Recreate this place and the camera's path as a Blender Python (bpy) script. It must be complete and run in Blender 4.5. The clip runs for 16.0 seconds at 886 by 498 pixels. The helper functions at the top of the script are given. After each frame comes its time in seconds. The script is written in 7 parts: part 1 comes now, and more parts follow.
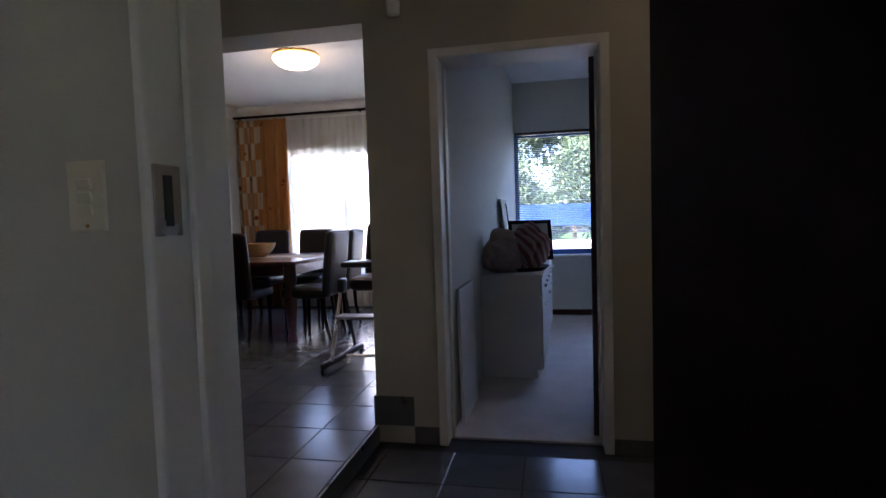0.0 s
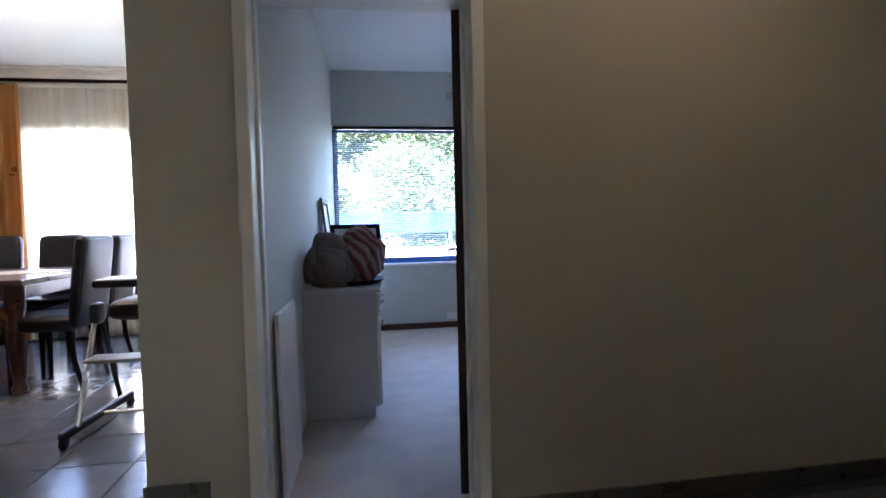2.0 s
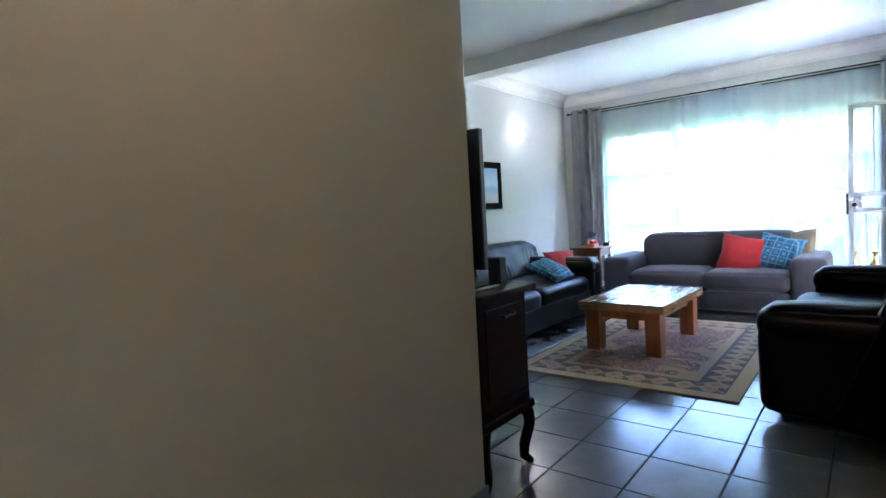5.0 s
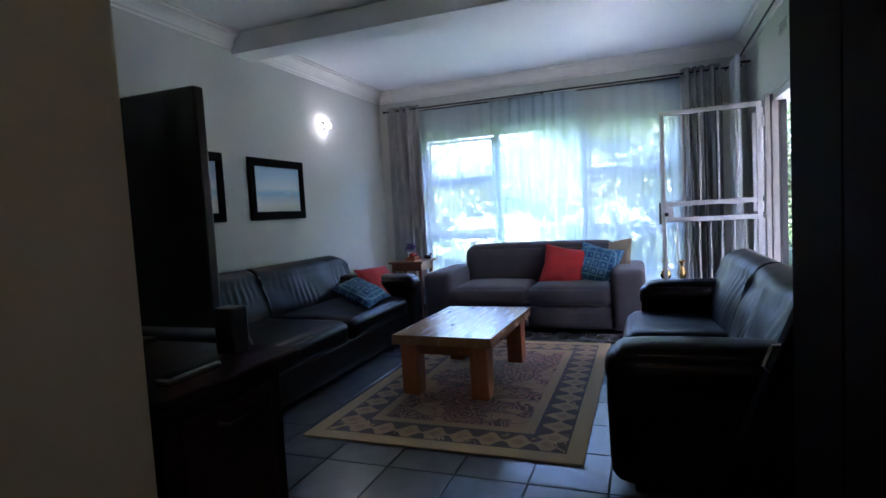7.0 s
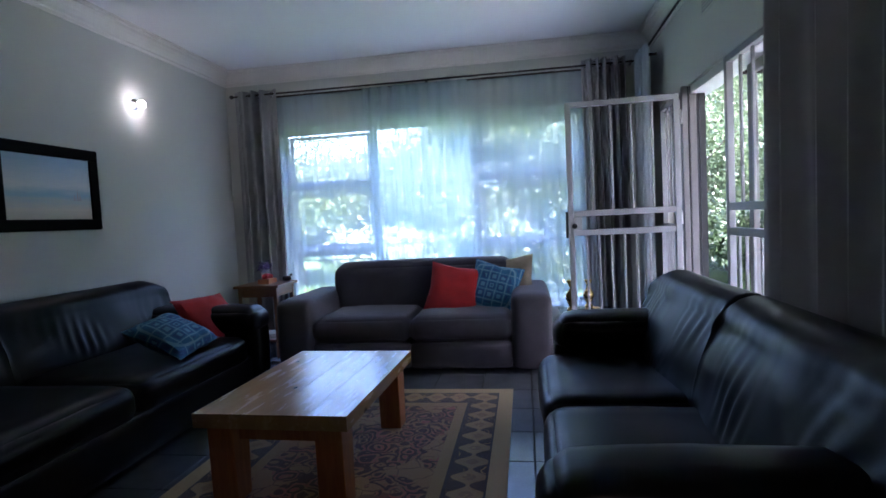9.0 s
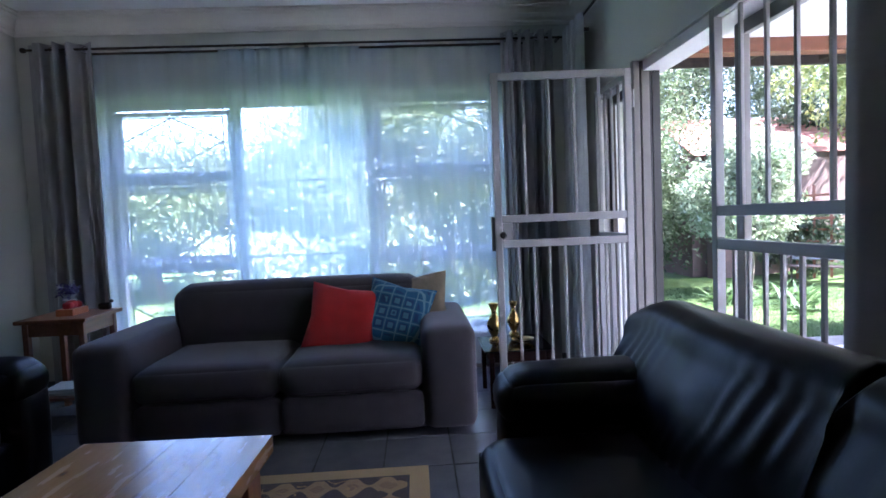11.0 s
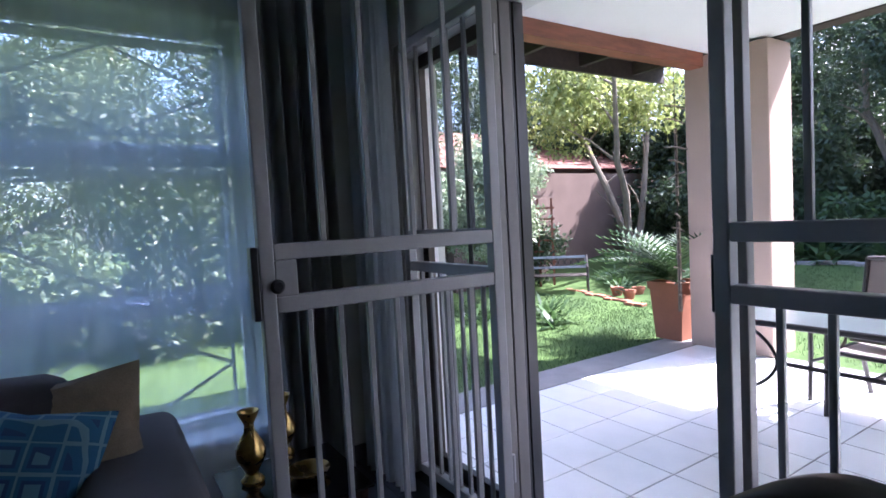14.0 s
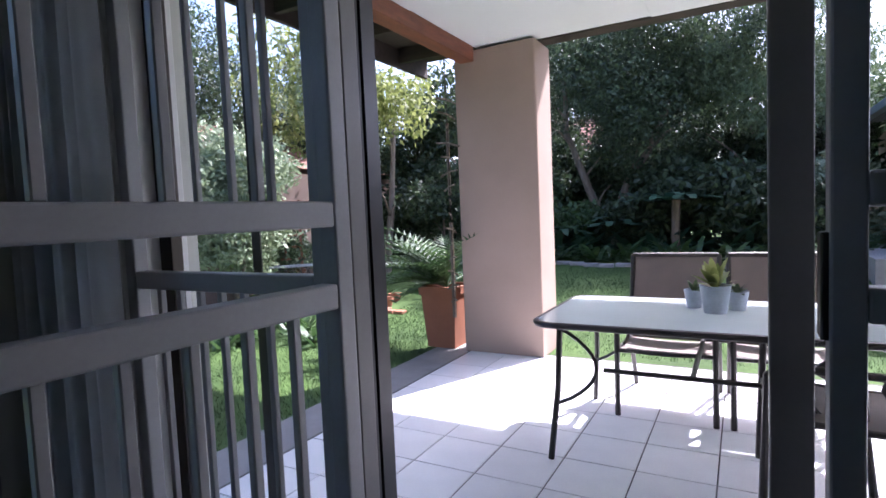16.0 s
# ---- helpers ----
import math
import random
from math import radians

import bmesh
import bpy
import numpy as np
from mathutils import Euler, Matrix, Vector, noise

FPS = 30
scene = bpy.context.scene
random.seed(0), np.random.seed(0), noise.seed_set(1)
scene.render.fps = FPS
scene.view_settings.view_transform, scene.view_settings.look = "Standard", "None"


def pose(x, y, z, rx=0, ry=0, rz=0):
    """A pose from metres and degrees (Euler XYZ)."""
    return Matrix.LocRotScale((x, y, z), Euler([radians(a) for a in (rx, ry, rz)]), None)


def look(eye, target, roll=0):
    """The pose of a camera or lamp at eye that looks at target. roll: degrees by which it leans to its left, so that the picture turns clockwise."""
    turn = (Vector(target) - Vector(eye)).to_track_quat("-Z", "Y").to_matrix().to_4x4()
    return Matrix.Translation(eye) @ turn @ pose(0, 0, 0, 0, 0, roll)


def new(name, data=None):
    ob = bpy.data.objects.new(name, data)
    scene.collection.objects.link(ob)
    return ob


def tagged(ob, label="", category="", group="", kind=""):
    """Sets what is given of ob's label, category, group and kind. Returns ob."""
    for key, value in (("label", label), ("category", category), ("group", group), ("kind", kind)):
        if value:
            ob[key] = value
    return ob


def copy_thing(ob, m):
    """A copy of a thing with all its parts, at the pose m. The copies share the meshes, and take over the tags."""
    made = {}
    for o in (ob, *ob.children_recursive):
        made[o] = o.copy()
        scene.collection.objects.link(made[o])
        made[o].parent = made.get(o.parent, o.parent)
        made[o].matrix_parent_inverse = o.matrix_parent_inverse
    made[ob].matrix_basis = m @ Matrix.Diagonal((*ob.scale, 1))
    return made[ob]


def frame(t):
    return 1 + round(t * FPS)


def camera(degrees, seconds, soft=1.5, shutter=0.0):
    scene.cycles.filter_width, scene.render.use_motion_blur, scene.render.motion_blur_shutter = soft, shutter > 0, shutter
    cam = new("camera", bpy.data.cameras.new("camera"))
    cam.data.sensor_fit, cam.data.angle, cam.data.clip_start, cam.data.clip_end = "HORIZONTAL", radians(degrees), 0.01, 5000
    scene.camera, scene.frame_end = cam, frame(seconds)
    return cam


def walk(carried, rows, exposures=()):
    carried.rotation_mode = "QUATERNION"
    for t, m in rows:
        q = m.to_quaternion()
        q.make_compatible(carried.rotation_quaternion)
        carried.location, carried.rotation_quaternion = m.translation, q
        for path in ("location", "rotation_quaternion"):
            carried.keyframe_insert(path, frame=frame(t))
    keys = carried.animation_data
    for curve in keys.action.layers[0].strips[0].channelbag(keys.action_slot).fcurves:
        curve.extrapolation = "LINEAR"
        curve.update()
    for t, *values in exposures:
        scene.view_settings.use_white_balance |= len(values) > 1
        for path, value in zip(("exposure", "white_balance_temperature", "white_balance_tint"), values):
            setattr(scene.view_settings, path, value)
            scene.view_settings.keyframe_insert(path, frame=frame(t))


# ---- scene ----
# ---- the walk ----
cam = camera(79.1, 16.0, soft=1.6)
PATH = [
    (0, (0.154, 0.294, 1.22), (-0.237, 2.252, 1.108), -1.8),
    (0.5, (0.068, 0.514, 1.211), (-0.198, 2.494, 1.104), -1.7),
    (1, (0.019, 0.707, 1.212), (-0.107, 2.7, 1.103), -1.9),
    (1.5, (-0.03, 0.878, 1.207), (0.015, 2.874, 1.097), -1.4),
    (2, (-0.044, 1.056, 1.171), (0.278, 3.028, 1.076), -1.3),
    (2.5, (0.001, 1.194, 1.185), (0.61, 3.096, 1.082), -1.8),
    (3, (0.099, 1.311, 1.22), (0.931, 3.126, 1.102), -2.2),
    (3.5, (0.19, 1.454, 1.223), (1.285, 3.124, 1.097), -2.4),
    (4, (0.354, 1.574, 1.223), (1.651, 3.091, 1.097), -3.1),
    (4.5, (0.518, 1.733, 1.225), (1.962, 3.111, 1.09), -2.5),
    (5, (0.727, 1.818, 1.202), (2.287, 3.063, 1.078), -3.2),
    (7.5, (1.995, 2.178, 1.22), (3.903, 2.764, 1.089), -3.0),
    (8, (2.287, 2.209, 1.2), (4.223, 2.697, 1.077), -3.0),
    (8.5, (2.568, 2.264, 1.194), (4.523, 2.666, 1.077), -2.9),
    (9, (2.858, 2.303, 1.192), (4.831, 2.607, 1.082), -2.9),
    (11.5, (4.243, 2.451, 1.196), (6.228, 2.23, 1.092), -2.4),
    (12, (4.54, 2.376, 1.207), (6.507, 2.025, 1.108), -2.5),
    (12.5, (4.776, 2.336, 1.218), (6.711, 1.84, 1.117), -2.5),
    (13, (5.003, 2.32, 1.219), (6.882, 1.641, 1.133), -2.3),
    (13.5, (5.268, 2.303, 1.234), (7.064, 1.426, 1.147), -2.7),
    (14, (5.575, 2.326, 1.248), (7.257, 1.25, 1.137), -3.1),
    (14.5, (5.803, 2.286, 1.236), (7.37, 1.049, 1.126), -3.3),
    (15, (6.043, 2.18, 1.228), (7.465, 0.779, 1.111), -3.1),
    (15.5, (6.241, 2.054, 1.204), (7.494, 0.5, 1.082), -3.0),
    (16, (6.396, 1.929, 1.173), (7.37, 0.187, 1.046), -2.5),
]
EXPOSURE = [(0, 3.6, 5500, 31), (0.5, 3.95, 5500, 31), (1, 4.25, 5500, 30), (1.5, 4.45, 5500, 29), (2, 5.0, 5500, 25), (2.5, 5.8, 5500, 23), (3, 6.35, 5500, 22), (4, 6.55, 5500, 22), (5, 6.0, 5350, 25),
            (7.3, 4.45, 5350, 32), (9, 4.05, 5350, 31), (11.5, 3.7, 5350, 31), (12.5, 3.15, 5350, 30), (14, 2.6, 5450, 28), (15, 2.3, 5550, 28), (16, 1.95, 5600, 27)]
walk(cam, [(t, look(eye, target, roll)) for t, eye, target, roll in PATH], EXPOSURE)

# ---- daylight ----
SUN_AZ, SUN_EL = radians(205), radians(50)
world = bpy.data.worlds.new("sky")
scene.world = world
world.use_nodes = True
wn = world.node_tree.nodes
sky = wn.new("ShaderNodeTexSky")
sky.sky_type, sky.sun_disc = "NISHITA", False
sky.sun_elevation, sky.sun_rotation = SUN_EL, SUN_AZ
sky.air_density, sky.dust_density = 1.0, 3.0
wn["Background"].inputs[1].default_value = 0.15
world.node_tree.links.new(sky.outputs[0], wn["Background"].inputs[0])

sun = new("sun", bpy.data.lights.new("sun", "SUN"))
sun.data.energy, sun.data.angle, sun.data.color = 5.0, radians(0.6), (1.0, 0.95, 0.86)
toward = Vector((math.sin(SUN_AZ) * math.cos(SUN_EL), math.cos(SUN_AZ) * math.cos(SUN_EL), math.sin(SUN_EL)))
sun.matrix_world = look((0, 0, 30), Vector((0, 0, 30)) - toward)


# ---- building helpers ----
def mesh_of(name, bm, material, smooth=False):
    me = bpy.data.meshes.new(name)
    bm.normal_update()
    bm.to_mesh(me)
    bm.free()
    if material:
        me.materials.append(material)
    if smooth:
        me.shade_smooth()
        me.set_sharp_from_angle(angle=radians(40))
    return me


def part(name, bm, material, parent=None, label="", smooth=False):
    ob = new(name, mesh_of(name, bm, material, smooth))
    if parent is not None:
        ob.parent = parent
    if label:
        ob["label"] = label
    return ob


def thing(name, label, category, group="", at=(0, 0, 0), turn=0):
    ob = new(name)
    ob.empty_display_size = 0.1
    ob.matrix_basis = pose(at[0], at[1], at[2], 0, 0, turn)
    return tagged(ob, label, category, group)


def structure(name, bm, material, label, category, smooth=False):
    return tagged(part(name, bm, material, None, "", smooth), label, category, "", "structure")


def box(x0, x1, y0, y1, z0, z1, bevel=0.0, bm=None, segments=2):
    own = bmesh.new()
    bmesh.ops.create_cube(own, size=1)
    for v in own.verts:
        v.co = Vector((x0 + (v.co.x + 0.5) * (x1 - x0), y0 + (v.co.y + 0.5) * (y1 - y0), z0 + (v.co.z + 0.5) * (z1 - z0)))
    if bevel:
        bmesh.ops.bevel(own, geom=own.edges[:], offset=bevel, segments=segments, affect="EDGES", profile=0.5)
    return merge(bm, own)


def merge(bm, own):
    if bm is None:
        return own
    me = bpy.data.meshes.new("tmp")
    own.to_mesh(me)
    own.free()
    bm.from_mesh(me)
    bpy.data.meshes.remove(me)
    return bm


def moved(bm, m):
    bmesh.ops.transform(bm, matrix=m, verts=bm.verts[:])
    return bm


def soft_box(sx, sy, sz, r, puff=0.0, cuts=9, sag=0.0, seed=0):
    """A rounded, slightly swollen block about its base centre."""
    bm = bmesh.new()
    bmesh.ops.create_cube(bm, size=2)
    bmesh.ops.subdivide_edges(bm, edges=bm.edges[:], cuts=cuts, use_grid_fill=True)
    h = Vector((sx / 2, sy / 2, sz / 2))
    r = min(r, 0.999 * min(h))
    for v in bm.verts:
        u = v.co.copy()
        p = Vector((math.sin(u.x * math.pi / 2) * h.x, math.sin(u.y * math.pi / 2) * h.y, math.sin(u.z * math.pi / 2) * h.z))
        inner = Vector([max(-(h[i] - r), min(h[i] - r, p[i])) for i in range(3)])
        d = p - inner
        if d.length > 1e-6:
            p = inner + d.normalized() * r
        a, b, c = (1 - u.x * u.x), (1 - u.y * u.y), (1 - u.z * u.z)
        p.x += puff * u.x * b * c
        p.y += puff * u.y * a * c
        p.z += puff * u.z * a * b
        if sag and u.z > 0.5:
            p.z -= sag * a * b
        if seed:
            n = noise.noise_vector(Vector((p.x * 5 + seed, p.y * 5, p.z * 5)))
            p += n * 0.006
        v.co = p + Vector((0, 0, h.z))
    return bm


def tube(points, r, bm=None, sides=8, taper=1.0):
    """A round bar along points."""
    own = bmesh.new() if bm is None else bm
    pts = [Vector(p) for p in points]
    rings = []
    side = None
    for i, p in enumerate(pts):
        d = (pts[min(i + 1, len(pts) - 1)] - pts[max(i - 1, 0)]).normalized()
        if side is None:
            side = d.orthogonal().normalized()
        side = (side - d * side.dot(d)).normalized()
        up = d.cross(side)
        rr = r * (1 + (taper - 1) * i / max(1, len(pts) - 1))
        rings.append([own.verts.new(p + (side * math.cos(2 * math.pi * k / sides) + up * math.sin(2 * math.pi * k / sides)) * rr) for k in range(sides)])
    for a, b in zip(rings, rings[1:]):
        for k in range(sides):
            own.faces.new((a[k], a[(k + 1) % sides], b[(k + 1) % sides], b[k]))
    own.faces.new(rings[0][::-1])
    own.faces.new(rings[-1])
    return own


def lathe(profile, sides=24, bm=None, at=(0, 0, 0)):
    """A turned shape from (radius, height) pairs, from the bottom up."""
    own = bmesh.new() if bm is None else bm
    o = Vector(at)
    rings = [[own.verts.new(o + Vector((r * math.cos(2 * math.pi * k / sides), r * math.sin(2 * math.pi * k / sides), z))) for k in range(sides)] for r, z in profile]
    for a, b in zip(rings, rings[1:]):
        for k in range(sides):
            own.faces.new((a[k], a[(k + 1) % sides], b[(k + 1) % sides], b[k]))
    own.faces.new(rings[0][::-1])
    own.faces.new(rings[-1])
    return own


def cloth(width, height, folds, depth, cols=120, rows=10, flare=0.3, seed=1, thick=0.0):
    """A hanging sheet along x, from z=0 up to height, in soft folds."""
    rnd = random.Random(seed)
    phase = [rnd.uniform(0, 6.28) for _ in range(4)]
    bm = bmesh.new()

    def shape(off):
        grid = []
        for j in range(rows + 1):
            f = j / rows
            line = []
            for i in range(cols + 1):
                u = i / cols
                w = u + 0.06 * math.sin(2 * math.pi * u * 1.7 + phase[0]) / max(1, folds) * 3
                amp = depth * (1 + flare * (1 - f)) * (0.75 + 0.25 * math.sin(5 * u + phase[1]))
                y = amp * math.sin(2 * math.pi * folds * w + 0.5 * (1 - f) * math.sin(3 * u + phase[2]))
                y += 0.25 * amp * math.sin(2 * math.pi * folds * 2.3 * u + phase[3])
                line.append(bm.verts.new((u * width, y + off, f * height)))
            grid.append(line)
        return grid

    front = shape(0)
    for a, b in zip(front, front[1:]):
        for i in range(cols):
            bm.faces.new((a[i], a[i + 1], b[i + 1], b[i]))
    if thick:
        back = shape(thick)
        for a, b in zip(back, back[1:]):
            for i in range(cols):
                bm.faces.new((a[i], b[i], b[i + 1], a[i + 1]))
        for j in range(rows):
            bm.faces.new((front[j][0], front[j + 1][0], back[j + 1][0], back[j][0]))
            bm.faces.new((front[j][-1], back[j][-1], back[j + 1][-1], front[j + 1][-1]))
    return bm


def pane(axis, at, u0, u1, z0, z1, parent):
    """A thin glass pane across x (axis 'x') or y, facing the room."""
    bm = bmesh.new()
    c = [(u0, z0), (u1, z0), (u1, z1), (u0, z1)]
    bm.faces.new([bm.verts.new((at, u, z) if axis[-1] == "x" else (u, at, z)) for u, z in c])
    if axis in ("-x", "+y"):
        bmesh.ops.reverse_faces(bm, faces=bm.faces[:])
    o = part("pane", bm, GLASS, parent)
    o.visible_shadow = False
    return o


# ---- materials ----
def material(name, color, rough=0.6, metal=0.0, vary=0.12, scale=6.0, fine=60.0, bump=0.1, color2=None, spec=0.5, stretch=None, by_piece=0.0, coat=0.0, sheen=0.0, translucent=0.0):
    m = bpy.data.materials.new(name)
    m.use_nodes = True
    n, l = m.node_tree.nodes, m.node_tree.links
    b = n["Principled BSDF"]
    co = n.new("ShaderNodeTexCoord")
    mp = n.new("ShaderNodeMapping")
    l.new(co.outputs["Object"], mp.inputs[0])
    if stretch:
        mp.inputs["Scale"].default_value = stretch
    big = n.new("ShaderNodeTexNoise")
    big.inputs["Scale"].default_value, big.inputs["Detail"].default_value = scale, 4
    small = n.new("ShaderNodeTexNoise")
    small.inputs["Scale"].default_value, small.inputs["Detail"].default_value = fine, 3
    l.new(mp.outputs[0], big.inputs[0])
    l.new(mp.outputs[0], small.inputs[0])
    mixf = n.new("ShaderNodeMath")
    mixf.operation = "MULTIPLY_ADD"
    mixf.inputs[1].default_value = 0.35
    l.new(small.outputs[0], mixf.inputs[0])
    half = n.new("ShaderNodeMath")
    half.operation = "MULTIPLY"
    half.inputs[1].default_value = 0.65
    l.new(big.outputs[0], half.inputs[0])
    l.new(half.outputs[0], mixf.inputs[2])
    ramp = n.new("ShaderNodeValToRGB")
    c1 = [max(0, c * (1 - vary)) for c in color]
    c2 = [min(1, c * (1 + vary)) for c in color] if color2 is None else color2
    ramp.color_ramp.elements[0].position, ramp.color_ramp.elements[1].position = 0.32, 0.68
    ramp.color_ramp.elements[0].color, ramp.color_ramp.elements[1].color = (*c1, 1), (*c2, 1)
    l.new(mixf.outputs[0], ramp.inputs[0])
    out = ramp.outputs[0]
    if by_piece:
        info = n.new("ShaderNodeObjectInfo")
        hs = n.new("ShaderNodeHueSaturation")
        mr = n.new("ShaderNodeMapRange")
        mr.inputs["To Min"].default_value, mr.inputs["To Max"].default_value = 1 - by_piece, 1 + by_piece
        l.new(info.outputs["Random"], mr.inputs[0])
        l.new(mr.outputs[0], hs.inputs["Value"])
        l.new(out, hs.inputs["Color"])
        out = hs.outputs[0]
    l.new(out, b.inputs["Base Color"])
    rr = n.new("ShaderNodeMapRange")
    rr.inputs["To Min"].default_value, rr.inputs["To Max"].default_value = max(0.02, rough - 0.08), min(1, rough + 0.08)
    l.new(big.outputs[0], rr.inputs[0])
    l.new(rr.outputs[0], b.inputs["Roughness"])
    b.inputs["Metallic"].default_value = metal
    b.inputs["Specular IOR Level"].default_value = spec
    b.inputs["Coat Weight"].default_value = coat
    b.inputs["Coat Roughness"].default_value = 0.15
    b.inputs["Sheen Weight"].default_value = sheen
    if bump:
        bp = n.new("ShaderNodeBump")
        bp.inputs["Strength"].default_value, bp.inputs["Distance"].default_value = bump, 0.01
        l.new(mixf.outputs[0], bp.inputs["Height"])
        l.new(bp.outputs[0], b.inputs["Normal"])
    if translucent:
        tr = n.new("ShaderNodeBsdfTranslucent")
        mx = n.new("ShaderNodeMixShader")
        mx.inputs[0].default_value = translucent
        l.new(out, tr.inputs[0])
        l.new(b.outputs[0], mx.inputs[1])
        l.new(tr.outputs[0], mx.inputs[2])
        l.new(mx.outputs[0], n["Material Output"].inputs[0])
    return m


def glass_material(name, tint=(0.96, 0.98, 0.98), ior=1.45):
    m = bpy.data.materials.new(name)
    m.use_nodes = True
    n, l = m.node_tree.nodes, m.node_tree.links
    n.remove(n["Principled BSDF"])
    tr, gl, fr, mx = n.new("ShaderNodeBsdfTransparent"), n.new("ShaderNodeBsdfGlossy"), n.new("ShaderNodeFresnel"), n.new("ShaderNodeMixShader")
    tr.inputs[0].default_value = (*tint, 1)
    gl.inputs["Roughness"].default_value = 0.02
    fr.inputs[0].default_value = ior
    l.new(fr.outputs[0], mx.inputs[0])
    l.new(tr.outputs[0], mx.inputs[1])
    l.new(gl.outputs[0], mx.inputs[2])
    l.new(mx.outputs[0], n["Material Output"].inputs[0])
    return m


def sheer_material(name, color, clear):
    m = bpy.data.materials.new(name)
    m.use_nodes = True
    n, l = m.node_tree.nodes, m.node_tree.links
    n.remove(n["Principled BSDF"])
    tp, tr, df, a, b = n.new("ShaderNodeBsdfTransparent"), n.new("ShaderNodeBsdfTranslucent"), n.new("ShaderNodeBsdfDiffuse"), n.new("ShaderNodeMixShader"), n.new("ShaderNodeMixShader")
    co, wv = n.new("ShaderNodeTexCoord"), n.new("ShaderNodeTexNoise")
    wv.inputs["Scale"].default_value = 9
    wmap = n.new("ShaderNodeMapping")
    wmap.inputs["Scale"].default_value = (1.3, 0.2, 0.03)
    l.new(co.outputs["Object"], wmap.inputs[0])
    l.new(wmap.outputs[0], wv.inputs[0])
    mr = n.new("ShaderNodeMapRange")
    mr.inputs["To Min"].default_value, mr.inputs["To Max"].default_value = clear - 0.04, clear + 0.04
    l.new(wv.outputs[0], mr.inputs[0])
    tr.inputs[0].default_value = df.inputs[0].default_value = (*color, 1)
    a.inputs[0].default_value = 0.2
    l.new(tr.outputs[0], a.inputs[1])
    l.new(df.outputs[0], a.inputs[2])
    l.new(mr.outputs[0], b.inputs[0])
    l.new(a.outputs[0], b.inputs[1])
    l.new(tp.outputs[0], b.inputs[2])
    l.new(b.outputs[0], n["Material Output"].inputs[0])
    return m


def glow_material(name, color, strength):
    m = bpy.data.materials.new(name)
    m.use_nodes = True
    b = m.node_tree.nodes["Principled BSDF"]
    b.inputs["Base Color"].default_value = (*color, 1)
    b.inputs["Roughness"].default_value = 0.3
    b.inputs["Emission Color"].default_value = (*color, 1)
    b.inputs["Emission Strength"].default_value = strength
    return m


def wood_material(name, dark, light, rough=0.4, coat=0.0, grain=(1.5, 18, 18), knots=False, by_piece=0.0):
    m = material(name, dark, rough, 0, 0.1, 3.0, 14.0, 0.06, light, 0.5, grain, by_piece, coat)
    if knots:
        n, l = m.node_tree.nodes, m.node_tree.links
        b = n["Principled BSDF"]
        co, vo, rp, mx = n.new("ShaderNodeTexCoord"), n.new("ShaderNodeTexVoronoi"), n.new("ShaderNodeValToRGB"), n.new("ShaderNodeMix")
        vo.inputs["Scale"].default_value = 3.2
        mp = n.new("ShaderNodeMapping")
        mp.inputs["Scale"].default_value = (0.9, 1.7, 1.7)
        l.new(co.outputs["Object"], mp.inputs[0])
        l.new(mp.outputs[0], vo.inputs[0])
        rp.color_ramp.elements[0].position, rp.color_ramp.elements[1].position = 0.03, 0.09
        rp.color_ramp.elements[0].color, rp.color_ramp.elements[1].color = (1, 1, 1, 1), (0, 0, 0, 1)
        l.new(vo.outputs["Distance"], rp.inputs[0])
        mx.data_type = "RGBA"
        old = b.inputs["Base Color"].links[0].from_socket
        l.new(rp.outputs[0], mx.inputs["Factor"])
        l.new(old, mx.inputs["A"])
        mx.inputs["B"].default_value = (dark[0] * 0.25, dark[1] * 0.2, dark[2] * 0.2, 1)
        l.new(mx.outputs["Result"], b.inputs["Base Color"])
    return m


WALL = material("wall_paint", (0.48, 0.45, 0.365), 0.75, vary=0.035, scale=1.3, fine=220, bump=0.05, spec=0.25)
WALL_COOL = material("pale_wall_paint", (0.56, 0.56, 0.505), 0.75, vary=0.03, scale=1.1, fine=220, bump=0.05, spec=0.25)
CEIL = material("ceiling_paint", (0.84, 0.84, 0.83), 0.85, vary=0.02, scale=1.2, fine=150, bump=0.03, spec=0.2)
TRIM = material("white_gloss_paint", (0.74, 0.715, 0.655), 0.4, vary=0.05, scale=5, fine=90, bump=0.03)
TILE = material("grey_floor_tile", (0.115, 0.12, 0.135), 0.2, vary=0.16, scale=7, fine=120, bump=0.02, by_piece=0.07)
GROUT = material("dark_grout", (0.03, 0.03, 0.032), 0.9, vary=0.2, scale=20, fine=200, bump=0.2)
SKIRT = material("tile_skirting", (0.10, 0.095, 0.09), 0.3, vary=0.15, scale=8, fine=90, bump=0.02)
CARPET = material("beige_carpet", (0.56, 0.50, 0.45), 0.95, vary=0.13, scale=5, fine=260, bump=0.5, sheen=0.2)
DARKWOOD = wood_material("dark_stained_wood", (0.010, 0.004, 0.0035), (0.021, 0.009, 0.0065), 0.45, 0.0)
DARKWOOD.node_tree.nodes["Principled BSDF"].inputs["Specular IOR Level"].default_value = 0.09
STUDYDOOR = wood_material("red_brown_door_wood", (0.035, 0.012, 0.009), (0.055, 0.02, 0.014), 0.55, 0.0, (14, 14, 1.2))
# Also used on the made-up cupboard, where the near-black stands for shade.
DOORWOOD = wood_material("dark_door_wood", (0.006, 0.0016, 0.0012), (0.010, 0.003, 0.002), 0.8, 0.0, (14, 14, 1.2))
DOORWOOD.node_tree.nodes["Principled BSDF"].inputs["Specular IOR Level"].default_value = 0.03
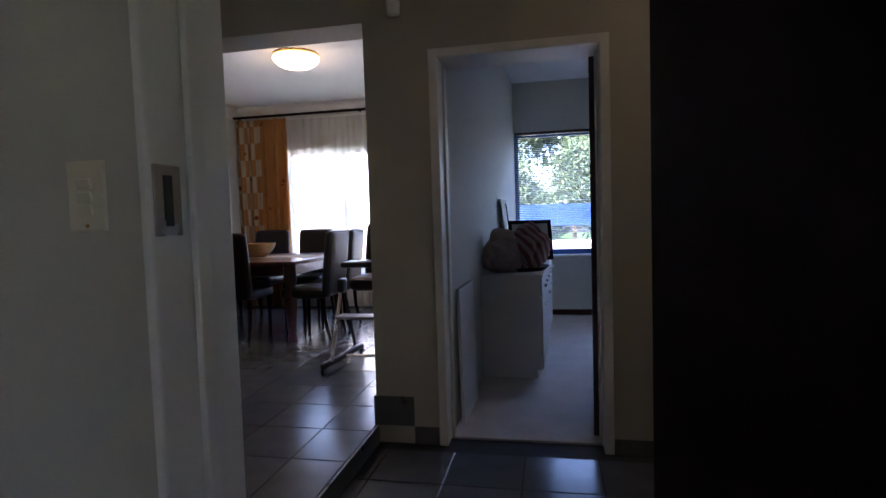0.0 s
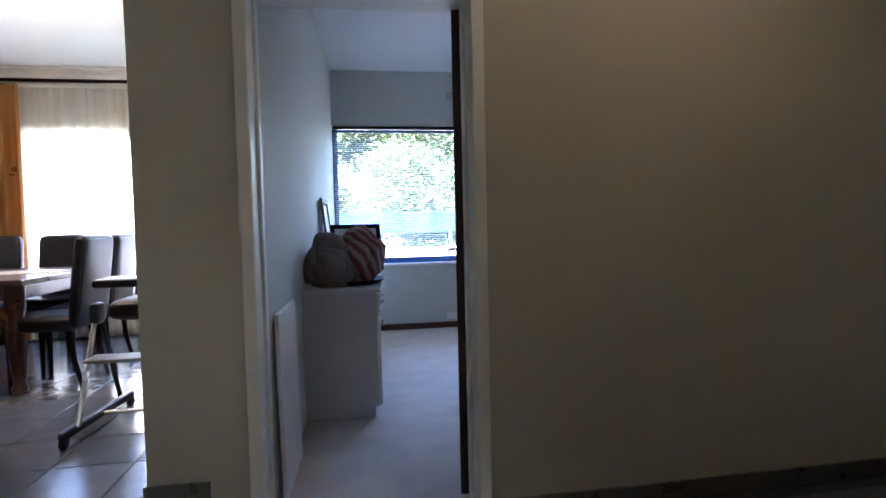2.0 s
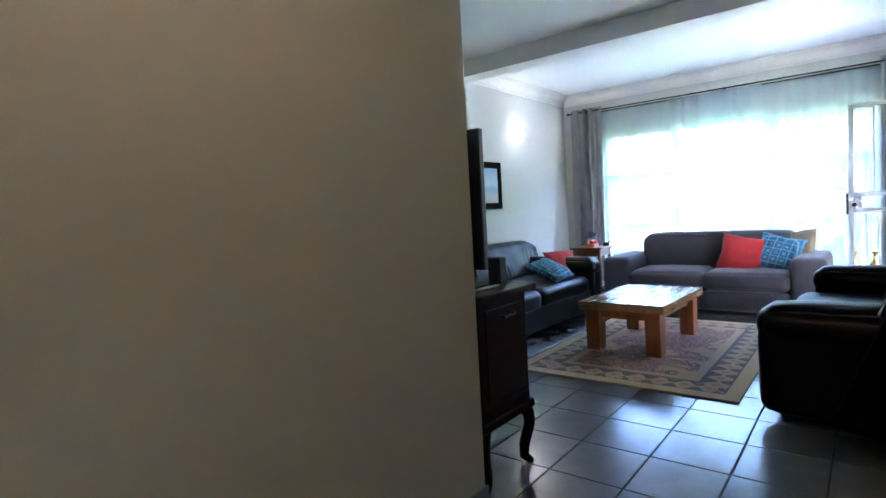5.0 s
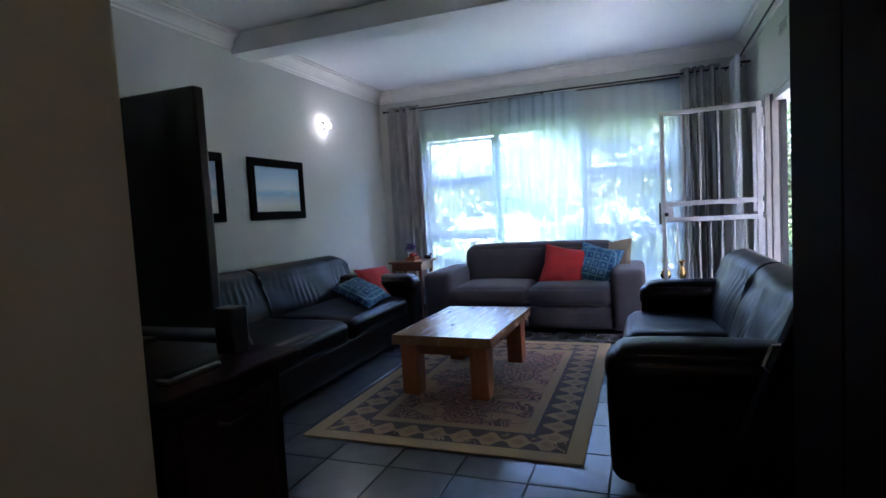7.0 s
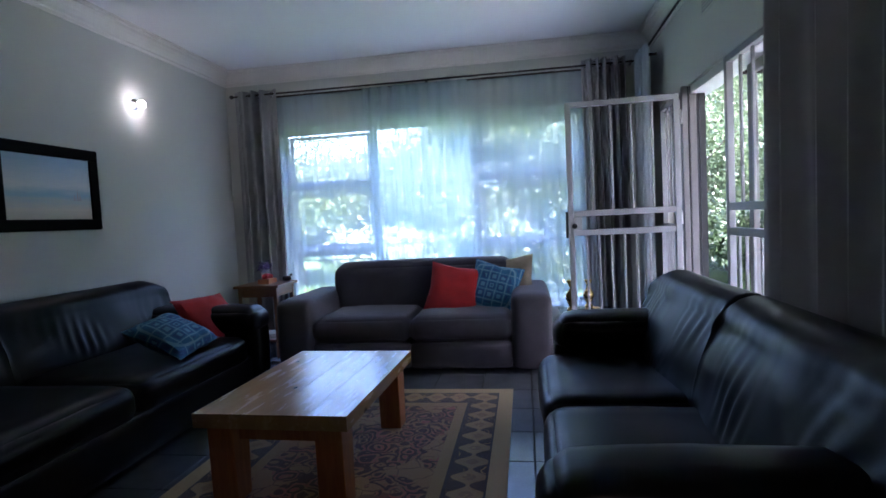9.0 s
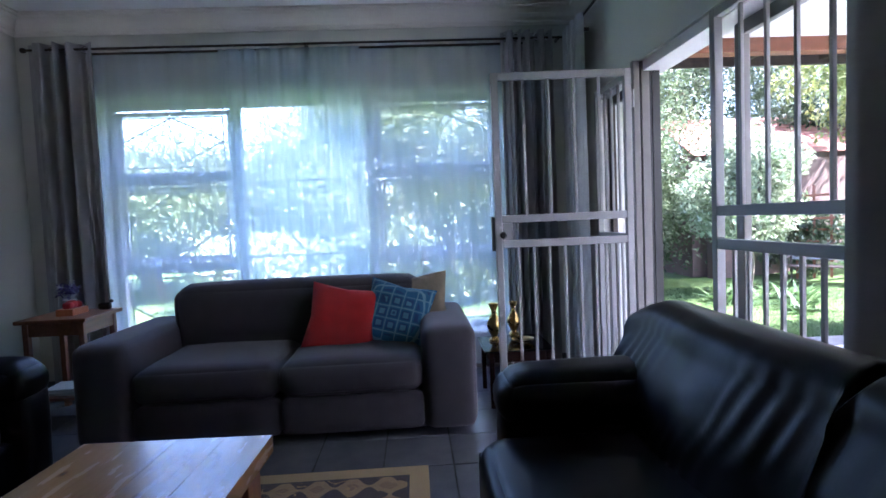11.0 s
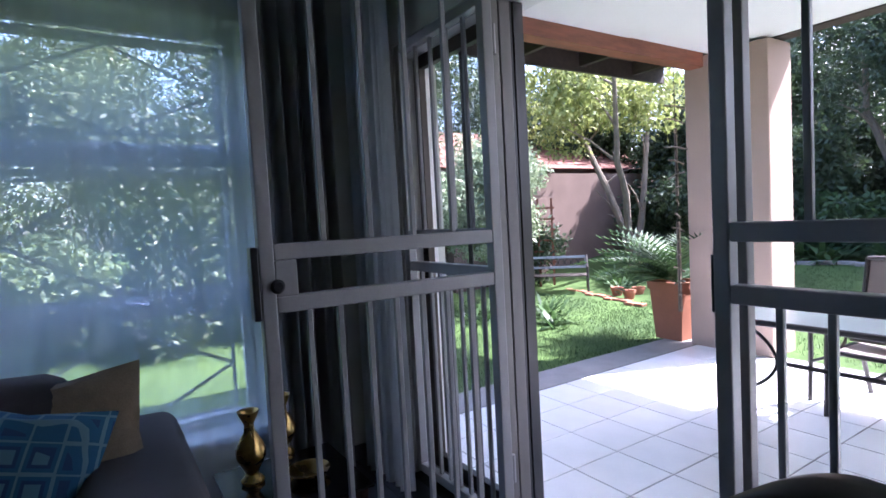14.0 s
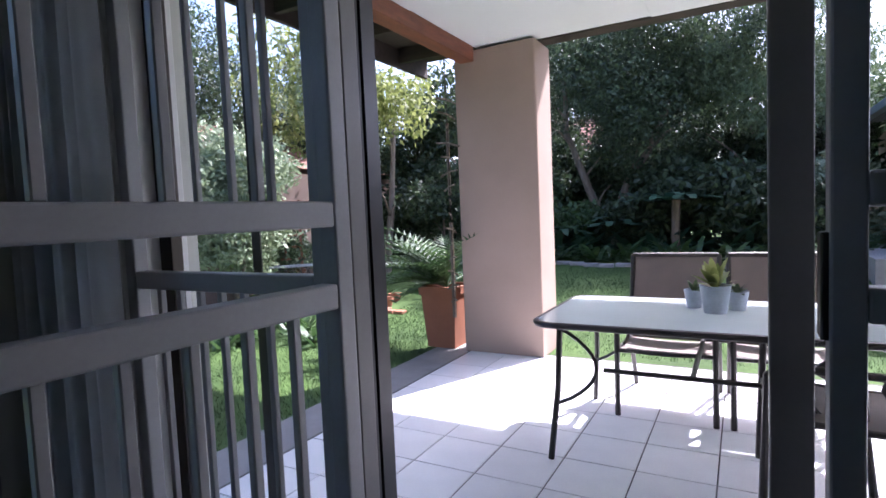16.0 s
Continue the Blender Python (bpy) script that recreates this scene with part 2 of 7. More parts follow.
CHERRY = wood_material("cherry_table_wood", (0.06, 0.018, 0.012), (0.12, 0.035, 0.02), 0.3, 0.3)
PINE = wood_material("knotty_pine", (0.46, 0.25, 0.105), (0.54, 0.31, 0.135), 0.26, 0.5, (1.6, 9, 9), True)
SIDEWOOD = wood_material("brown_side_table_wood", (0.15, 0.055, 0.024), (0.22, 0.085, 0.036), 0.4, 0.2)
PINELEG = wood_material("orange_pine", (0.34, 0.095, 0.026), (0.46, 0.15, 0.045), 0.4, 0.2, (14, 14, 1.4))
LEATHER = material("black_leather", (0.002, 0.002, 0.003), 0.35, vary=0.3, scale=4, fine=140, bump=0.03, spec=0.18)
LEATHER2 = material("brown_black_leather", (0.012, 0.007, 0.006), 0.38, vary=0.25, scale=5, fine=120, bump=0.12)
FABRIC = material("grey_woven_fabric", (0.050, 0.044, 0.049), 0.95, vary=0.12, scale=12, fine=380, bump=0.35, sheen=0.15)
RED = material("red_velvet", (0.36, 0.013, 0.011), 0.9, vary=0.22, scale=8, fine=300, bump=0.3, sheen=0.1)
BEIGE = material("beige_cushion_cloth", (0.24, 0.19, 0.125), 0.9, vary=0.25, scale=16, fine=240, bump=0.3)
PALECURTAIN = material("pale_curtain_lining", (0.66, 0.67, 0.68), 0.85, vary=0.08, scale=8, fine=320, bump=0.12, translucent=0.5)
CURTAIN = material("grey_curtain_cloth", (0.38, 0.372, 0.37), 0.85, vary=0.1, scale=8, fine=320, bump=0.15, translucent=0.25)
SHEER = sheer_material("sheer_net", (0.74, 0.90, 1.0), 0.67)
NET2 = sheer_material("cream_net", (0.88, 0.85, 0.80), 0.5)
WHITEMETAL = material("white_powder_coat", (0.72, 0.71, 0.69), 0.35, vary=0.05, scale=10, fine=120, bump=0.02)
# White gate paint taken down to grey; the backlit shade is in this colour.
GATEMETAL = material("gate_paint_shade_toned", (0.30, 0.297, 0.295), 0.4, vary=0.07, scale=10, fine=120, bump=0.03)
POSTPAINT = material("grey_brown_frame_paint", (0.17, 0.16, 0.15), 0.42, vary=0.08, scale=10, fine=120, bump=0.03)
CASEBLACK = material("matt_black_case", (0.003, 0.003, 0.0035), 0.85, vary=0.2, scale=10, fine=140, bump=0.02, spec=0.1)
GREYMETAL = material("grey_painted_steel", (0.30, 0.29, 0.285), 0.45, vary=0.1, scale=10, fine=120, bump=0.03)
CHROME = material("brushed_steel", (0.62, 0.62, 0.62), 0.25, 1.0, 0.08, 8, 120, 0.02)
BLACK = material("black_plastic", (0.010, 0.010, 0.011), 0.35, vary=0.2, scale=10, fine=140, bump=0.02)
SCREEN = material("black_screen", (0.006, 0.006, 0.007), 0.12, vary=0.1, scale=3, fine=30, bump=0.0)
BRONZE = material("bronze_aluminium", (0.045, 0.036, 0.03), 0.35, 0.6, 0.1, 10, 100, 0.02)
BRASS = material("aged_brass", (0.45, 0.30, 0.10), 0.28, 1.0, 0.3, 14, 80, 0.05)
GLASS = glass_material("window_glass")
STUCCO = material("pinkish_plaster", (0.36, 0.265, 0.215), 0.9, vary=0.08, scale=2.2, fine=180, bump=0.15, spec=0.2)
BRICKWALL = material("pink_boundary_wall", (0.155, 0.11, 0.09), 0.9, vary=0.15, scale=1.6, fine=60, bump=0.2, spec=0.2)
PATIOTILE = material("white_patio_tile", (0.80, 0.795, 0.79), 0.3, vary=0.05, scale=6, fine=90, bump=0.02, by_piece=0.04)
PATIOGROUT = material("grey_patio_grout", (0.10, 0.09, 0.085), 0.9, vary=0.2, scale=20, fine=160, bump=0.2)
PAVING = material("grey_paving", (0.26, 0.25, 0.24), 0.85, vary=0.2, scale=4, fine=120, bump=0.25)
SOFFIT = material("white_ceiling_board", (0.70, 0.69, 0.67), 0.7, vary=0.05, scale=1.5, fine=100, bump=0.04)
BEAMRED = wood_material("red_brown_beam", (0.14, 0.045, 0.022), (0.24, 0.085, 0.045), 0.55, 0, (8, 1.2, 8))
BEAMDARK = wood_material("weathered_dark_beam", (0.025, 0.018, 0.014), (0.06, 0.042, 0.032), 0.75, 0, (1.2, 8, 8))
GRASS = material("lawn", (0.042, 0.08, 0.02), 0.9, vary=0.35, scale=0.9, fine=45, bump=0.6, color2=(0.085, 0.14, 0.036), spec=0.2)
SOIL = material("bed_soil", (0.07, 0.05, 0.035), 0.95, vary=0.3, scale=3, fine=60, bump=0.6)
BARK = material("grey_bark", (0.17, 0.135, 0.10), 0.9, vary=0.35, scale=5, fine=40, bump=0.7, stretch=(3, 3, 0.8))
TERRA = material("terracotta", (0.30, 0.115, 0.06), 0.8, vary=0.15, scale=4, fine=80, bump=0.15)
ROOFTILE = material("red_roof_tile", (0.19, 0.08, 0.055), 0.8, vary=0.25, scale=3, fine=60, bump=0.3, by_piece=0.15)
ROOFGREY = material("grey_roof_tile", (0.17, 0.18, 0.17), 0.8, vary=0.2, scale=3, fine=60, bump=0.3)
ZINC = material("galvanised_zinc", (0.42, 0.46, 0.52), 0.38, 0.7, 0.15, 10, 60, 0.04)
SLING = material("taupe_sling_mesh", (0.21, 0.17, 0.15), 0.8, vary=0.1, scale=9, fine=420, bump=0.3)
PATIOMETAL = material("dark_brown_patio_steel", (0.045, 0.038, 0.035), 0.4, 0.3, 0.15, 10, 120, 0.03)
FROSTED = material("frosted_table_glass", (0.78, 0.84, 0.83), 0.12, vary=0.05, scale=2, fine=300, bump=0.04, spec=0.9, translucent=0.4)
WHITECAB = material("white_cabinet_lacquer", (0.70, 0.68, 0.66), 0.45, vary=0.05, scale=3, fine=120, bump=0.03)
IVORY = material("ivory_plastic", (0.62, 0.55, 0.40), 0.35, vary=0.05, scale=6, fine=80, bump=0.02)
GOLD = material("gilt_frame", (0.22, 0.13, 0.045), 0.45, 0.6, 0.3, 20, 120, 0.3)


def leaf_material(name, dark, light, back=0.35):
    m = bpy.data.materials.new(name)
    m.use_nodes = True
    n, l = m.node_tree.nodes, m.node_tree.links
    b = n["Principled BSDF"]
    geo, rp, tr, mx = n.new("ShaderNodeNewGeometry"), n.new("ShaderNodeValToRGB"), n.new("ShaderNodeBsdfTranslucent"), n.new("ShaderNodeMixShader")
    rp.color_ramp.elements[0].color, rp.color_ramp.elements[1].color = (*dark, 1), (*light, 1)
    l.new(geo.outputs["Random Per Island"], rp.inputs[0])
    l.new(rp.outputs[0], b.inputs["Base Color"])
    b.inputs["Roughness"].default_value = 0.5
    l.new(rp.outputs[0], tr.inputs[0])
    mx.inputs[0].default_value = back
    l.new(b.outputs[0], mx.inputs[1])
    l.new(tr.outputs[0], mx.inputs[2])
    l.new(mx.outputs[0], n["Material Output"].inputs[0])
    return m


LEAF_DARK = leaf_material("dark_foliage", (0.016, 0.032, 0.013), (0.08, 0.115, 0.05))
LEAF_MID = leaf_material("mid_foliage", (0.06, 0.095, 0.042), (0.145, 0.19, 0.09))
LEAF_YEL = leaf_material("yellow_green_foliage", (0.12, 0.155, 0.035), (0.31, 0.34, 0.11), 0.45)
LEAF_PALE = leaf_material("variegated_foliage", (0.13, 0.18, 0.09), (0.36, 0.41, 0.26), 0.3)
LEAF_STRAP = leaf_material("strap_leaves", (0.026, 0.058, 0.018), (0.075, 0.135, 0.042), 0.3)
LEAF_FERN = leaf_material("fern_foliage", (0.02, 0.06, 0.03), (0.06, 0.13, 0.07), 0.3)

# ---- the structure ----
CEILING = 2.83
WA0, WA1 = 3.07, 3.31      # passage wall with the study's doorway
WB0, WB1 = 1.08, 1.31      # wall of the doorway where the walk begins
LW = 5.36                  # lounge wall with the pictures
FW = 8.20                  # lounge wall with the wide window
RW = 1.08                  # lounge wall with the sliding door
DF = 0.10                  # dining floor, one step up


def wall(name, boxes, mat_, label):
    bm = bmesh.new()
    for b in boxes:
        box(*b, bm=bm)
    return structure(name, bm, mat_, label, "wall")


DX0, DX1, DZ = -0.400, 0.408, 2.052     # study doorway
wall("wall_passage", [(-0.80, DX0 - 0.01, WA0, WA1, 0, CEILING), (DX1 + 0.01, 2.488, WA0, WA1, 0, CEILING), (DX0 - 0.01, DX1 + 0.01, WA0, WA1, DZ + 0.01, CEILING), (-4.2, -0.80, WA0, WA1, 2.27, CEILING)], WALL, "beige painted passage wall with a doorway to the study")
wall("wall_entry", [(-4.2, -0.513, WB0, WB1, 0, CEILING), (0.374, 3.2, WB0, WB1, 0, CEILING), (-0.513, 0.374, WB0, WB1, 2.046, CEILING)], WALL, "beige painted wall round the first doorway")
west = wall("wall_study_west", [(-0.63, -0.40, WA1, 6.95, 0, CEILING)], WALL_COOL, "pale painted study wall")
for v in west.data.vertices:      # the wall runs slightly out of square
    if v.co.x > -0.5 and v.co.y > 5:
        v.co.x = -0.262
wall("wall_study_east", [(2.25, 2.488, WA1, 6.95, 0, CEILING)], WALL_COOL, "pale painted wall between study and lounge")
SX0, SX1, SZ0, SZ1 = -0.258, 2.05, 0.74, 2.24      # study window
GX0, GX1, GZ0, GZ1 = -3.30, -0.95, 0.55, 2.17     # dining window
wall("wall_north", [(-4.2, GX0, 6.95, 7.2, 0, CEILING), (GX1, SX0, 6.95, 7.2, 0, CEILING), (SX1, 2.488, 6.95, 7.2, 0, CEILING), (GX0, GX1, 6.95, 7.2, 0, GZ0), (GX0, GX1, 6.95, 7.2, GZ1, CEILING), (SX0, SX1, 6.95, 7.2, 0, SZ0), (SX0, SX1, 6.95, 7.2, SZ1, CEILING)], WALL_COOL, "pale painted outer wall of dining room and study")
wall("wall_west", [(-4.22, -3.98, -1.6, 6.95, 0, CEILING)], WALL_COOL, "pale painted dining room wall")
# The east wall's opening is unseen, added to let daylight into the first room.
wall("wall_start_room", [(-3.98, 1.2, -1.84, -1.6, 0, CEILING), (1.2, 1.44, 0.02, WB0, 0, CEILING), (1.2, 1.44, -1.84, -1.58, 0, CEILING), (1.2, 1.44, -1.58, 0.02, 0, 0.4), (1.2, 1.44, -1.58, 0.02, 2.5, CEILING)], WALL, "unseen walls of the first room with an opening added for daylight")
wall("wall_lounge_north", [(2.488, FW + 0.3, LW, LW + 0.24, 0, CEILING)], WALL_COOL, "pale painted lounge wall with two pictures")
NY0, NY1, NZ0, NZ1 = 1.70, 4.83, 0.30, 2.21       # lounge window
wall("wall_lounge_east", [(FW, FW + 0.3, NY1, LW, 0, CEILING), (FW, FW + 0.3, RW - 0.24, NY0, 0, CEILING), (FW, FW + 0.3, NY0, NY1, 0, NZ0), (FW, FW + 0.3, NY0, NY1, NZ1, CEILING)], WALL_COOL, "pale painted lounge wall round the wide window")
OX0, OX1, OZ = 4.60, 7.88, 2.08                   # sliding door opening
wall("wall_lounge_south", [(3.2, OX0, RW - 0.24, RW, -0.1, CEILING), (OX1, FW, RW - 0.24, RW, -0.1, CEILING), (OX0, OX1, RW - 0.24, RW, OZ, CEILING)], WALL_COOL, "pale painted lounge wall round the sliding door")

structure("ceiling", merge(box(-4.2, 1.44, -1.84, 0.84, CEILING, CEILING + 0.12), box(-4.2, FW + 0.3, 0.84, 7.2, CEILING, CEILING + 0.12)), CEIL, "white painted flat ceiling", "ceiling")
structure("dining_ceiling", box(-3.979, -0.631, WA1 + 0.001, 6.949, 2.77, 2.82), CEIL, "white painted dining room ceiling", "ceiling")
structure("beam", box(5.47, 5.72, RW, LW, 2.655, CEILING, 0.006), CEIL, "white painted beam across the lounge ceiling", "beam")
structure("floor", merge(merge(box(-0.80, 1.44, -1.8, WB0, -0.2, -0.005), box(-0.80, FW + 0.3, WB0, 7.2, -0.2, -0.005)), merge(box(2.6, FW + 0.3, RW - 0.24, WB0 - 0.001, -0.2, -0.005), box(-4.2, -0.80, -1.8, 7.2, -0.2, DF - 0.005))), GROUT, "dark grouted floor under grey ceramic tiles", "floor")
bm = box(-0.399, 2.249, WA1 - 0.14, 6.949, -0.004, 0.008)
structure("carpet", bm, CARPET, "beige cut-pile study carpet", "carpet")


def cornice(name, x0, y0, x1, y1, inx, iny, top=CEILING):
    """A coved moulding along a wall, reaching out by (inx, iny)."""
    prof = [(0, -0.14), (0.014, -0.14), (0.016, -0.118), (0.028, -0.112), (0.034, -0.09), (0.05, -0.062), (0.075, -0.04), (0.10, -0.03), (0.104, -0.016), (0.125, -0.014), (0.125, 0)]
    bm = bmesh.new()
    ends = []
    for x, y in ((x0, y0), (x1, y1)):
        ends.append([bm.verts.new((x + inx * a, y + iny * a, top - 0.001 + b)) for a, b in prof])
        bm.faces.new([bm.verts.new((x + inx * a, y + iny * a, top - 0.001 + b)) for a, b in prof] + [bm.verts.new((x, y, top - 0.001))])
    for i in range(len(prof) - 1):
        bm.faces.new((ends[0][i], ends[1][i], ends[1][i + 1], ends[0][i + 1]))
    bmesh.ops.recalc_face_normals(bm, faces=bm.faces[:])
    return structure(name, bm, TRIM, "white moulded plaster cornice", "cornice")


for c in ((5.72, LW, FW, LW, 0, -1), (2.488, LW, 5.47, LW, 0, -1), (FW, LW, FW, RW, -1, 0), (5.72, RW, FW, RW, 0, 1), (-3.98, 6.95, -0.63, 6.95, 0, -1), (-3.98, WA1, -3.98, 6.95, 1, 0)):
    cornice("cornice", *c, top=2.77 if c[0] < 0 else CEILING)


def skirting(name, x0, x1, y0, y1, z0, z1, mat_=SKIRT, label="dark ceramic tile skirting"):
    return structure(name, box(x0, x1, y0, y1, z0, z1, 0.003), mat_, label, "skirting")


skirting("baseboard", -0.80, -0.585, WA0 - 0.012, WA0, DF, 0.262)
skirting("baseboard", -0.585, -0.45, WA0 - 0.012, WA0, 0, 0.098)
skirting("baseboard", 0.435, 2.5, WA0 - 0.012, WA0, 0, 0.078)
skirting("baseboard", 2.488, 2.5, WA0, LW, 0, 0.078)
skirting("baseboard", 2.5, FW, LW - 0.012, LW, 0, 0.078)
skirting("baseboard", FW - 0.012, FW, RW, LW - 0.012, 0, 0.078)
skirting("baseboard", -3.98, -3.968, WA1, 6.95, DF, DF + 0.078)
skirting("baseboard", -3.968, -0.63, 6.938, 6.95, DF, DF + 0.078)
skirting("baseboard", -0.812, -0.80, WA0 - 0.012, WA1, DF, 0.262)
skirting("baseboard", 0.42, 3.2, WB1, WB1 + 0.012, 0, 0.078)
skirting("study_baseboard", -0.40, 2.25, 6.935, 6.95, 0.008, 0.075, CHERRY, "red-brown wooden skirting")
structure("step_edge", box(-0.802, -0.788, WB1, WA0 - 0.001, -0.004, DF - 0.001, 0.002), SKIRT, "dark tiled riser of one step", "step")


def door_frame(name, x0, x1, y0, y1, top, w, label, lip=0.016):
    t = tagged(thing(name, label, "door frame"), kind="structure")
    for a, b in ((x0 - w, x0), (x1, x1 + w)):
        part("jamb", box(a, b, y0 - lip, y1 + lip, 0, top + w, 0.006), TRIM, t)
    part("head", box(x0 - w + 0.001, x1 + w - 0.001, y0 - lip + 0.001, y1 + lip - 0.001, top, top + w - 0.001, 0.006), TRIM, t)
    for a, b in ((x0, x0 + 0.014), (x1 - 0.014, x1)):
        part("door_stop", box(a, b, (y0 + y1) / 2 - 0.02, (y0 + y1) / 2 + 0.02, 0, top, 0.003), TRIM, t)
    return t


door_frame("door_frame_1", DX0, DX1, WA0, WA1, DZ, 0.048, "white painted steel door frame to the study")
f2 = door_frame("door_frame_2", -0.497, 0.354, WB0, WB1, 2.03, 0.020, "white painted door frame with a strike plate", 0.004)
sp = part("strike_plate", box(-0.497, -0.493, 1.084, 1.152, 1.205, 1.328, 0.0015), CHROME, f2, "brushed steel strike plate")
part("latch_hole", box(-0.4925, -0.4915, 1.108, 1.128, 1.222, 1.31), BLACK, f2)


def door_leaf(name, x0, x1, y0, y1, z0, z1, label, hx, hy, mat_):
    t = tagged(thing(name, label, "door"), kind="structure")
    part("leaf", box(x0, x1, y0, y1, z0, z1, 0.003), mat_, t)
    for sx in (x0 - 0.05, x1 + 0.05):
        bm = tube([((x0 + x1) / 2, hy, 1.03), (sx, hy, 1.03), (sx, hy + 0.11 * hx, 1.03)], 0.009)
        part("door_handle", bm, CHROME, t)
    return t


d1 = door_leaf("door_1", -0.037, 0.0, 0.0, 0.76, 0.015, 2.045, "dark brown wooden study door standing open", -1, 0.69, STUDYDOOR)
d1.matrix_basis = pose(0.406, 3.25, 0, 0, 0, -12)
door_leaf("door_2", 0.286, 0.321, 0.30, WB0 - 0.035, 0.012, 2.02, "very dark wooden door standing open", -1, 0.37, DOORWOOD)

# ---- windows ----


def burglar_star(t, u0, u1, z0, z1, at, axis, r=0.009):
    """Diagonal bars in a frame, on a plane of x (axis 'x') or y."""
    def p(u, z):
        return (at, u, z) if axis == "x" else (u, at, z)
    um, zm = (u0 + u1) / 2, (z0 + z1) / 2
    lines = [((u0, z0), (u1, z0)), ((u0, z1), (u1, z1)), ((u0, z0), (u0, z1)), ((u1, z0), (u1, z1)), ((u0, zm), (um, z0)), ((um, z0), (u1, zm)), ((u0, zm), (um, z1)), ((um, z1), (u1, zm))]
    for a, b in lines:
        part("burglar_bar", tube([p(*a), p(*b)], r, sides=6), WHITEMETAL, t)


def star(t, u0, u1, z0, z1, at, r=0.009):
    um, zm = (u0 + u1) / 2, (z0 + z1) / 2
    for k in range(8):
        a = math.pi * k / 4
        e = (um + math.cos(a) * (u1 - u0) / 2, zm + math.sin(a) * (z1 - z0) / 2)
        part("burglar_bar", tube([(at, um, zm), (at, *e)], r, sides=6), WHITEMETAL, t)


def lounge_window():
    t = tagged(thing("window_1", "wide white steel window with burglar bars facing the garden", "window"), kind="structure")
    x0, x1 = FW + 0.17, FW + 0.22
    M1, M2 = 3.83, 2.77
    part("window_frame", box(x0, x1, NY0, NY1, NZ1 - 0.05, NZ1, 0.004), WHITEMETAL, t)
    part("window_frame", box(x0, x1, NY0, NY1, NZ0, NZ0 + 0.05, 0.004), WHITEMETAL, t)
    for y in (NY0, NY1 - 0.05):
        part("window_frame", box(x0, x1, y, y + 0.05, NZ0 + 0.05, NZ1 - 0.05, 0.004), WHITEMETAL, t)
    for y in (M1, M2):
        part("mullion", box(x0 - 0.002, x1, y - 0.035, y + 0.035, NZ0 + 0.05, NZ1 - 0.05, 0.004), WHITEMETAL, t)
    for a, b in ((M1 + 0.035, NY1 - 0.05), (NY0 + 0.05, M2 - 0.035)):
        for z in (1.60, 0.90):
            part("transom", box(x0, x1, a, b, z - 0.04, z + 0.035, 0.004), WHITEMETAL, t)
        # opening sashes, slightly ajar
        s = part("sash", box(x0 + 0.035, x0 + 0.06, a + 0.01, b - 0.01, 1.635, 1.67, 0.003), WHITEMETAL, t)
        for q in ((a + 0.01, a + 0.045, 1.67, NZ1 - 0.06), (b - 0.045, b - 0.01, 1.67, NZ1 - 0.06)):
            part("sash", box(x0 + 0.035, x0 + 0.06, *q, 0.003), WHITEMETAL, t)
        s = part("sash", box(x0 + 0.035, x0 + 0.06, a + 0.01, b - 0.01, NZ1 - 0.095, NZ1 - 0.06, 0.003), WHITEMETAL, t)
        for q in ((a + 0.01, b - 0.01, 0.94, 0.97), (a + 0.01, b - 0.01, 1.52, 1.55), (a + 0.01, a + 0.04, 0.97, 1.52), (b - 0.04, b - 0.01, 0.97, 1.52)):
            part("sash", box(x0 + 0.035, x0 + 0.06, *q, 0.003), WHITEMETAL, t)
        part("window_handle", tube([(x0 - 0.02, (a + b) / 2 - 0.08, 0.93), (x0 - 0.03, (a + b) / 2, 0.945), (x0 - 0.02, (a + b) / 2 + 0.05, 0.925)], 0.008), CHROME, t)
        part("window_handle", tube([(x0 - 0.02, (a + b) / 2 - 0.06, 1.65), (x0 - 0.03, (a + b) / 2, 1.665)], 0.008), CHROME, t)
        burglar_star(t, a + 0.06, b - 0.06, 0.98, 1.50, x0 - 0.02, "x")
        burglar_star(t, a + 0.06, b - 0.06, 0.38, 0.82, x0 - 0.02, "x")
        burglar_star(t, a + 0.06, b - 0.06, 1.70, NZ1 - 0.12, x0 - 0.02, "x", 0.006)
    star(t, M2 + 0.06, M1 - 0.06, 0.36, 1.56, x0 - 0.02)
    star(t, M2 + 0.06, M1 - 0.06, 1.60, NZ1 - 0.1, x0 - 0.02, 0.004)
    for z in (0.36, 0.96, 1.56):
        part("burglar_bar", tube([(x0 - 0.02, M2 + 0.04, z), (x0 - 0.02, M1 - 0.04, z)], 0.007, sides=6), WHITEMETAL, t)
    for a, b in ((M1 + 0.02, NY1 - 0.04), (M2 + 0.02, M1 - 0.02), (NY0 + 0.04, M2 - 0.02)):
        pane("-x", x0 + 0.024, a, b, NZ0 + 0.04, NZ1 - 0.04, t)
    part("window_sill", box(FW - 0.03, FW + 0.17, NY0 + 0.002, NY1 - 0.002, NZ0 - 0.03, NZ0 + 0.002, 0.006), TRIM, t, "white painted sill")
    return t


lounge_window()


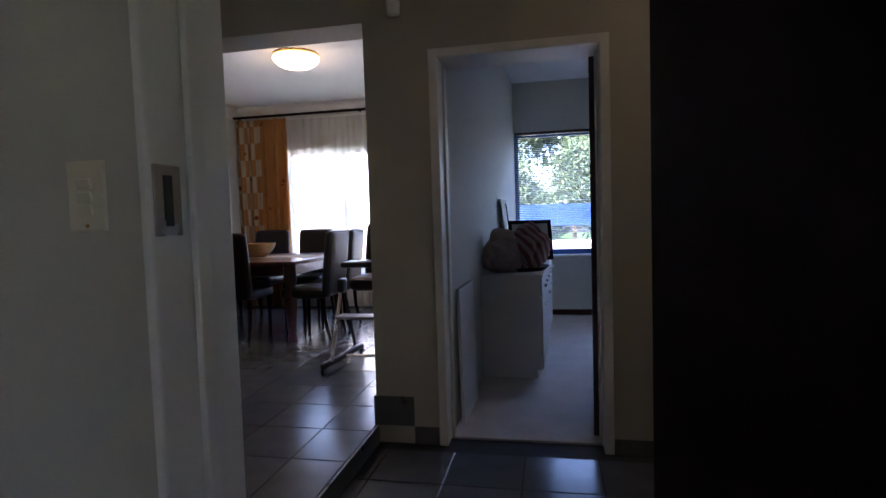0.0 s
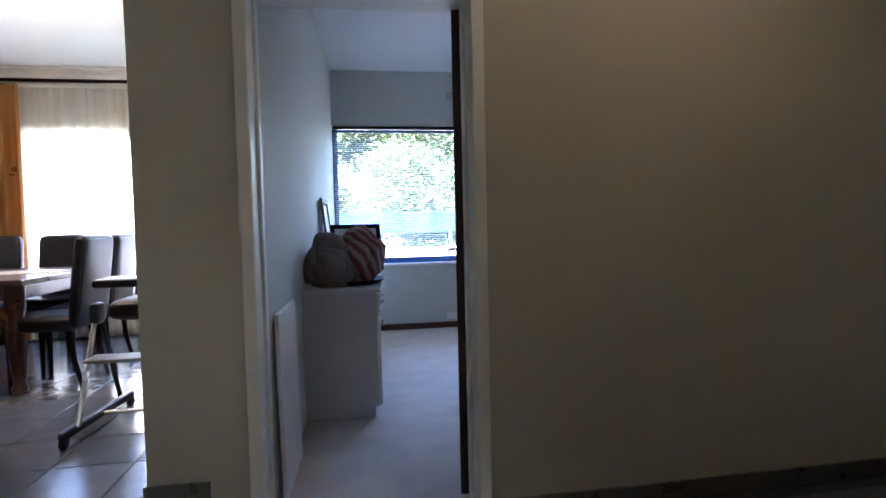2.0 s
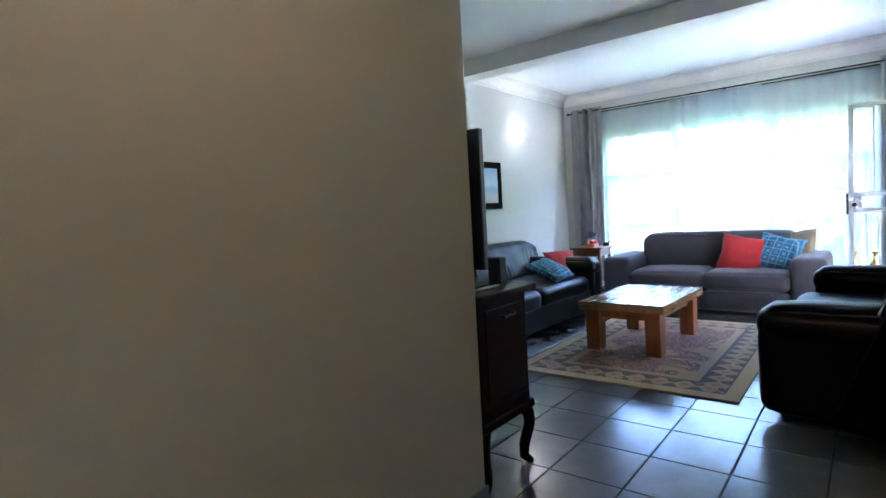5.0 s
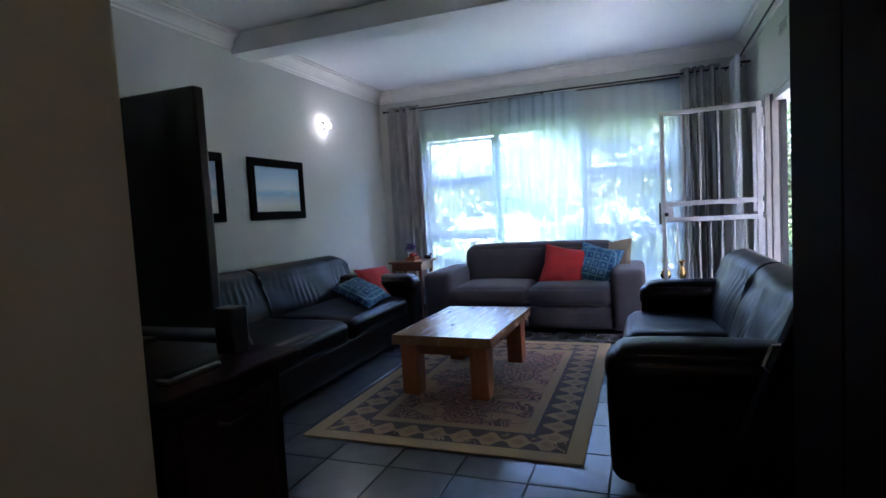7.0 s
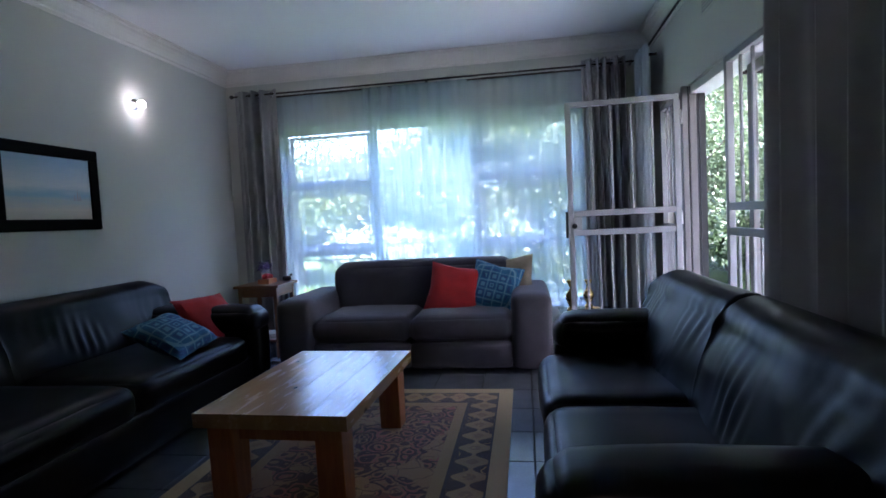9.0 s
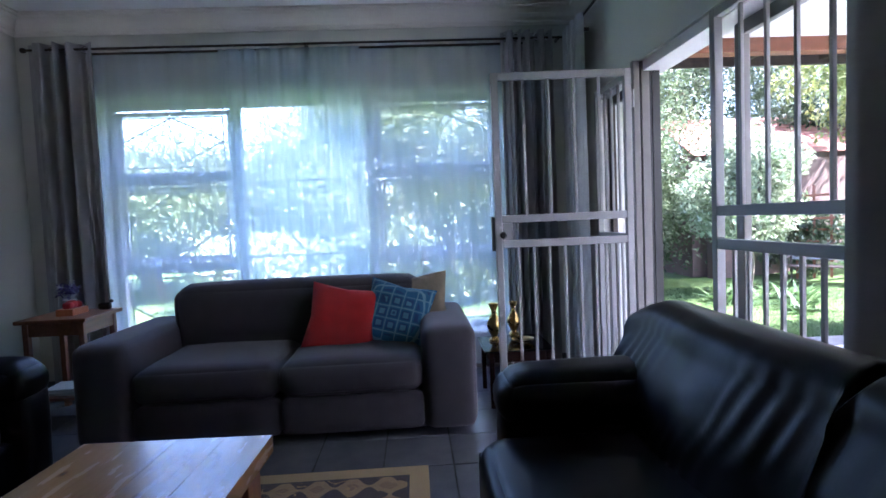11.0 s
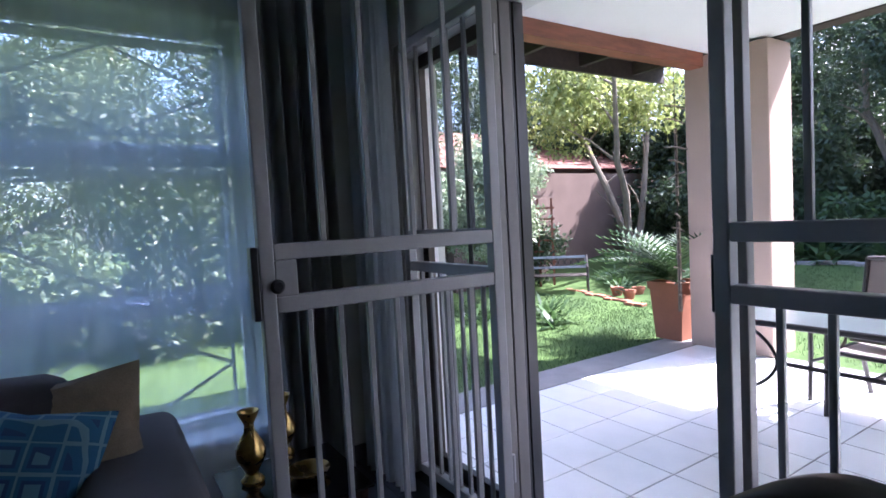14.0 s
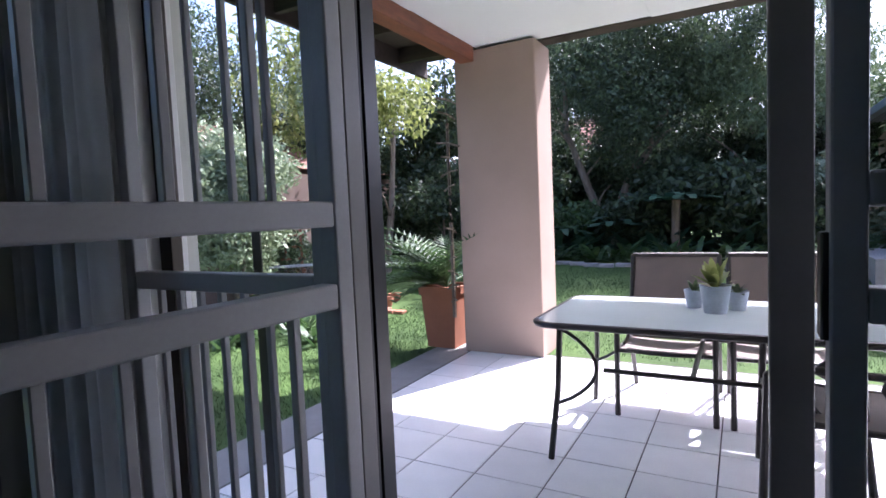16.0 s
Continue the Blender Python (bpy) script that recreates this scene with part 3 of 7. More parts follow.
def north_window(name, x0, x1, z0, z1, n, mat_, label, bars=False):
    t = tagged(thing(name, label, "window"), kind="structure")
    y0, y1 = 7.08, 7.13
    part("window_frame", box(x0, x1, y0, y1, z1 - 0.05, z1, 0.004), mat_, t)
    part("window_frame", box(x0, x1, y0, y1, z0, z0 + 0.06, 0.004), mat_, t)
    for i in range(n + 1):
        x = x0 + 0.025 + (x1 - x0 - 0.05) * i / n
        part("mullion", box(x - 0.025, x + 0.025, y0 - 0.002, y1 + 0.002, z0 + 0.06, z1 - 0.05, 0.004), mat_, t)
        if i < n:
            pane("-y", y0 + 0.024, x + 0.025, x + (x1 - x0 - 0.05) / n - 0.025, z0 + 0.06, z1 - 0.05, t)
    part("window_sill", box(x0 + 0.002, x1 - 0.002, 6.92, y0, z0 - 0.03, z0 + 0.002, 0.006), TRIM, t, "white painted sill")
    return t


BLUE = material("blue_window_paint", (0.015, 0.08, 0.26), 0.4, vary=0.1, scale=8, fine=80, bump=0.03)
north_window("window_2", SX0, SX1, SZ0, SZ1, 1, BLUE, "blue framed study window behind a slatted blind")
w3 = north_window("window_3", GX0, GX1, GZ0, GZ1, 3, WHITEMETAL, "bright white framed dining room window")


SLATPAINT = material("blind_slat_paint", (0.42, 0.43, 0.44), 0.5, vary=0.05, scale=8, fine=90, bump=0.02)


def venetian():
    t = thing("venetian_blind", "closed-up white venetian blind with thin slats in the study window", "blind")
    part("headrail", box(SX0 + 0.01, SX1 - 0.01, 6.97, 7.01, SZ1 - 0.035, SZ1 - 0.002, 0.003), BLACK, t, "dark headrail")
    one = mesh_of("slat", moved(box(-(SX1 - SX0) / 2 + 0.015, (SX1 - SX0) / 2 - 0.015, -0.012, 0.012, -0.0005, 0.0005), pose(0, 0, 0, 24)), SLATPAINT)
    n = 62
    for i in range(n):
        s = new("slat", one)
        s.parent = t
        s.location = ((SX0 + SX1) / 2, 6.99, SZ0 + 0.09 + i * (SZ1 - SZ0 - 0.14) / n)
    part("bottom_rail", box(SX0 + 0.015, SX1 - 0.015, 6.975, 7.005, SZ0 + 0.045, SZ0 + 0.07, 0.003), BLUE, t)
    for x in (0.25, 1.0, 1.7):
        part("ladder_cord", tube([(x, 6.977, SZ0 + 0.06), (x, 6.977, SZ1 - 0.03)], 0.0012, sides=4), WHITEMETAL, t)
    return t


venetian()

# ---- sliding door and security gates ----
FY = RW - 0.07   # gate plane inside the wall line


def grille(t, x0, x1, y, z0, z1, mat_, n_top, n_bot, stile=0.04, rail_lo=1.015, rail_hi=1.16, lower=0.02):
    """A barred gate leaf in its own frame: stiles, rails and upright bars, in the plane y."""
    d = 0.02
    for x in (x0, x1 - stile):
        part("stile", box(x, x + stile, y - d, y + d, z0, z1, 0.004), mat_, t)
    for a, b in ((z0, z0 + stile), (rail_lo, rail_lo + 0.045), (rail_hi, rail_hi + 0.045), (z1 - stile, z1)):
        part("rail", box(x0 + stile, x1 - stile, y - d + 0.001, y + d - 0.001, a, b, 0.004), mat_, t)
    for n, a, b in ((n_top, rail_hi + 0.045, z1 - stile), (n_bot, z0 + stile, rail_lo)):
        for i in range(1, n + 1):
            x = x0 + stile + (x1 - x0 - 2 * stile) * i / (n + 1)
            part("bar", box(x - 0.008, x + 0.008, y - 0.008, y + 0.008, a, b, 0.002, segments=1), mat_, t)


def gates():
    # the open leaf, hinged at (7.02, 1.13), swung into the room
    g = thing("security_gate", "grey-white barred steel security gate swung open into the lounge", "gate", "security gates", (7.035, 1.16, 0), 88)
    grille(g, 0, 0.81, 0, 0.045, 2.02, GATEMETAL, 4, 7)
    part("lock_box", box(0.812, 0.832, -0.022, 0.022, 1.0, 1.20, 0.004), BLACK, g, "black lock case")
    part("lock_plate", box(0.71, 0.769, -0.0205, 0.0205, 1.06, 1.16, 0.003), GATEMETAL, g)
    part("lock_knob", moved(lathe([(0.018, 0), (0.02, 0.01), (0.013, 0.02)], 16), pose(0.768, 0.0205, 1.09, -90)), BLACK, g, "round black key cylinder")
    part("lock_knob", moved(lathe([(0.018, 0), (0.02, 0.01), (0.013, 0.02)], 16), pose(0.768, -0.0205, 1.09, 90)), BLACK, g, "round black key cylinder")
    for z in (0.3, 1.8):
        part("hinge", tube([(-0.012, 0, z), (-0.012, 0, z + 0.1)], 0.012), GATEMETAL, g)
    f = thing("security_gate", "closed barred steel security gate across the doorway", "gate", "security gates", (0, 0, 0))
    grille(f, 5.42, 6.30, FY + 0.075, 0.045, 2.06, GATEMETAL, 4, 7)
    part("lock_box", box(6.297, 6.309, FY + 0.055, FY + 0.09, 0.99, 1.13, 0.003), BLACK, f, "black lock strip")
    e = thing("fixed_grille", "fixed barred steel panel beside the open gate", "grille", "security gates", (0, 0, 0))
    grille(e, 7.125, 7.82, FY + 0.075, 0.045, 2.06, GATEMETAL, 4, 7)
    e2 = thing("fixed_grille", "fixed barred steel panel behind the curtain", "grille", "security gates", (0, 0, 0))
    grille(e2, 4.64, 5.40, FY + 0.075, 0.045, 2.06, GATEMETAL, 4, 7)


gates()


def sliding_door():
    t = tagged(thing("door_3", "bronze aluminium sliding glass door, half open to the patio", "sliding door"), kind="structure")
    part("head", box(OX0, OX1, FY - 0.10, FY + 0.05, OZ - 0.06, OZ - 0.001, 0.004), WHITEMETAL, t)
    part("threshold", box(OX0, OX1, FY - 0.10, FY + 0.05, 0.0, 0.03, 0.004), BRONZE, t)
    for x in (OX0, OX1 - 0.05):
        part("jamb", box(x, x + 0.05, FY - 0.10, FY + 0.05, 0.03, OZ - 0.06, 0.004), WHITEMETAL, t)
    part("gate_post", box(7.075, 7.115, FY + 0.075, FY + 0.115, 0.0, OZ - 0.002, 0.004), POSTPAINT, t)
    part("gate_post", box(7.085, 7.12, FY + 0.012, FY + 0.062, 0.0, OZ - 0.002, 0.003), POSTPAINT, t)
    part("weather_strip", box(7.094, 7.118, FY + 0.062, FY + 0.075, 0.0, OZ - 0.004), BLACK, t, "black rubber seal")
    part("weather_strip", box(7.09, 7.118, FY - 0.002, FY + 0.012, 0.0, OZ - 0.004), BLACK, t, "black rubber seal")
    for x0, x1, y, m_ in ((7.10, 7.84, FY - 0.03, BRONZE), (4.64, 5.6, FY - 0.03, POSTPAINT), (5.40, 6.36, FY - 0.075, POSTPAINT)):
        p = part("door_panel", box(x0, x0 + 0.06, y - 0.018, y + 0.018, 0.03, OZ - 0.06, 0.003), m_, t)
        part("door_panel", box(x1 - 0.06, x1, y - 0.018, y + 0.018, 0.03, OZ - 0.06, 0.003), m_, t)
        part("door_panel", box(x0 + 0.06, x1 - 0.06, y - 0.017, y + 0.017, 0.03, 0.10, 0.003), m_, t)
        part("door_panel", box(x0 + 0.06, x1 - 0.06, y - 0.017, y + 0.017, OZ - 0.12, OZ - 0.06, 0.003), m_, t)
        pane("+y", y, x0 + 0.05, x1 - 0.05, 0.09, OZ - 0.11, t)
    part("weather_strip", box(7.085, 7.099, FY - 0.05, FY - 0.005, 0.03, OZ - 0.06), BLACK, t, "black rubber seal")
    part("weather_strip", box(7.47, 7.50, FY - 0.052, FY - 0.048, 0.03, OZ - 0.06), BLACK, t)
    return t


sliding_door()

# ---- outside: patio, garden ----


def ground_at(x, y):
    """The lawn lies level beside the house and rises gently towards the far bed."""
    s = max(0.0, min(1.0, (-y - 3.2) / 7.0))
    return -0.17 + 0.62 * s * s * (3 - 2 * s)


def lawn():
    axis = sorted({round(math.copysign(abs(k) ** 1.9 * 0.045, k), 3) for k in range(-42, 43)})
    bm = bmesh.new()
    grid = [[bm.verts.new((x + 8, y - 4, ground_at(x + 8, y - 4) + (0.012 * noise.noise(Vector((x * 1.3, y * 1.3, 0))) if abs(x) < 12 and abs(y) < 12 else 0) - (0.25 if -14 < x + 8 < 8.4 and y - 4 > -2.5 else 0))) for y in axis] for x in axis]
    for a, b in zip(grid, grid[1:]):
        for j in range(len(axis) - 1):
            bm.faces.new((a[j], b[j], b[j + 1], a[j + 1]))
    structure("ground", bm, GRASS, "wide green lawn rising towards a planted bed", "lawn", True)


lawn()
structure("patio", box(2.6, 8.63, -2.60, 0.84, -0.3, -0.105), PATIOGROUT, "grouted patio slab under white tiles", "patio")
structure("pavement", box(8.63, 9.03, -4.0, 6.0, -0.3, -0.12, 0.008), PAVING, "grey concrete paving strip beside the patio", "paving")


def patio_roof():
    structure("pillar", box(7.90, 8.66, -2.87, -2.47, -0.104, 2.62, 0.012), STUCCO, "tall pinkish-brown plastered patio pillar", "pillar")
    bm = bmesh.new()
    edges = [-2.62, -1.42, -0.22, 0.84]
    for a, b in zip(edges, edges[1:]):
        for x0 in (2.6, 5.0, 7.0):
            x1 = {2.6: 5.0, 5.0: 7.0, 7.0: 8.46}[x0]
            box(x0 + 0.003, x1 - 0.003, a + 0.005, b - 0.005, 2.635 + 0.006 * math.sin(7 * a + x0), 2.66, bm=bm)
    structure("patio_ceiling", bm, SOFFIT, "white board ceiling of the patio with open joints", "ceiling")
    structure("beam_patio_side", box(8.46, 8.60, -2.468, 0.84, 2.515, 2.70, 0.006), BEAMRED, "red-brown timber beam at the patio's side", "beam")
    structure("beam_patio_front", box(2.6, 8.44, -2.80, -2.63, 2.63, 2.80, 0.006), BEAMDARK, "dark weathered timber beam at the patio's front", "beam")
    structure("roof_deck", box(8.602, 9.45, -3.15, 0.84, 2.803, 2.82), BEAMDARK, "dark weathered boards over the rafters", "roof")
    structure("roof_patio", box(2.5, 9.5, -3.15, 0.84, 2.86, 2.94), ROOFGREY, "grey roof over the patio", "roof")
    for i in range(5):
        y = -2.6 + i * 0.8
        structure("rafter", box(8.60, 9.30, y, y + 0.05, 2.66, 2.80, 0.004), BEAMDARK, "dark weathered rafter end", "rafter")
    structure("eave_board", box(9.30, 9.34, -3.1, 0.84, 2.62, 2.80, 0.004), BEAMDARK, "dark weathered eave board", "eave")


patio_roof()
bm = box(FW + 0.301, FW + 0.33, RW - 0.24, NY0, -0.3, 2.9)
box(FW + 0.301, FW + 0.33, NY1, LW + 0.3, -0.3, 2.9, bm=bm)
box(FW + 0.301, FW + 0.33, NY0, NY1, -0.3, NZ0 - 0.02, bm=bm)
box(FW + 0.301, FW + 0.33, NY0, NY1, NZ1 + 0.01, 2.9, bm=bm)
structure("wall_outer_east", bm, STUCCO, "pinkish plaster outer face of the house", "wall")
structure("roof_house", box(-5, 9.2, 0.85, 8.0, 2.95, 3.05), ROOFGREY, "grey house roof", "roof")


def leaves(points, size, rnd, droop=0.0, aspect=0.45):
    """Pointed leaf blades as rhombs at the given points."""
    n = len(points)
    rs = np.random.RandomState(rnd)
    d = rs.normal(size=(n, 3))
    d[:, 2] -= droop
    d /= np.linalg.norm(d, axis=1)[:, None]
    s = np.cross(d, rs.normal(size=(n, 3)))
    s /= np.linalg.norm(s, axis=1)[:, None]
    L = size * rs.uniform(0.6, 1.3, size=(n, 1))
    p = np.asarray(points)
    v = np.stack([p, p + d * L * 0.45 + s * L * aspect * 0.5, p + d * L, p + d * L * 0.45 - s * L * aspect * 0.5], 1).reshape(-1, 3)
    return v


def leaf_mesh(name, v, mat_):
    me = bpy.data.meshes.new(name)
    n = len(v) // 4
    me.vertices.add(len(v))
    me.vertices.foreach_set("co", v.astype(np.float32).ravel())
    me.loops.add(len(v))
    me.loops.foreach_set("vertex_index", np.arange(len(v), dtype=np.int32))
    me.polygons.add(n)
    me.polygons.foreach_set("loop_start", np.arange(0, len(v), 4, dtype=np.int32))
    me.update(calc_edges=True)
    me.materials.append(mat_)
    return me


def crown_points(centres, radii, count, rs, shell=0.5):
    """Points in lumps: most of them near each lump's surface, with gaps."""
    out = []
    w = np.array(radii) ** 2
    w = w / w.sum()
    for c, r, f in zip(centres, radii, w):
        n = int(count * f)
        d = rs.normal(size=(n, 3))
        d /= np.linalg.norm(d, axis=1)[:, None]
        rr = r * (shell + (1 - shell) * rs.uniform(0, 1, size=(n, 1)) ** 0.6)
        rr *= 1 + 0.22 * np.sin(d[:, :1] * 5 + c[0]) * np.sin(d[:, 1:2] * 6 + c[1]) + 0.12 * np.sin(d[:, 2:] * 9)
        out.append(np.asarray(c) + d * rr * np.array([1, 1, 0.85]))
    return np.concatenate(out)


def tree(name, at, stems, crown, count, leaf, mat_, label, seed, droop=0.2, aspect=0.45, category="tree", trunk_r=0.09, shell=0.45):
    """stems: lists of points from the ground up; crown: (x, y, z, r) lumps; all relative to at."""
    rs = np.random.RandomState(seed)
    t = thing(name, label, category, "", at)
    if stems:
        bm = bmesh.new()
        for st in stems:
            pts = []
            for a, b in zip(st, st[1:]):
                for k in range(4):
                    q = Vector(a).lerp(Vector(b), k / 4)
                    pts.append(q + Vector(rs.normal(size=3) * 0.02))
            pts.append(Vector(st[-1]))
            tube(pts, trunk_r, bm, 8, 0.35)
            for k in range(3, len(pts), 2):
                e = pts[k] + Vector((rs.uniform(-1, 1), rs.uniform(-1, 1), rs.uniform(0.3, 1))) * 0.9
                tube([pts[k], pts[k].lerp(e, 0.5) + Vector((0, 0, 0.08)), e], trunk_r * 0.3, bm, 6, 0.3)
        part("trunk", bm, BARK, t, "", True)
    pts = crown_points([c[:3] for c in crown], [c[3] for c in crown], count, rs, shell)
    o = new("crown", leaf_mesh("crown", leaves(pts, leaf, seed + 1, droop, aspect), mat_))
    o.parent = t
    return t


def lumps(x, y, z, rx, ry, rz, n, r, seed):
    rs = np.random.RandomState(seed)
    out = []
    for _ in range(n):
        d = rs.normal(size=3)
        d = d / np.linalg.norm(d) * rs.uniform(0.3, 1)
        out.append((x + d[0] * rx, y + d[1] * ry, z + d[2] * rz, r * rs.uniform(0.6, 1.25)))
    return out


def garden():
    G = -0.2
    tree("shrub", (12.0, -2.74, G), [[(0, 0, 0), (0.1, 0.1, 1.2), (0.2, 0, 2.0)], [(0, 0, 0), (-0.2, 0.1, 1.0), (-0.4, 0.1, 1.8)]], lumps(0.0, 0.0, 1.7, 0.65, 0.65, 1.0, 26, 0.42, 3), 30000, 0.085, LEAF_PALE, "dense pale variegated shrub in a garden bed", 3, 0.1, 0.4, "shrub", 0.04)
    tree("tree", (12.35, -6.5, G), [[(0, 0, 0), (0.3, 0.2, 1.5), (1.0, 0.5, 3.2), (1.5, 0.6, 4.6)], [(0.1, -0.1, 0), (-0.1, 0.4, 1.4), (-0.5, 1.1, 2.6), (-0.9, 1.6, 3.8)], [(0, 0.1, 0), (0.0, -0.3, 1.8), (0.1, -0.7, 3.6)]], lumps(0.2, 1.0, 3.6, 1.5, 1.7, 0.9, 26, 0.55, 5), 9500, 0.115, LEAF_YEL, "slender multi-stemmed tree with yellow-green leaves", 5, 0.5, 0.45, trunk_r=0.085)
    k = 0
    for x, y, h, r, m_, n in ((17.0, -1.0, 6.5, 2.9, LEAF_MID, 30000), (17.5, 3.6, 6.2, 3.0, LEAF_MID, 30000), (16.5, 8.6, 3.6, 2.0, LEAF_MID, 20000), (17.5, -5.0, 6.4, 2.6, LEAF_DARK, 24000), (14.5, 11.6, 3.2, 2.0, LEAF_MID, 14000), (17.0, -9.5, 6.4, 2.8, LEAF_DARK, 22000), (21.5, 1.5, 8.0, 3.2, LEAF_DARK, 16000), (14.8, 1.0, 3.4, 1.5, LEAF_DARK, 16000), (15.2, 4.6, 3.2, 1.5, LEAF_MID, 15000), (14.8, -1.9, 3.4, 1.3, LEAF_MID, 14000), (14.9, 7.5, 3.2, 1.5, LEAF_MID, 12000)):
        k += 1
        tree("tree", (x, y, G), [[(0, 0, 0), (0.1, 0.2, h * 0.35), (0.3, -0.2, h * 0.8)], [(0, 0, 0.2), (-0.4, 0.5, h * 0.4), (-0.8, 0.9, h * 0.7)]], lumps(0, 0, h * 0.56, r, r, h * 0.40, 34, 0.95, 20 + k), int(n * 2.4), 0.088, m_, "broad leafy garden tree behind the lawn", 30 + k, 0.2)
    tree("tree", (8.9, -10.0, 0.4), [[(0, 0, -0.2), (-0.3, 0.2, 1.0), (-1.0, 0.3, 2.2), (-1.6, 0.2, 3.6)], [(0, 0, -0.2), (0.4, 0.1, 1.1), (0.8, 0.3, 2.4), (0.8, 0.4, 3.8)]], lumps(-0.3, 0.4, 3.5, 2.6, 1.7, 1.7, 52, 0.75, 41), 70000, 0.085, LEAF_DARK, "large dark spreading tree over a planted bed", 41, 0.4, 0.4, trunk_r=0.11)
    tree("tree", (6.0, -10.8, 0.4), [[(0, 0, -0.2), (0.2, 0.1, 1.8), (0.1, 0.2, 3.6)]], lumps(0.0, 0.6, 3.4, 1.9, 1.3, 1.9, 40, 0.65, 43), 60000, 0.085, LEAF_MID, "tall light-green weeping tree", 43, 1.3, 0.3, trunk_r=0.11)
    tree("tree", (-3, -26, 0.3), [[(0, 0, 0), (0.2, 0.1, 4.0)]], lumps(0, 0, 4.0, 4.0, 2.5, 1.5, 26, 1.2, 45), 16000, 0.26, LEAF_MID, "tall distant grey-green tree", 45, 0.2)
    tree("tree", (3, -24, 0.3), [[(0, 0, 0), (0.2, 0.1, 4.0)]], lumps(0, 0, 3.8, 4.0, 2.5, 1.5, 26, 1.2, 46), 16000, 0.26, LEAF_MID, "tall distant grey-green tree", 46, 0.2)
    tree("tree", (13.0, -17.5, 0.3), [[(0, 0, 0), (0.2, 0.1, 3.0)]], lumps(0, 0, 5.0, 3.8, 2.5, 2.4, 30, 1.1, 47), 22000, 0.2, LEAF_DARK, "dark tree beyond the boundary wall", 47, 0.2)
    tree("tree", (9.0, -18.5, 0.3), [[(0, 0, 0), (0.2, 0.1, 3.0)]], lumps(0, 0, 4.6, 3.4, 2.5, 2.6, 30, 1.1, 48), 20000, 0.2, LEAF_DARK, "dark tree beyond the boundary wall", 48, 0.2)
    tree("tree", (15.4, -8.2, G), [[(0, 0, 0), (0.1, 0.1, 2.5), (0.2, 0.2, 4.0)]], lumps(0, 0, 3.6, 1.5, 2.4, 1.7, 34, 0.7, 81), 30000, 0.13, LEAF_DARK, "dark evergreen tree behind the garden wall", 81, 0.3)
    tree("tree", (12.6, -9.3, G), [[(0, 0, 0), (0.1, 0.1, 2.0), (0.2, 0.2, 3.6)]], lumps(0, 0, 2.9, 1.3, 1.5, 1.7, 30, 0.6, 85), 26000, 0.12, LEAF_DARK, "dark evergreen tree behind the slender tree", 85, 0.3)
    tree("shrub", (11.3, -7.2, -0.1), [[(0, 0, 0), (0.1, 0.1, 1.2)]], lumps(0, 0, 1.3, 0.7, 0.7, 0.9, 16, 0.4, 82), 14000, 0.10, LEAF_DARK, "dark glossy shrub at the foot of the tree", 82, 0.3, 0.45, "shrub", 0.05)
    for x, y, z, r, m_, n, s in ((8.2, -8.9, 0.55, 0.75, LEAF_DARK, 10000, 51), (6.9, -9.0, 0.95, 0.95, LEAF_DARK, 13000, 52), (5.7, -8.7, 0.7, 0.8, LEAF_DARK, 9000, 53), (9.6, -8.8, 0.5, 0.7, LEAF_STRAP, 8000, 54), (4.9, -9.6, 1.0, 0.8, LEAF_PALE, 8000, 55), (11.0, -9.2, 0.7, 0.9, LEAF_DARK, 9000, 56), (7.6, -9.9, 1.4, 0.9, LEAF_DARK, 12000, 57), (10.3, -9.9, 1.3, 0.9, LEAF_DARK, 9000, 58)):
        tree("shrub", (x, y, 0.25), [], lumps(0, 0, z, r, r * 0.8, z * 0.7, 14, 0.42, s), n, 0.15, m_, "dark leafy shrub in a planted bed", s, 0.5, 0.4, "shrub")
    for x, y, z, r, m_, n, s in ((13.2, 0.6, 0.9, 0.8, LEAF_MID, 9000, 61), (13.2, 3.0, 0.8, 0.9, LEAF_MID, 9000, 62), (13.2, 5.2, 0.7, 0.9, LEAF_PALE, 9000, 63), (13.2, -1.2, 1.0, 0.8, LEAF_DARK, 9000, 64), (13.1, 1.8, 0.6, 0.7, LEAF_DARK, 7000, 65), (12.9, 4.2, 0.5, 0.7, LEAF_PALE, 7000, 66), (13.0, -8.0, 1.2, 0.9, LEAF_DARK, 9000, 67), (13.3, -4.6, 0.8, 0.5, LEAF_DARK, 5000, 68)):
        tree("shrub", (x, y, G), [], lumps(0, 0, z, r, r * 0.8, z * 0.7, 12, 0.45, s), n, 0.12, m_, "leafy shrub at the lawn's edge", s, 0.3, 0.4, "shrub")


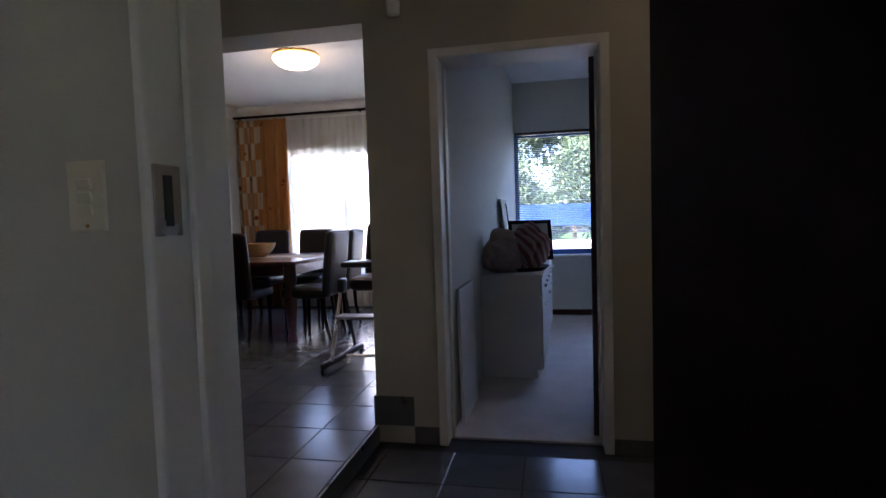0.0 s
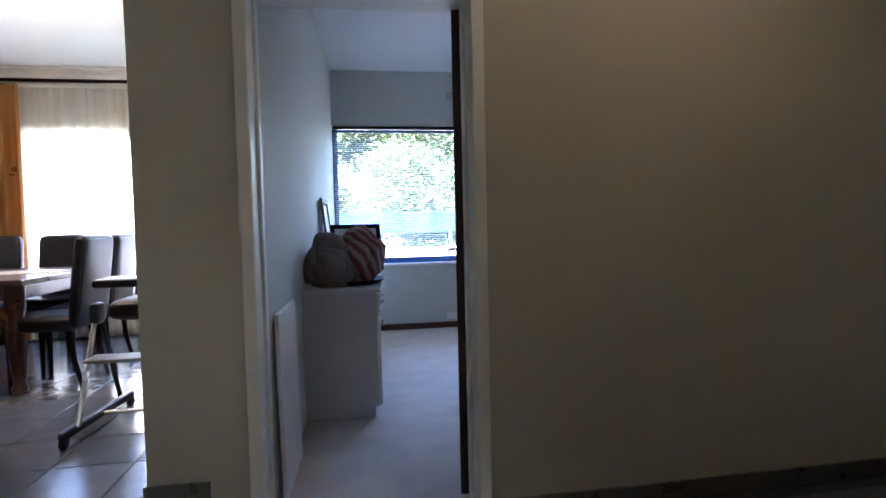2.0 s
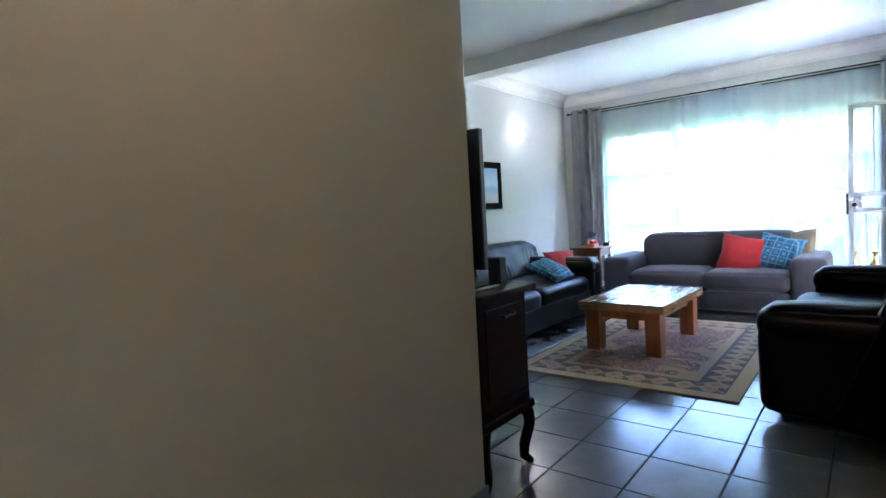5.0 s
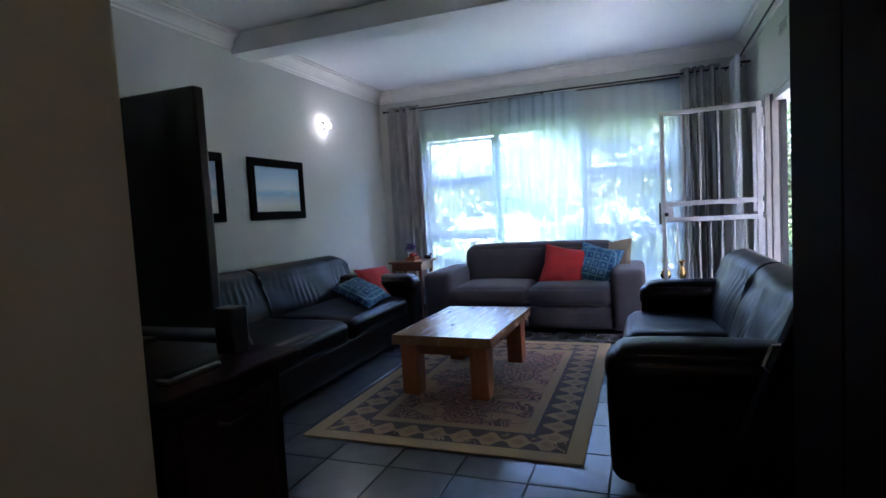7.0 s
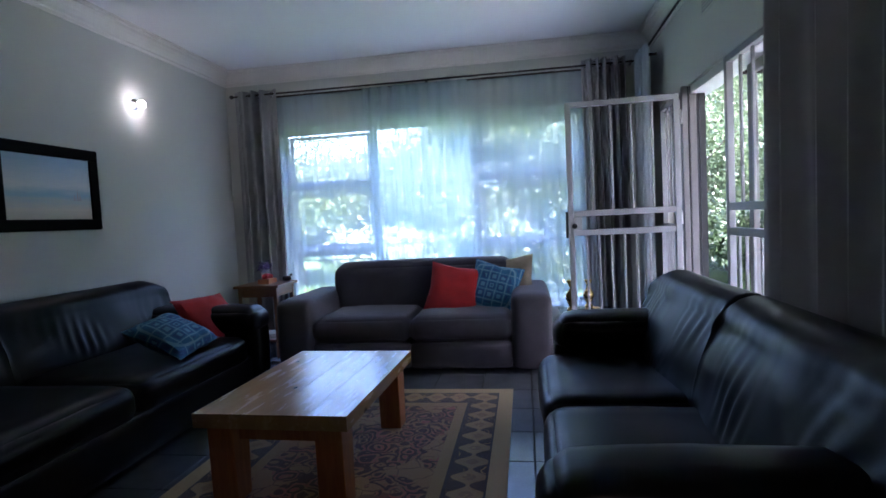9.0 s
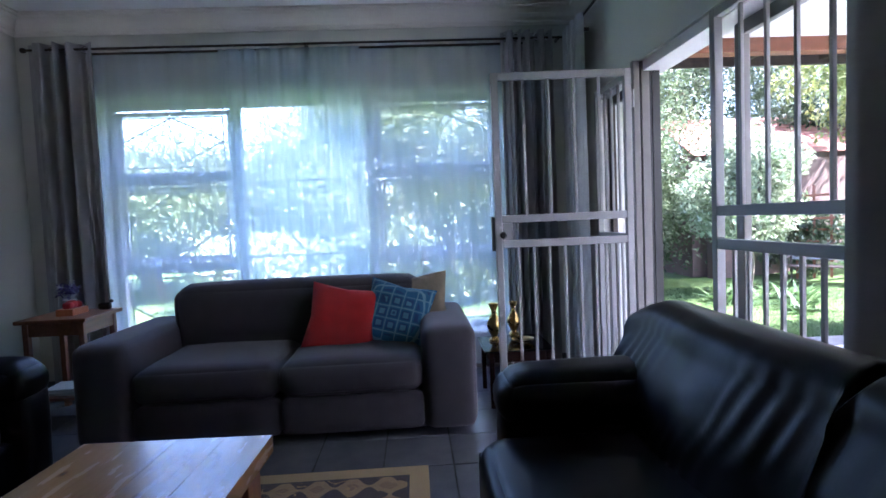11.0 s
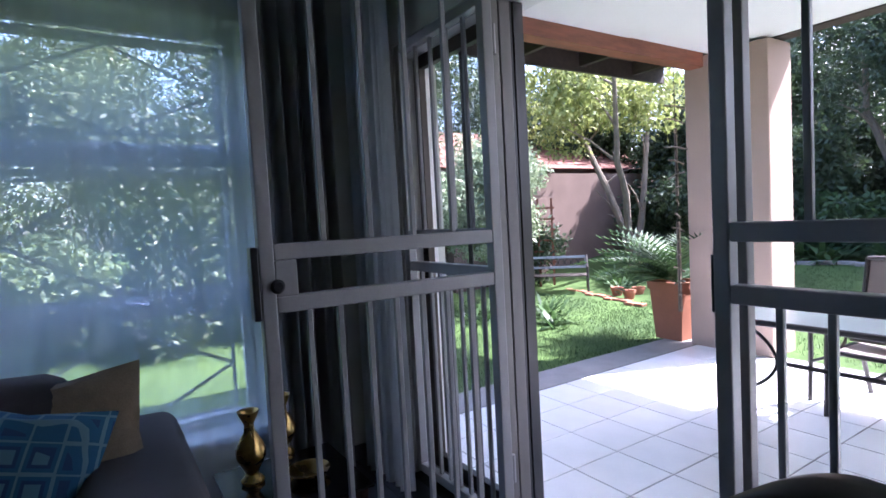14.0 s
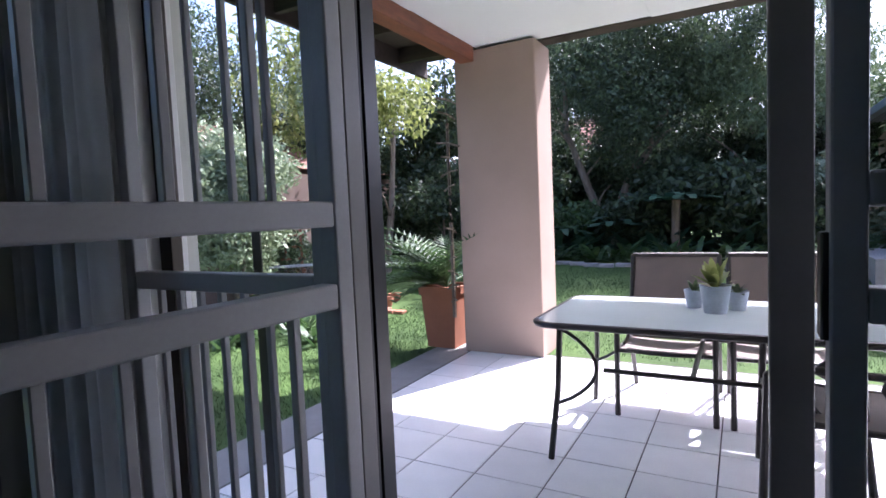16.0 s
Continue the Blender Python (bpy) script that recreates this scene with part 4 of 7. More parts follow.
def strap_clump(name, at, n, length, mat_, label, seed, width=0.03, rise=0.9, category="plant"):
    """Arching strap leaves out of one base."""
    rnd = random.Random(seed)
    t = thing(name, label, category, "", at)
    bm = bmesh.new()
    for _ in range(n):
        a = rnd.uniform(0, 6.283)
        L, e = length * rnd.uniform(0.6, 1.15), rnd.uniform(0.35, 1.3) * rise
        bx, by = rnd.gauss(0, 0.06 + length * 0.12), rnd.gauss(0, 0.06 + length * 0.12)
        prev = None
        for k in range(6):
            s = k / 5
            rr = L * s * math.cos(e * (1 - 0.4 * s))
            z = L * (s * math.sin(e) - 0.55 * s * s * (0.4 + 0.5 * (1.3 - e)))
            w = width * (0.35 + math.sin(math.pi * min(0.98, s * 0.8 + 0.18))) * 0.6 if k < 5 else 0.002
            c = Vector((bx + rr * math.cos(a), by + rr * math.sin(a), max(0.01, z)))
            q = Vector((-math.sin(a), math.cos(a), 0)) * w
            cur = (bm.verts.new(c - q), bm.verts.new(c + q))
            if prev:
                bm.faces.new((prev[0], prev[1], cur[1], cur[0]))
            prev = cur
    part("leaves", bm, mat_, t)
    return t


garden()


def cycad(at):
    t = thing("potted_cycad", "feathery green cycad in a tall terracotta planter beside the pillar", "potted plant", "", at)
    own = bmesh.new()
    ring = []
    for z, w in ((0, 0.15), (0.52, 0.185), (0.52, 0.20), (0.60, 0.205), (0.60, 0.175), (0.52, 0.17)):
        ring.append([own.verts.new((sx * w, sy * w, z)) for sx, sy in ((-1, -1), (1, -1), (1, 1), (-1, 1))])
    for a, b in zip(ring, ring[1:]):
        for k in range(4):
            own.faces.new((a[k], a[(k + 1) % 4], b[(k + 1) % 4], b[k]))
    own.faces.new(ring[0][::-1])
    own.faces.new(ring[-1])
    part("planter", own, TERRA, t, "terracotta planter")
    part("soil", box(-0.169, 0.169, -0.169, 0.169, 0.50, 0.55), SOIL, t)
    rnd = random.Random(8)
    for f in range(48):
        a, e = rnd.uniform(0, 6.283), rnd.uniform(0.35, 1.42)
        L = rnd.uniform(0.75, 1.05)
        if math.cos(a) < -0.3 and e < 1.3:
            a += math.pi
        fb = bmesh.new()
        spine = []
        for k in range(15):
            s = k / 14
            r = L * s * math.cos(e * (1 - 0.35 * s))
            z = 0.58 + L * (s * math.sin(e) - 0.38 * s * s)
            spine.append(Vector((r * math.cos(a), r * math.sin(a), z)))
        tube(spine, 0.007, fb, 5, 0.3)
        side = Vector((-math.sin(a), math.cos(a), 0))
        for k in range(2, 15):
            s = k / 14
            w = 0.17 * math.sin(math.pi * (0.15 + 0.8 * s))
            d = (spine[k] - spine[k - 1]).normalized()
            for sg in (-1, 1):
                tip = spine[k] + side * sg * w + d * 0.06 + Vector((0, 0, 0.03))
                q = d * 0.017
                fb.faces.new((fb.verts.new(spine[k] - q), fb.verts.new(spine[k] + q), fb.verts.new(tip)))
        part("frond", fb, LEAF_STRAP, t)
    return t


cycad((8.97, -2.71, -0.12))


def beds():
    n = 0
    rnd = random.Random(5)
    for x, y, L, w, m_ in ([(11.0 + rnd.uniform(-0.5, 0.7), -2.3 + rnd.uniform(-0.8, 0.4), 0.42, 0.03, LEAF_STRAP) for _ in range(7)]
                           + [(11.6 + rnd.uniform(-0.7, 0.9), -5.2 + rnd.uniform(-0.5, 0.4), 0.40, 0.025, LEAF_STRAP) for _ in range(6)]
                           + [(4.8 + 0.42 * k, -7.7 + rnd.uniform(-0.2, 0.25), 0.55, 0.055, LEAF_STRAP) for k in range(15)]
                           + [(5.0 + 0.5 * k, -8.4 + rnd.uniform(-0.2, 0.2), 0.8, 0.07, LEAF_FERN) for k in range(12)]):
        n += 1
        strap_clump("plant", (x, y, ground_at(x, y) - 0.01), 34, L, m_, "clump of arching green leaves in a garden bed", 100 + n, w)
    for k, (x, y) in enumerate(((8.5, -8.6), (7.4, -8.3), (9.5, -8.4))):
        h = (0.85, 1.25, 0.7)[k]
        strap_clump("fern", (x, y, h), 30, (1.1, 0.95, 1.2)[k], LEAF_FERN, "spreading dark tree fern over the bed", 300 + k, 0.10, 0.45)
        t = thing("tree_fern", "short dark stem of a tree fern in the bed", "tree fern", "", (x, y, 0.1))
        part("trunk", tube([(0, 0, 0), (0.02, 0, h * 0.45), (0, 0.02, h - 0.08)], 0.07), BARK, t)
    g = tagged(part("grass_blades", grass_mesh(), LEAF_STRAP), "short mown grass blades of the lawn", "grass", "", "stuff")
    bm = bmesh.new()
    for k in range(26):
        x, y = 4.6 + k * 0.26, -7.25 + 0.10 * math.sin(k)
        box(x, x + 0.24, y, y + 0.10, ground_at(x, y) - 0.02, ground_at(x, y) + 0.05, 0.01, bm)
    structure("bed_edging", bm, PAVING, "pale stone edging of the far bed", "edging")
    bm = bmesh.new()
    for k in range(12):
        x, y = 10.4 + k * 0.17, -4.15 - 0.05 * k + 0.05 * math.sin(2 * k)
        box(x, x + 0.15, y, y + 0.12, -0.19, -0.10, 0.012, bm)
    structure("bed_edging", bm, TERRA, "low brick edging of the bench bed", "edging")
    bm = box(10.6, 13.9, -6.9, -4.2, -0.19, -0.145, 0.01)
    structure("bed", bm, SOIL, "bare brown soil under the bench", "soil")


def grass_mesh():
    rs = np.random.RandomState(9)
    n = 60000
    x, y = rs.uniform(9.05, 13.0, n), rs.uniform(-6.5, 4.5, n)
    x2, y2 = rs.uniform(4.0, 10.5, n // 2), rs.uniform(-7.2, -2.95, n // 2)
    x, y = np.concatenate([x, x2]), np.concatenate([y, y2])
    ok = ~((x > 10.6) & (y < -4.1) & (y > -6.9))
    x, y = x[ok], y[ok]
    s = np.clip((-y - 3.2) / 7.0, 0, 1)
    z = -0.18 + 0.62 * s * s * (3 - 2 * s)
    m = len(x)
    a = rs.uniform(0, 6.283, m)
    h = rs.uniform(0.02, 0.05, m)
    lean = rs.normal(0, 0.015, (m, 2))
    w = 0.004
    v = np.zeros((m, 4, 3))
    v[:, 0] = np.stack([x - w * np.cos(a), y - w * np.sin(a), z], 1)
    v[:, 1] = np.stack([x + w * np.cos(a), y + w * np.sin(a), z], 1)
    v[:, 2] = np.stack([x + lean[:, 0] + 0.001, y + lean[:, 1], z + h], 1)
    v[:, 3] = np.stack([x + lean[:, 0] - 0.001, y + lean[:, 1], z + h], 1)
    me = leaf_mesh("grass_blades", v.reshape(-1, 3), LEAF_STRAP)
    bm = bmesh.new()
    bm.from_mesh(me)
    return bm


def far_hedge():
    for k in range(6):
        x = 4.9 + 1.35 * k
        tree("shrub", (x, -11.0, 0.3), [], lumps(0, 0, 1.5, 0.9, 0.5, 1.1, 18, 0.5, 400 + k), 13000, 0.13, LEAF_DARK, "dense dark evergreen shrub before the boundary", 420 + k, 0.3, 0.45, "shrub")


far_hedge()
beds()


def boundary():
    bm = box(14.0, 14.22, -14, -3.3, -0.4, 2.1)
    structure("wall_boundary", bm, BRICKWALL, "pinkish plastered garden wall", "wall")
    t = tagged(thing("outbuilding", "low outbuilding with a brown tiled roof behind the garden wall", "building", "", (14.3, -6.5, 0)))
    part("wall", box(0.1, 3.0, -3.0, 3.4, -0.3, 2.3), BRICKWALL, t)
    rows = bmesh.new()
    for k in range(9):
        x0 = -0.25 + k * 0.2
        for j in range(24):
            y = -3.2 + j * 0.28
            moved_tile = moved(box(0, 0.24, 0.004, 0.276, 0, 0.025, 0.006, segments=1), pose(x0, y, 2.2 + k * 0.11, 0, -26))
            merge(rows, moved_tile)
    part("roof", rows, ROOFTILE, t, "brown clay roof tiles")
    h = thing("neighbour_house", "neighbouring house with a red tiled roof among the trees", "house", "", (12.0, -21.0, 0.2))
    part("wall", box(-4, 4, -3, 3, 0, 3.0), BRICKWALL, h)
    rows = bmesh.new()
    for k in range(14):
        for j in range(30):
            merge(rows, moved(box(0.004, 0.286, 0, 0.32, 0, 0.03), pose(-4.3 + j * 0.288, 3.4 - k * 0.26 - 0.30, 2.9 + k * 0.15, -28)))
    part("roof", rows, ROOFTILE, h, "red clay roof tiles")
    w = thing("house_wing", "brown plastered house wing with a grey roof and barred windows", "house", "", (4.0, -7.2, 0.3))
    part("wall", box(-5, 0, -4.6, 1.0, -0.5, 2.10), STUCCO, w)
    part("plinth", box(-5, 0.03, -4.63, 1.0, -0.5, 0.18), BRICKWALL, w)
    part("roof", moved(box(-3.2, 0.62, -5.2, 1.5, 0, 0.10), pose(0, 0, 2.27, 0, 14)), ROOFGREY, w, "grey sheet roof")
    part("gutter", box(0.56, 0.68, -5.2, 1.5, 2.09, 2.21, 0.01), ZINC, w, "pale green-grey gutter")
    for y in (-3.0, -1.2):
        win = part("window", box(0.0, 0.035, y - 0.55, y + 0.55, 0.75, 1.75, 0.004), BRONZE, w)
        part("pane", box(0.036, 0.04, y - 0.5, y - 0.02, 0.8, 1.7), SCREEN, win)
        part("pane", box(0.036, 0.04, y + 0.02, y + 0.5, 0.8, 1.7), SCREEN, win)
        part("sill", box(0.0, 0.10, y - 0.6, y + 0.6, 0.69, 0.75, 0.006), BRICKWALL, win)
    structure("path", box(4.5, 5.0, -11.8, -6.2, 0.0, 0.42, 0.01), PAVING, "narrow paved path beside the house wing", "path")
    f = thing("fence", "grey weathered slatted fence at the garden's end", "fence", "", (3.8, -12.6, 0.35))
    one = mesh_of("slat", box(-0.045, 0.045, -0.01, 0.01, 0, 1.45, 0.003, segments=1), PAVING)
    for k in range(36):
        o = new("slat", one)
        o.parent = f
        o.location = (k * 0.11, 0, 0)
    for z in (0.3, 1.1):
        part("rail", box(-0.05, 3.95, 0.01, 0.05, z, z + 0.06), PAVING, f)


boundary()


def bench():
    t = thing("garden_bench", "dark slatted garden bench with an ornate iron back", "bench", "", (12.36, -4.29, -0.15), 44)
    t.scale.z = 0.82
    for k in range(5):
        part("seat_slat", box(-0.56, 0.56, -0.20 + k * 0.085, -0.13 + k * 0.085, 0.38, 0.40, 0.004), BEAMDARK, t)
    for z in (0.50, 0.72):
        part("back_rail", moved(box(-0.56, 0.56, -0.012, 0.012, z, z + 0.05, 0.004), pose(0, -0.22, 0, 6)), ZINC, t, "pale weathered rail")
    for x in (-0.56, 0.52):
        part("back_stile", moved(box(x, x + 0.04, -0.011, 0.011, 0.551, 0.719, 0.004), pose(0, -0.22, 0, 6)), ZINC, t, "pale weathered stile")
    for k in range(9):
        x = -0.46 + k * 0.115
        ring = [(x + 0.05 * math.cos(a), -0.235 - 0.012, 0.635 + 0.075 * math.sin(a)) for a in [j * math.pi / 6 for j in range(13)]]
        part("scroll", tube(ring, 0.008, sides=6), PATIOMETAL, t)
    for sx in (-0.55, 0.55):
        part("end_frame", tube([(sx, 0.20, 0), (sx, 0.18, 0.36), (sx, 0.17, 0.56), (sx, -0.10, 0.60), (sx, -0.23, 0.78)], 0.018), PATIOMETAL, t)
        part("end_frame", tube([(sx, -0.24, 0), (sx, -0.20, 0.37), (sx, -0.25, 0.78)], 0.018), PATIOMETAL, t)
    for x, y in ((11.0, -4.75), (11.25, -4.55), (10.9, -4.4)):
        p = thing("flower_pot", "small weathered clay flower pot on the ground", "flower pot", "garden pots", (x, y, -0.15))
        part("pot", lathe([(0.06, 0), (0.09, 0.13), (0.10, 0.13), (0.10, 0.17), (0.08, 0.165), (0.075, 0.12)], 16), TERRA, p, "", True)
    l_ = thing("trellis", "weathered wooden trellis against the garden wall", "trellis", "", (13.0, -4.55, -0.17), -130)
    for k in range(6):
        part("slat", box(-0.3, 0.3, -0.015, 0.0, 0.5 + k * 0.2, 0.54 + k * 0.2), BEAMRED, l_)
    for x in (-0.25, 0.0, 0.25):
        part("post", box(x - 0.02, x + 0.02, 0.0, 0.02, 0, 1.7), BEAMRED, l_)


bench()


def patio_table():
    t = thing("patio_table", "frosted glass patio table on a curved dark steel frame", "patio table", "", (6.60, -1.14, -0.10))
    L, W, z = 0.76, 0.46, 0.70
    pts = []
    for cx, cy, a0 in ((L - 0.12, W - 0.12, 0), (-L + 0.12, W - 0.12, 90), (-L + 0.12, -W + 0.12, 180), (L - 0.12, -W + 0.12, 270)):
        for k in range(7):
            a = radians(a0 + k * 15)
            pts.append((cx + 0.12 * math.cos(a), cy + 0.12 * math.sin(a)))
    bm = bmesh.new()
    lo, hi = [bm.verts.new((x * 0.985, y * 0.975, z - 0.006)) for x, y in pts], [bm.verts.new((x * 0.985, y * 0.975, z + 0.002)) for x, y in pts]
    bm.faces.new(hi)
    bm.faces.new(lo[::-1])
    for k in range(len(pts)):
        bm.faces.new((lo[k], lo[(k + 1) % len(pts)], hi[(k + 1) % len(pts)], hi[k]))
    part("glass_top", bm, FROSTED, t, "frosted rippled glass top")
    part("rim", tube([(x, y, z - 0.012) for x, y in pts] + [(*pts[0], z - 0.012)], 0.017, sides=8), PATIOMETAL, t, "", True)
    for sx in (-1, 1):
        for sy in (-1, 1):
            part("leg", tube([(sx * (L - 0.14), sy * (W - 0.06), z - 0.02), (sx * (L - 0.13), sy * (W - 0.03), 0.35), (sx * (L - 0.10), sy * (W + 0.02), 0)], 0.016), PATIOMETAL, t)
            arc = [(sx * (L - 0.13 - 0.20 * math.sin(math.pi * k / 12) ** 0.8 * (1.0)), sy * (W - 0.03), 0.28 + 0.40 * k / 12) for k in range(13)]
            part("brace", tube(arc, 0.010), PATIOMETAL, t)
    for sy in (-1, 1):
        part("stretcher", tube([(-L + 0.36, sy * (W - 0.05), 0.47), (L - 0.36, sy * (W - 0.05), 0.47)], 0.013), PATIOMETAL, t)
    part("stretcher", tube([(0, -W + 0.05, 0.47), (0, W - 0.05, 0.47)], 0.013), PATIOMETAL, t)


patio_table()


def patio_chair():
    t = thing("patio_chair", "taupe mesh sling patio chair with a dark steel frame", "patio chair", "patio chairs", (6.80, -1.72, -0.10), 0)
    # faces +y
    for sx in (-0.27, 0.27):
        part("side_frame", tube([(sx, 0.33, 0), (sx, 0.31, 0.58), (sx, 0.27, 0.615), (sx, -0.14, 0.60), (sx, -0.24, 0.56)], 0.017), PATIOMETAL, t)
        part("back_leg", tube([(sx, -0.34, 0), (sx, -0.16, 0.40), (sx, -0.25, 0.70), (sx, -0.31, 0.93)], 0.016), PATIOMETAL, t)
        part("seat_rail", tube([(sx, 0.31, 0.40), (sx, -0.16, 0.38)], 0.014), PATIOMETAL, t)
    part("crossbar", tube([(-0.27, 0.31, 0.40), (0.27, 0.31, 0.40)], 0.014), PATIOMETAL, t)
    part("crossbar", tube([(-0.27, -0.31, 0.93), (0.27, -0.31, 0.93)], 0.016), PATIOMETAL, t)
    part("crossbar", tube([(-0.27, -0.25, 0.10), (0.27, -0.25, 0.10)], 0.010), PATIOMETAL, t)

    def sling(prof):
        bm = bmesh.new()
        rows = []
        for off in (0.0, -0.006):
            rows.append([[bm.verts.new((u, y + (0.02 * (1 - (u / 0.26) ** 2) * -1 if z > 0.45 else 0), z + off - (0.015 * (1 - (u / 0.26) ** 2) if z < 0.45 else 0))) for u in [-0.26 + 0.065 * i for i in range(9)]] for y, z in prof])
        for q, s in enumerate(rows):
            for a, b in zip(s, s[1:]):
                for i in range(8):
                    f = (a[i], a[i + 1], b[i + 1], b[i])
                    bm.faces.new(f if q else f[::-1])
        return bm

    part("seat", sling([(0.32, 0.405), (0.2, 0.40), (0.05, 0.393), (-0.08, 0.387), (-0.15, 0.388)]), SLING, t, "", True)
    part("backrest", sling([(-0.16, 0.46), (-0.20, 0.58), (-0.25, 0.72), (-0.29, 0.85), (-0.315, 0.94), (-0.33, 0.945), (-0.34, 0.92)]), SLING, t, "", True)
    return t


pc = patio_chair()
copy_thing(pc, pose(6.19, -1.74, -0.10, 0, 0, 3))
copy_thing(pc, pose(6.0, -0.81, -0.10, 0, 0, -90))


def buckets():
    k = 0
    for x, y, h, r, seed in ((6.52, -1.17, 0.145, 0.075, 1), (6.63, -1.30, 0.10, 0.05, 2), (6.42, -1.28, 0.10, 0.055, 3)):
        t = thing("zinc_pot", "galvanised zinc bucket with a small green plant on the patio table", "potted plant", "zinc pots", (x, y, 0.603))
        part("bucket", lathe([(r * 0.72, 0), (r * 0.74, 0.004), (r * 0.80, h * 0.3), (r * 0.815, h * 0.31), (r * 0.83, h * 0.33), (r, h - 0.004), (r * 1.05, h), (r, h), (r * 0.93, h - 0.02)], 26), ZINC, t, "galvanised bucket", True)
        rnd = random.Random(seed)
        bm = bmesh.new()
        for _ in range(22 if seed == 1 else 16):
            a, e, L = rnd.uniform(0, 6.283), rnd.uniform(0.4, 1.4), (0.24 if seed == 1 else 0.11) * rnd.uniform(0.6, 1.1)
            prev = None
            for q in range(6):
                s = q / 5
                c = Vector((L * s * math.cos(e) * math.cos(a), L * s * math.cos(e) * math.sin(a), h - 0.02 + L * (s * math.sin(e) - 0.3 * s * s)))
                w = (0.022 if seed == 1 else 0.012) * math.sin(math.pi * (0.08 + 0.9 * s))
                n = Vector((-math.sin(a), math.cos(a), 0)) * w
                cur = (bm.verts.new(c - n), bm.verts.new(c + n))
                if prev:
                    bm.faces.new((prev[0], prev[1], cur[1], cur[0]))
                prev = cur
        part("leaves", bm, LEAF_YEL if seed == 1 else LEAF_MID, t)


buckets()


def wind_chime():
    t = thing("wind_chime", "string of driftwood sticks hanging beside the pillar", "wind chime", "", (8.72, -2.40, 0))
    part("cord", tube([(0, 0, 2.62), (0.0, 0, 1.2), (0, 0, 0.25)], 0.004, sides=5), BEAMDARK, t)
    rnd = random.Random(3)
    for k in range(15):
        z = 2.2 - k * 0.13
        a, L = rnd.uniform(0, 3.14), rnd.uniform(0.05, 0.13)
        part("stick", tube([(-L * math.cos(a), -L * math.sin(a), z - 0.03), (0, 0, z + 0.01), (L * math.cos(a), L * math.sin(a), z + 0.02)], 0.009, sides=6), BARK, t)
    part("pole", tube([(0.01, -0.02, 1.1), (0.012, -0.02, 0.22)], 0.02, sides=8), BARK, t)
    part("pole", tube([(0.01, -0.02, 2.0), (0.012, -0.02, 1.35)], 0.016, sides=8), BARK, t)


wind_chime()


def north_bank():
    """A planted slope and blue pool cover seen through the study's blind, and a pale yard outside the dining window."""
    bm = bmesh.new()
    for x0, x1, y0, y1, z0, z1 in ((-3.0, 9.0, 10.5, 13.5, -0.3, 0.55),):
        box(x0, x1, y0, y1, z0, z1, 0.05, bm)
    structure("terrace", bm, PAVING, "pale stone terrace outside the study", "terrace")
    p = thing("tarpaulin", "bright blue tarpaulin strung along the terrace beyond the study", "tarpaulin", "", (0, 0, 0))
    part("sheet", moved(cloth(8.5, 0.50, 9, 0.03, 90, 3, 0.2, 31, 0.006), pose(-2.0, 13.6, 0.98)), material("blue_tarpaulin", (0.006, 0.032, 0.13), 0.5, vary=0.2, scale=3, fine=40, bump=0.1), p)
    for k in range(5):
        part("post", tube([(-2.0 + k * 2.1, 13.66, 0.5), (-2.0 + k * 2.1, 13.66, 1.5)], 0.03), GREYMETAL, p)
    part("kerb", box(-2.2, 6.9, 13.4, 13.9, 0.5, 0.62, 0.03), TRIM, p)
    tree("hedge", (2.0, 17.0, 0.0), [], lumps(0, 0, 1.9, 4.5, 1.0, 1.5, 40, 0.8, 71), 36000, 0.16, LEAF_MID, "sunlit tall leafy hedge on the slope", 71, 0.2, 0.4, "hedge")
    tree("tree", (1.0, 19.5, 0.0), [[(0, 0, 0), (0, 0, 3)]], lumps(0, 0, 4.4, 5.0, 1.5, 1.4, 34, 1.0, 72), 26000, 0.2, LEAF_MID, "row of green trees above the hedge", 72, 0.2)
    w = tagged(part("yard_wall", box(-8, -1.6, 10.4, 10.6, -0.3, 2.4), TRIM), "sunlit white yard wall outside the dining room", "wall", "", "structure")


north_bank()

# ---- lounge ----


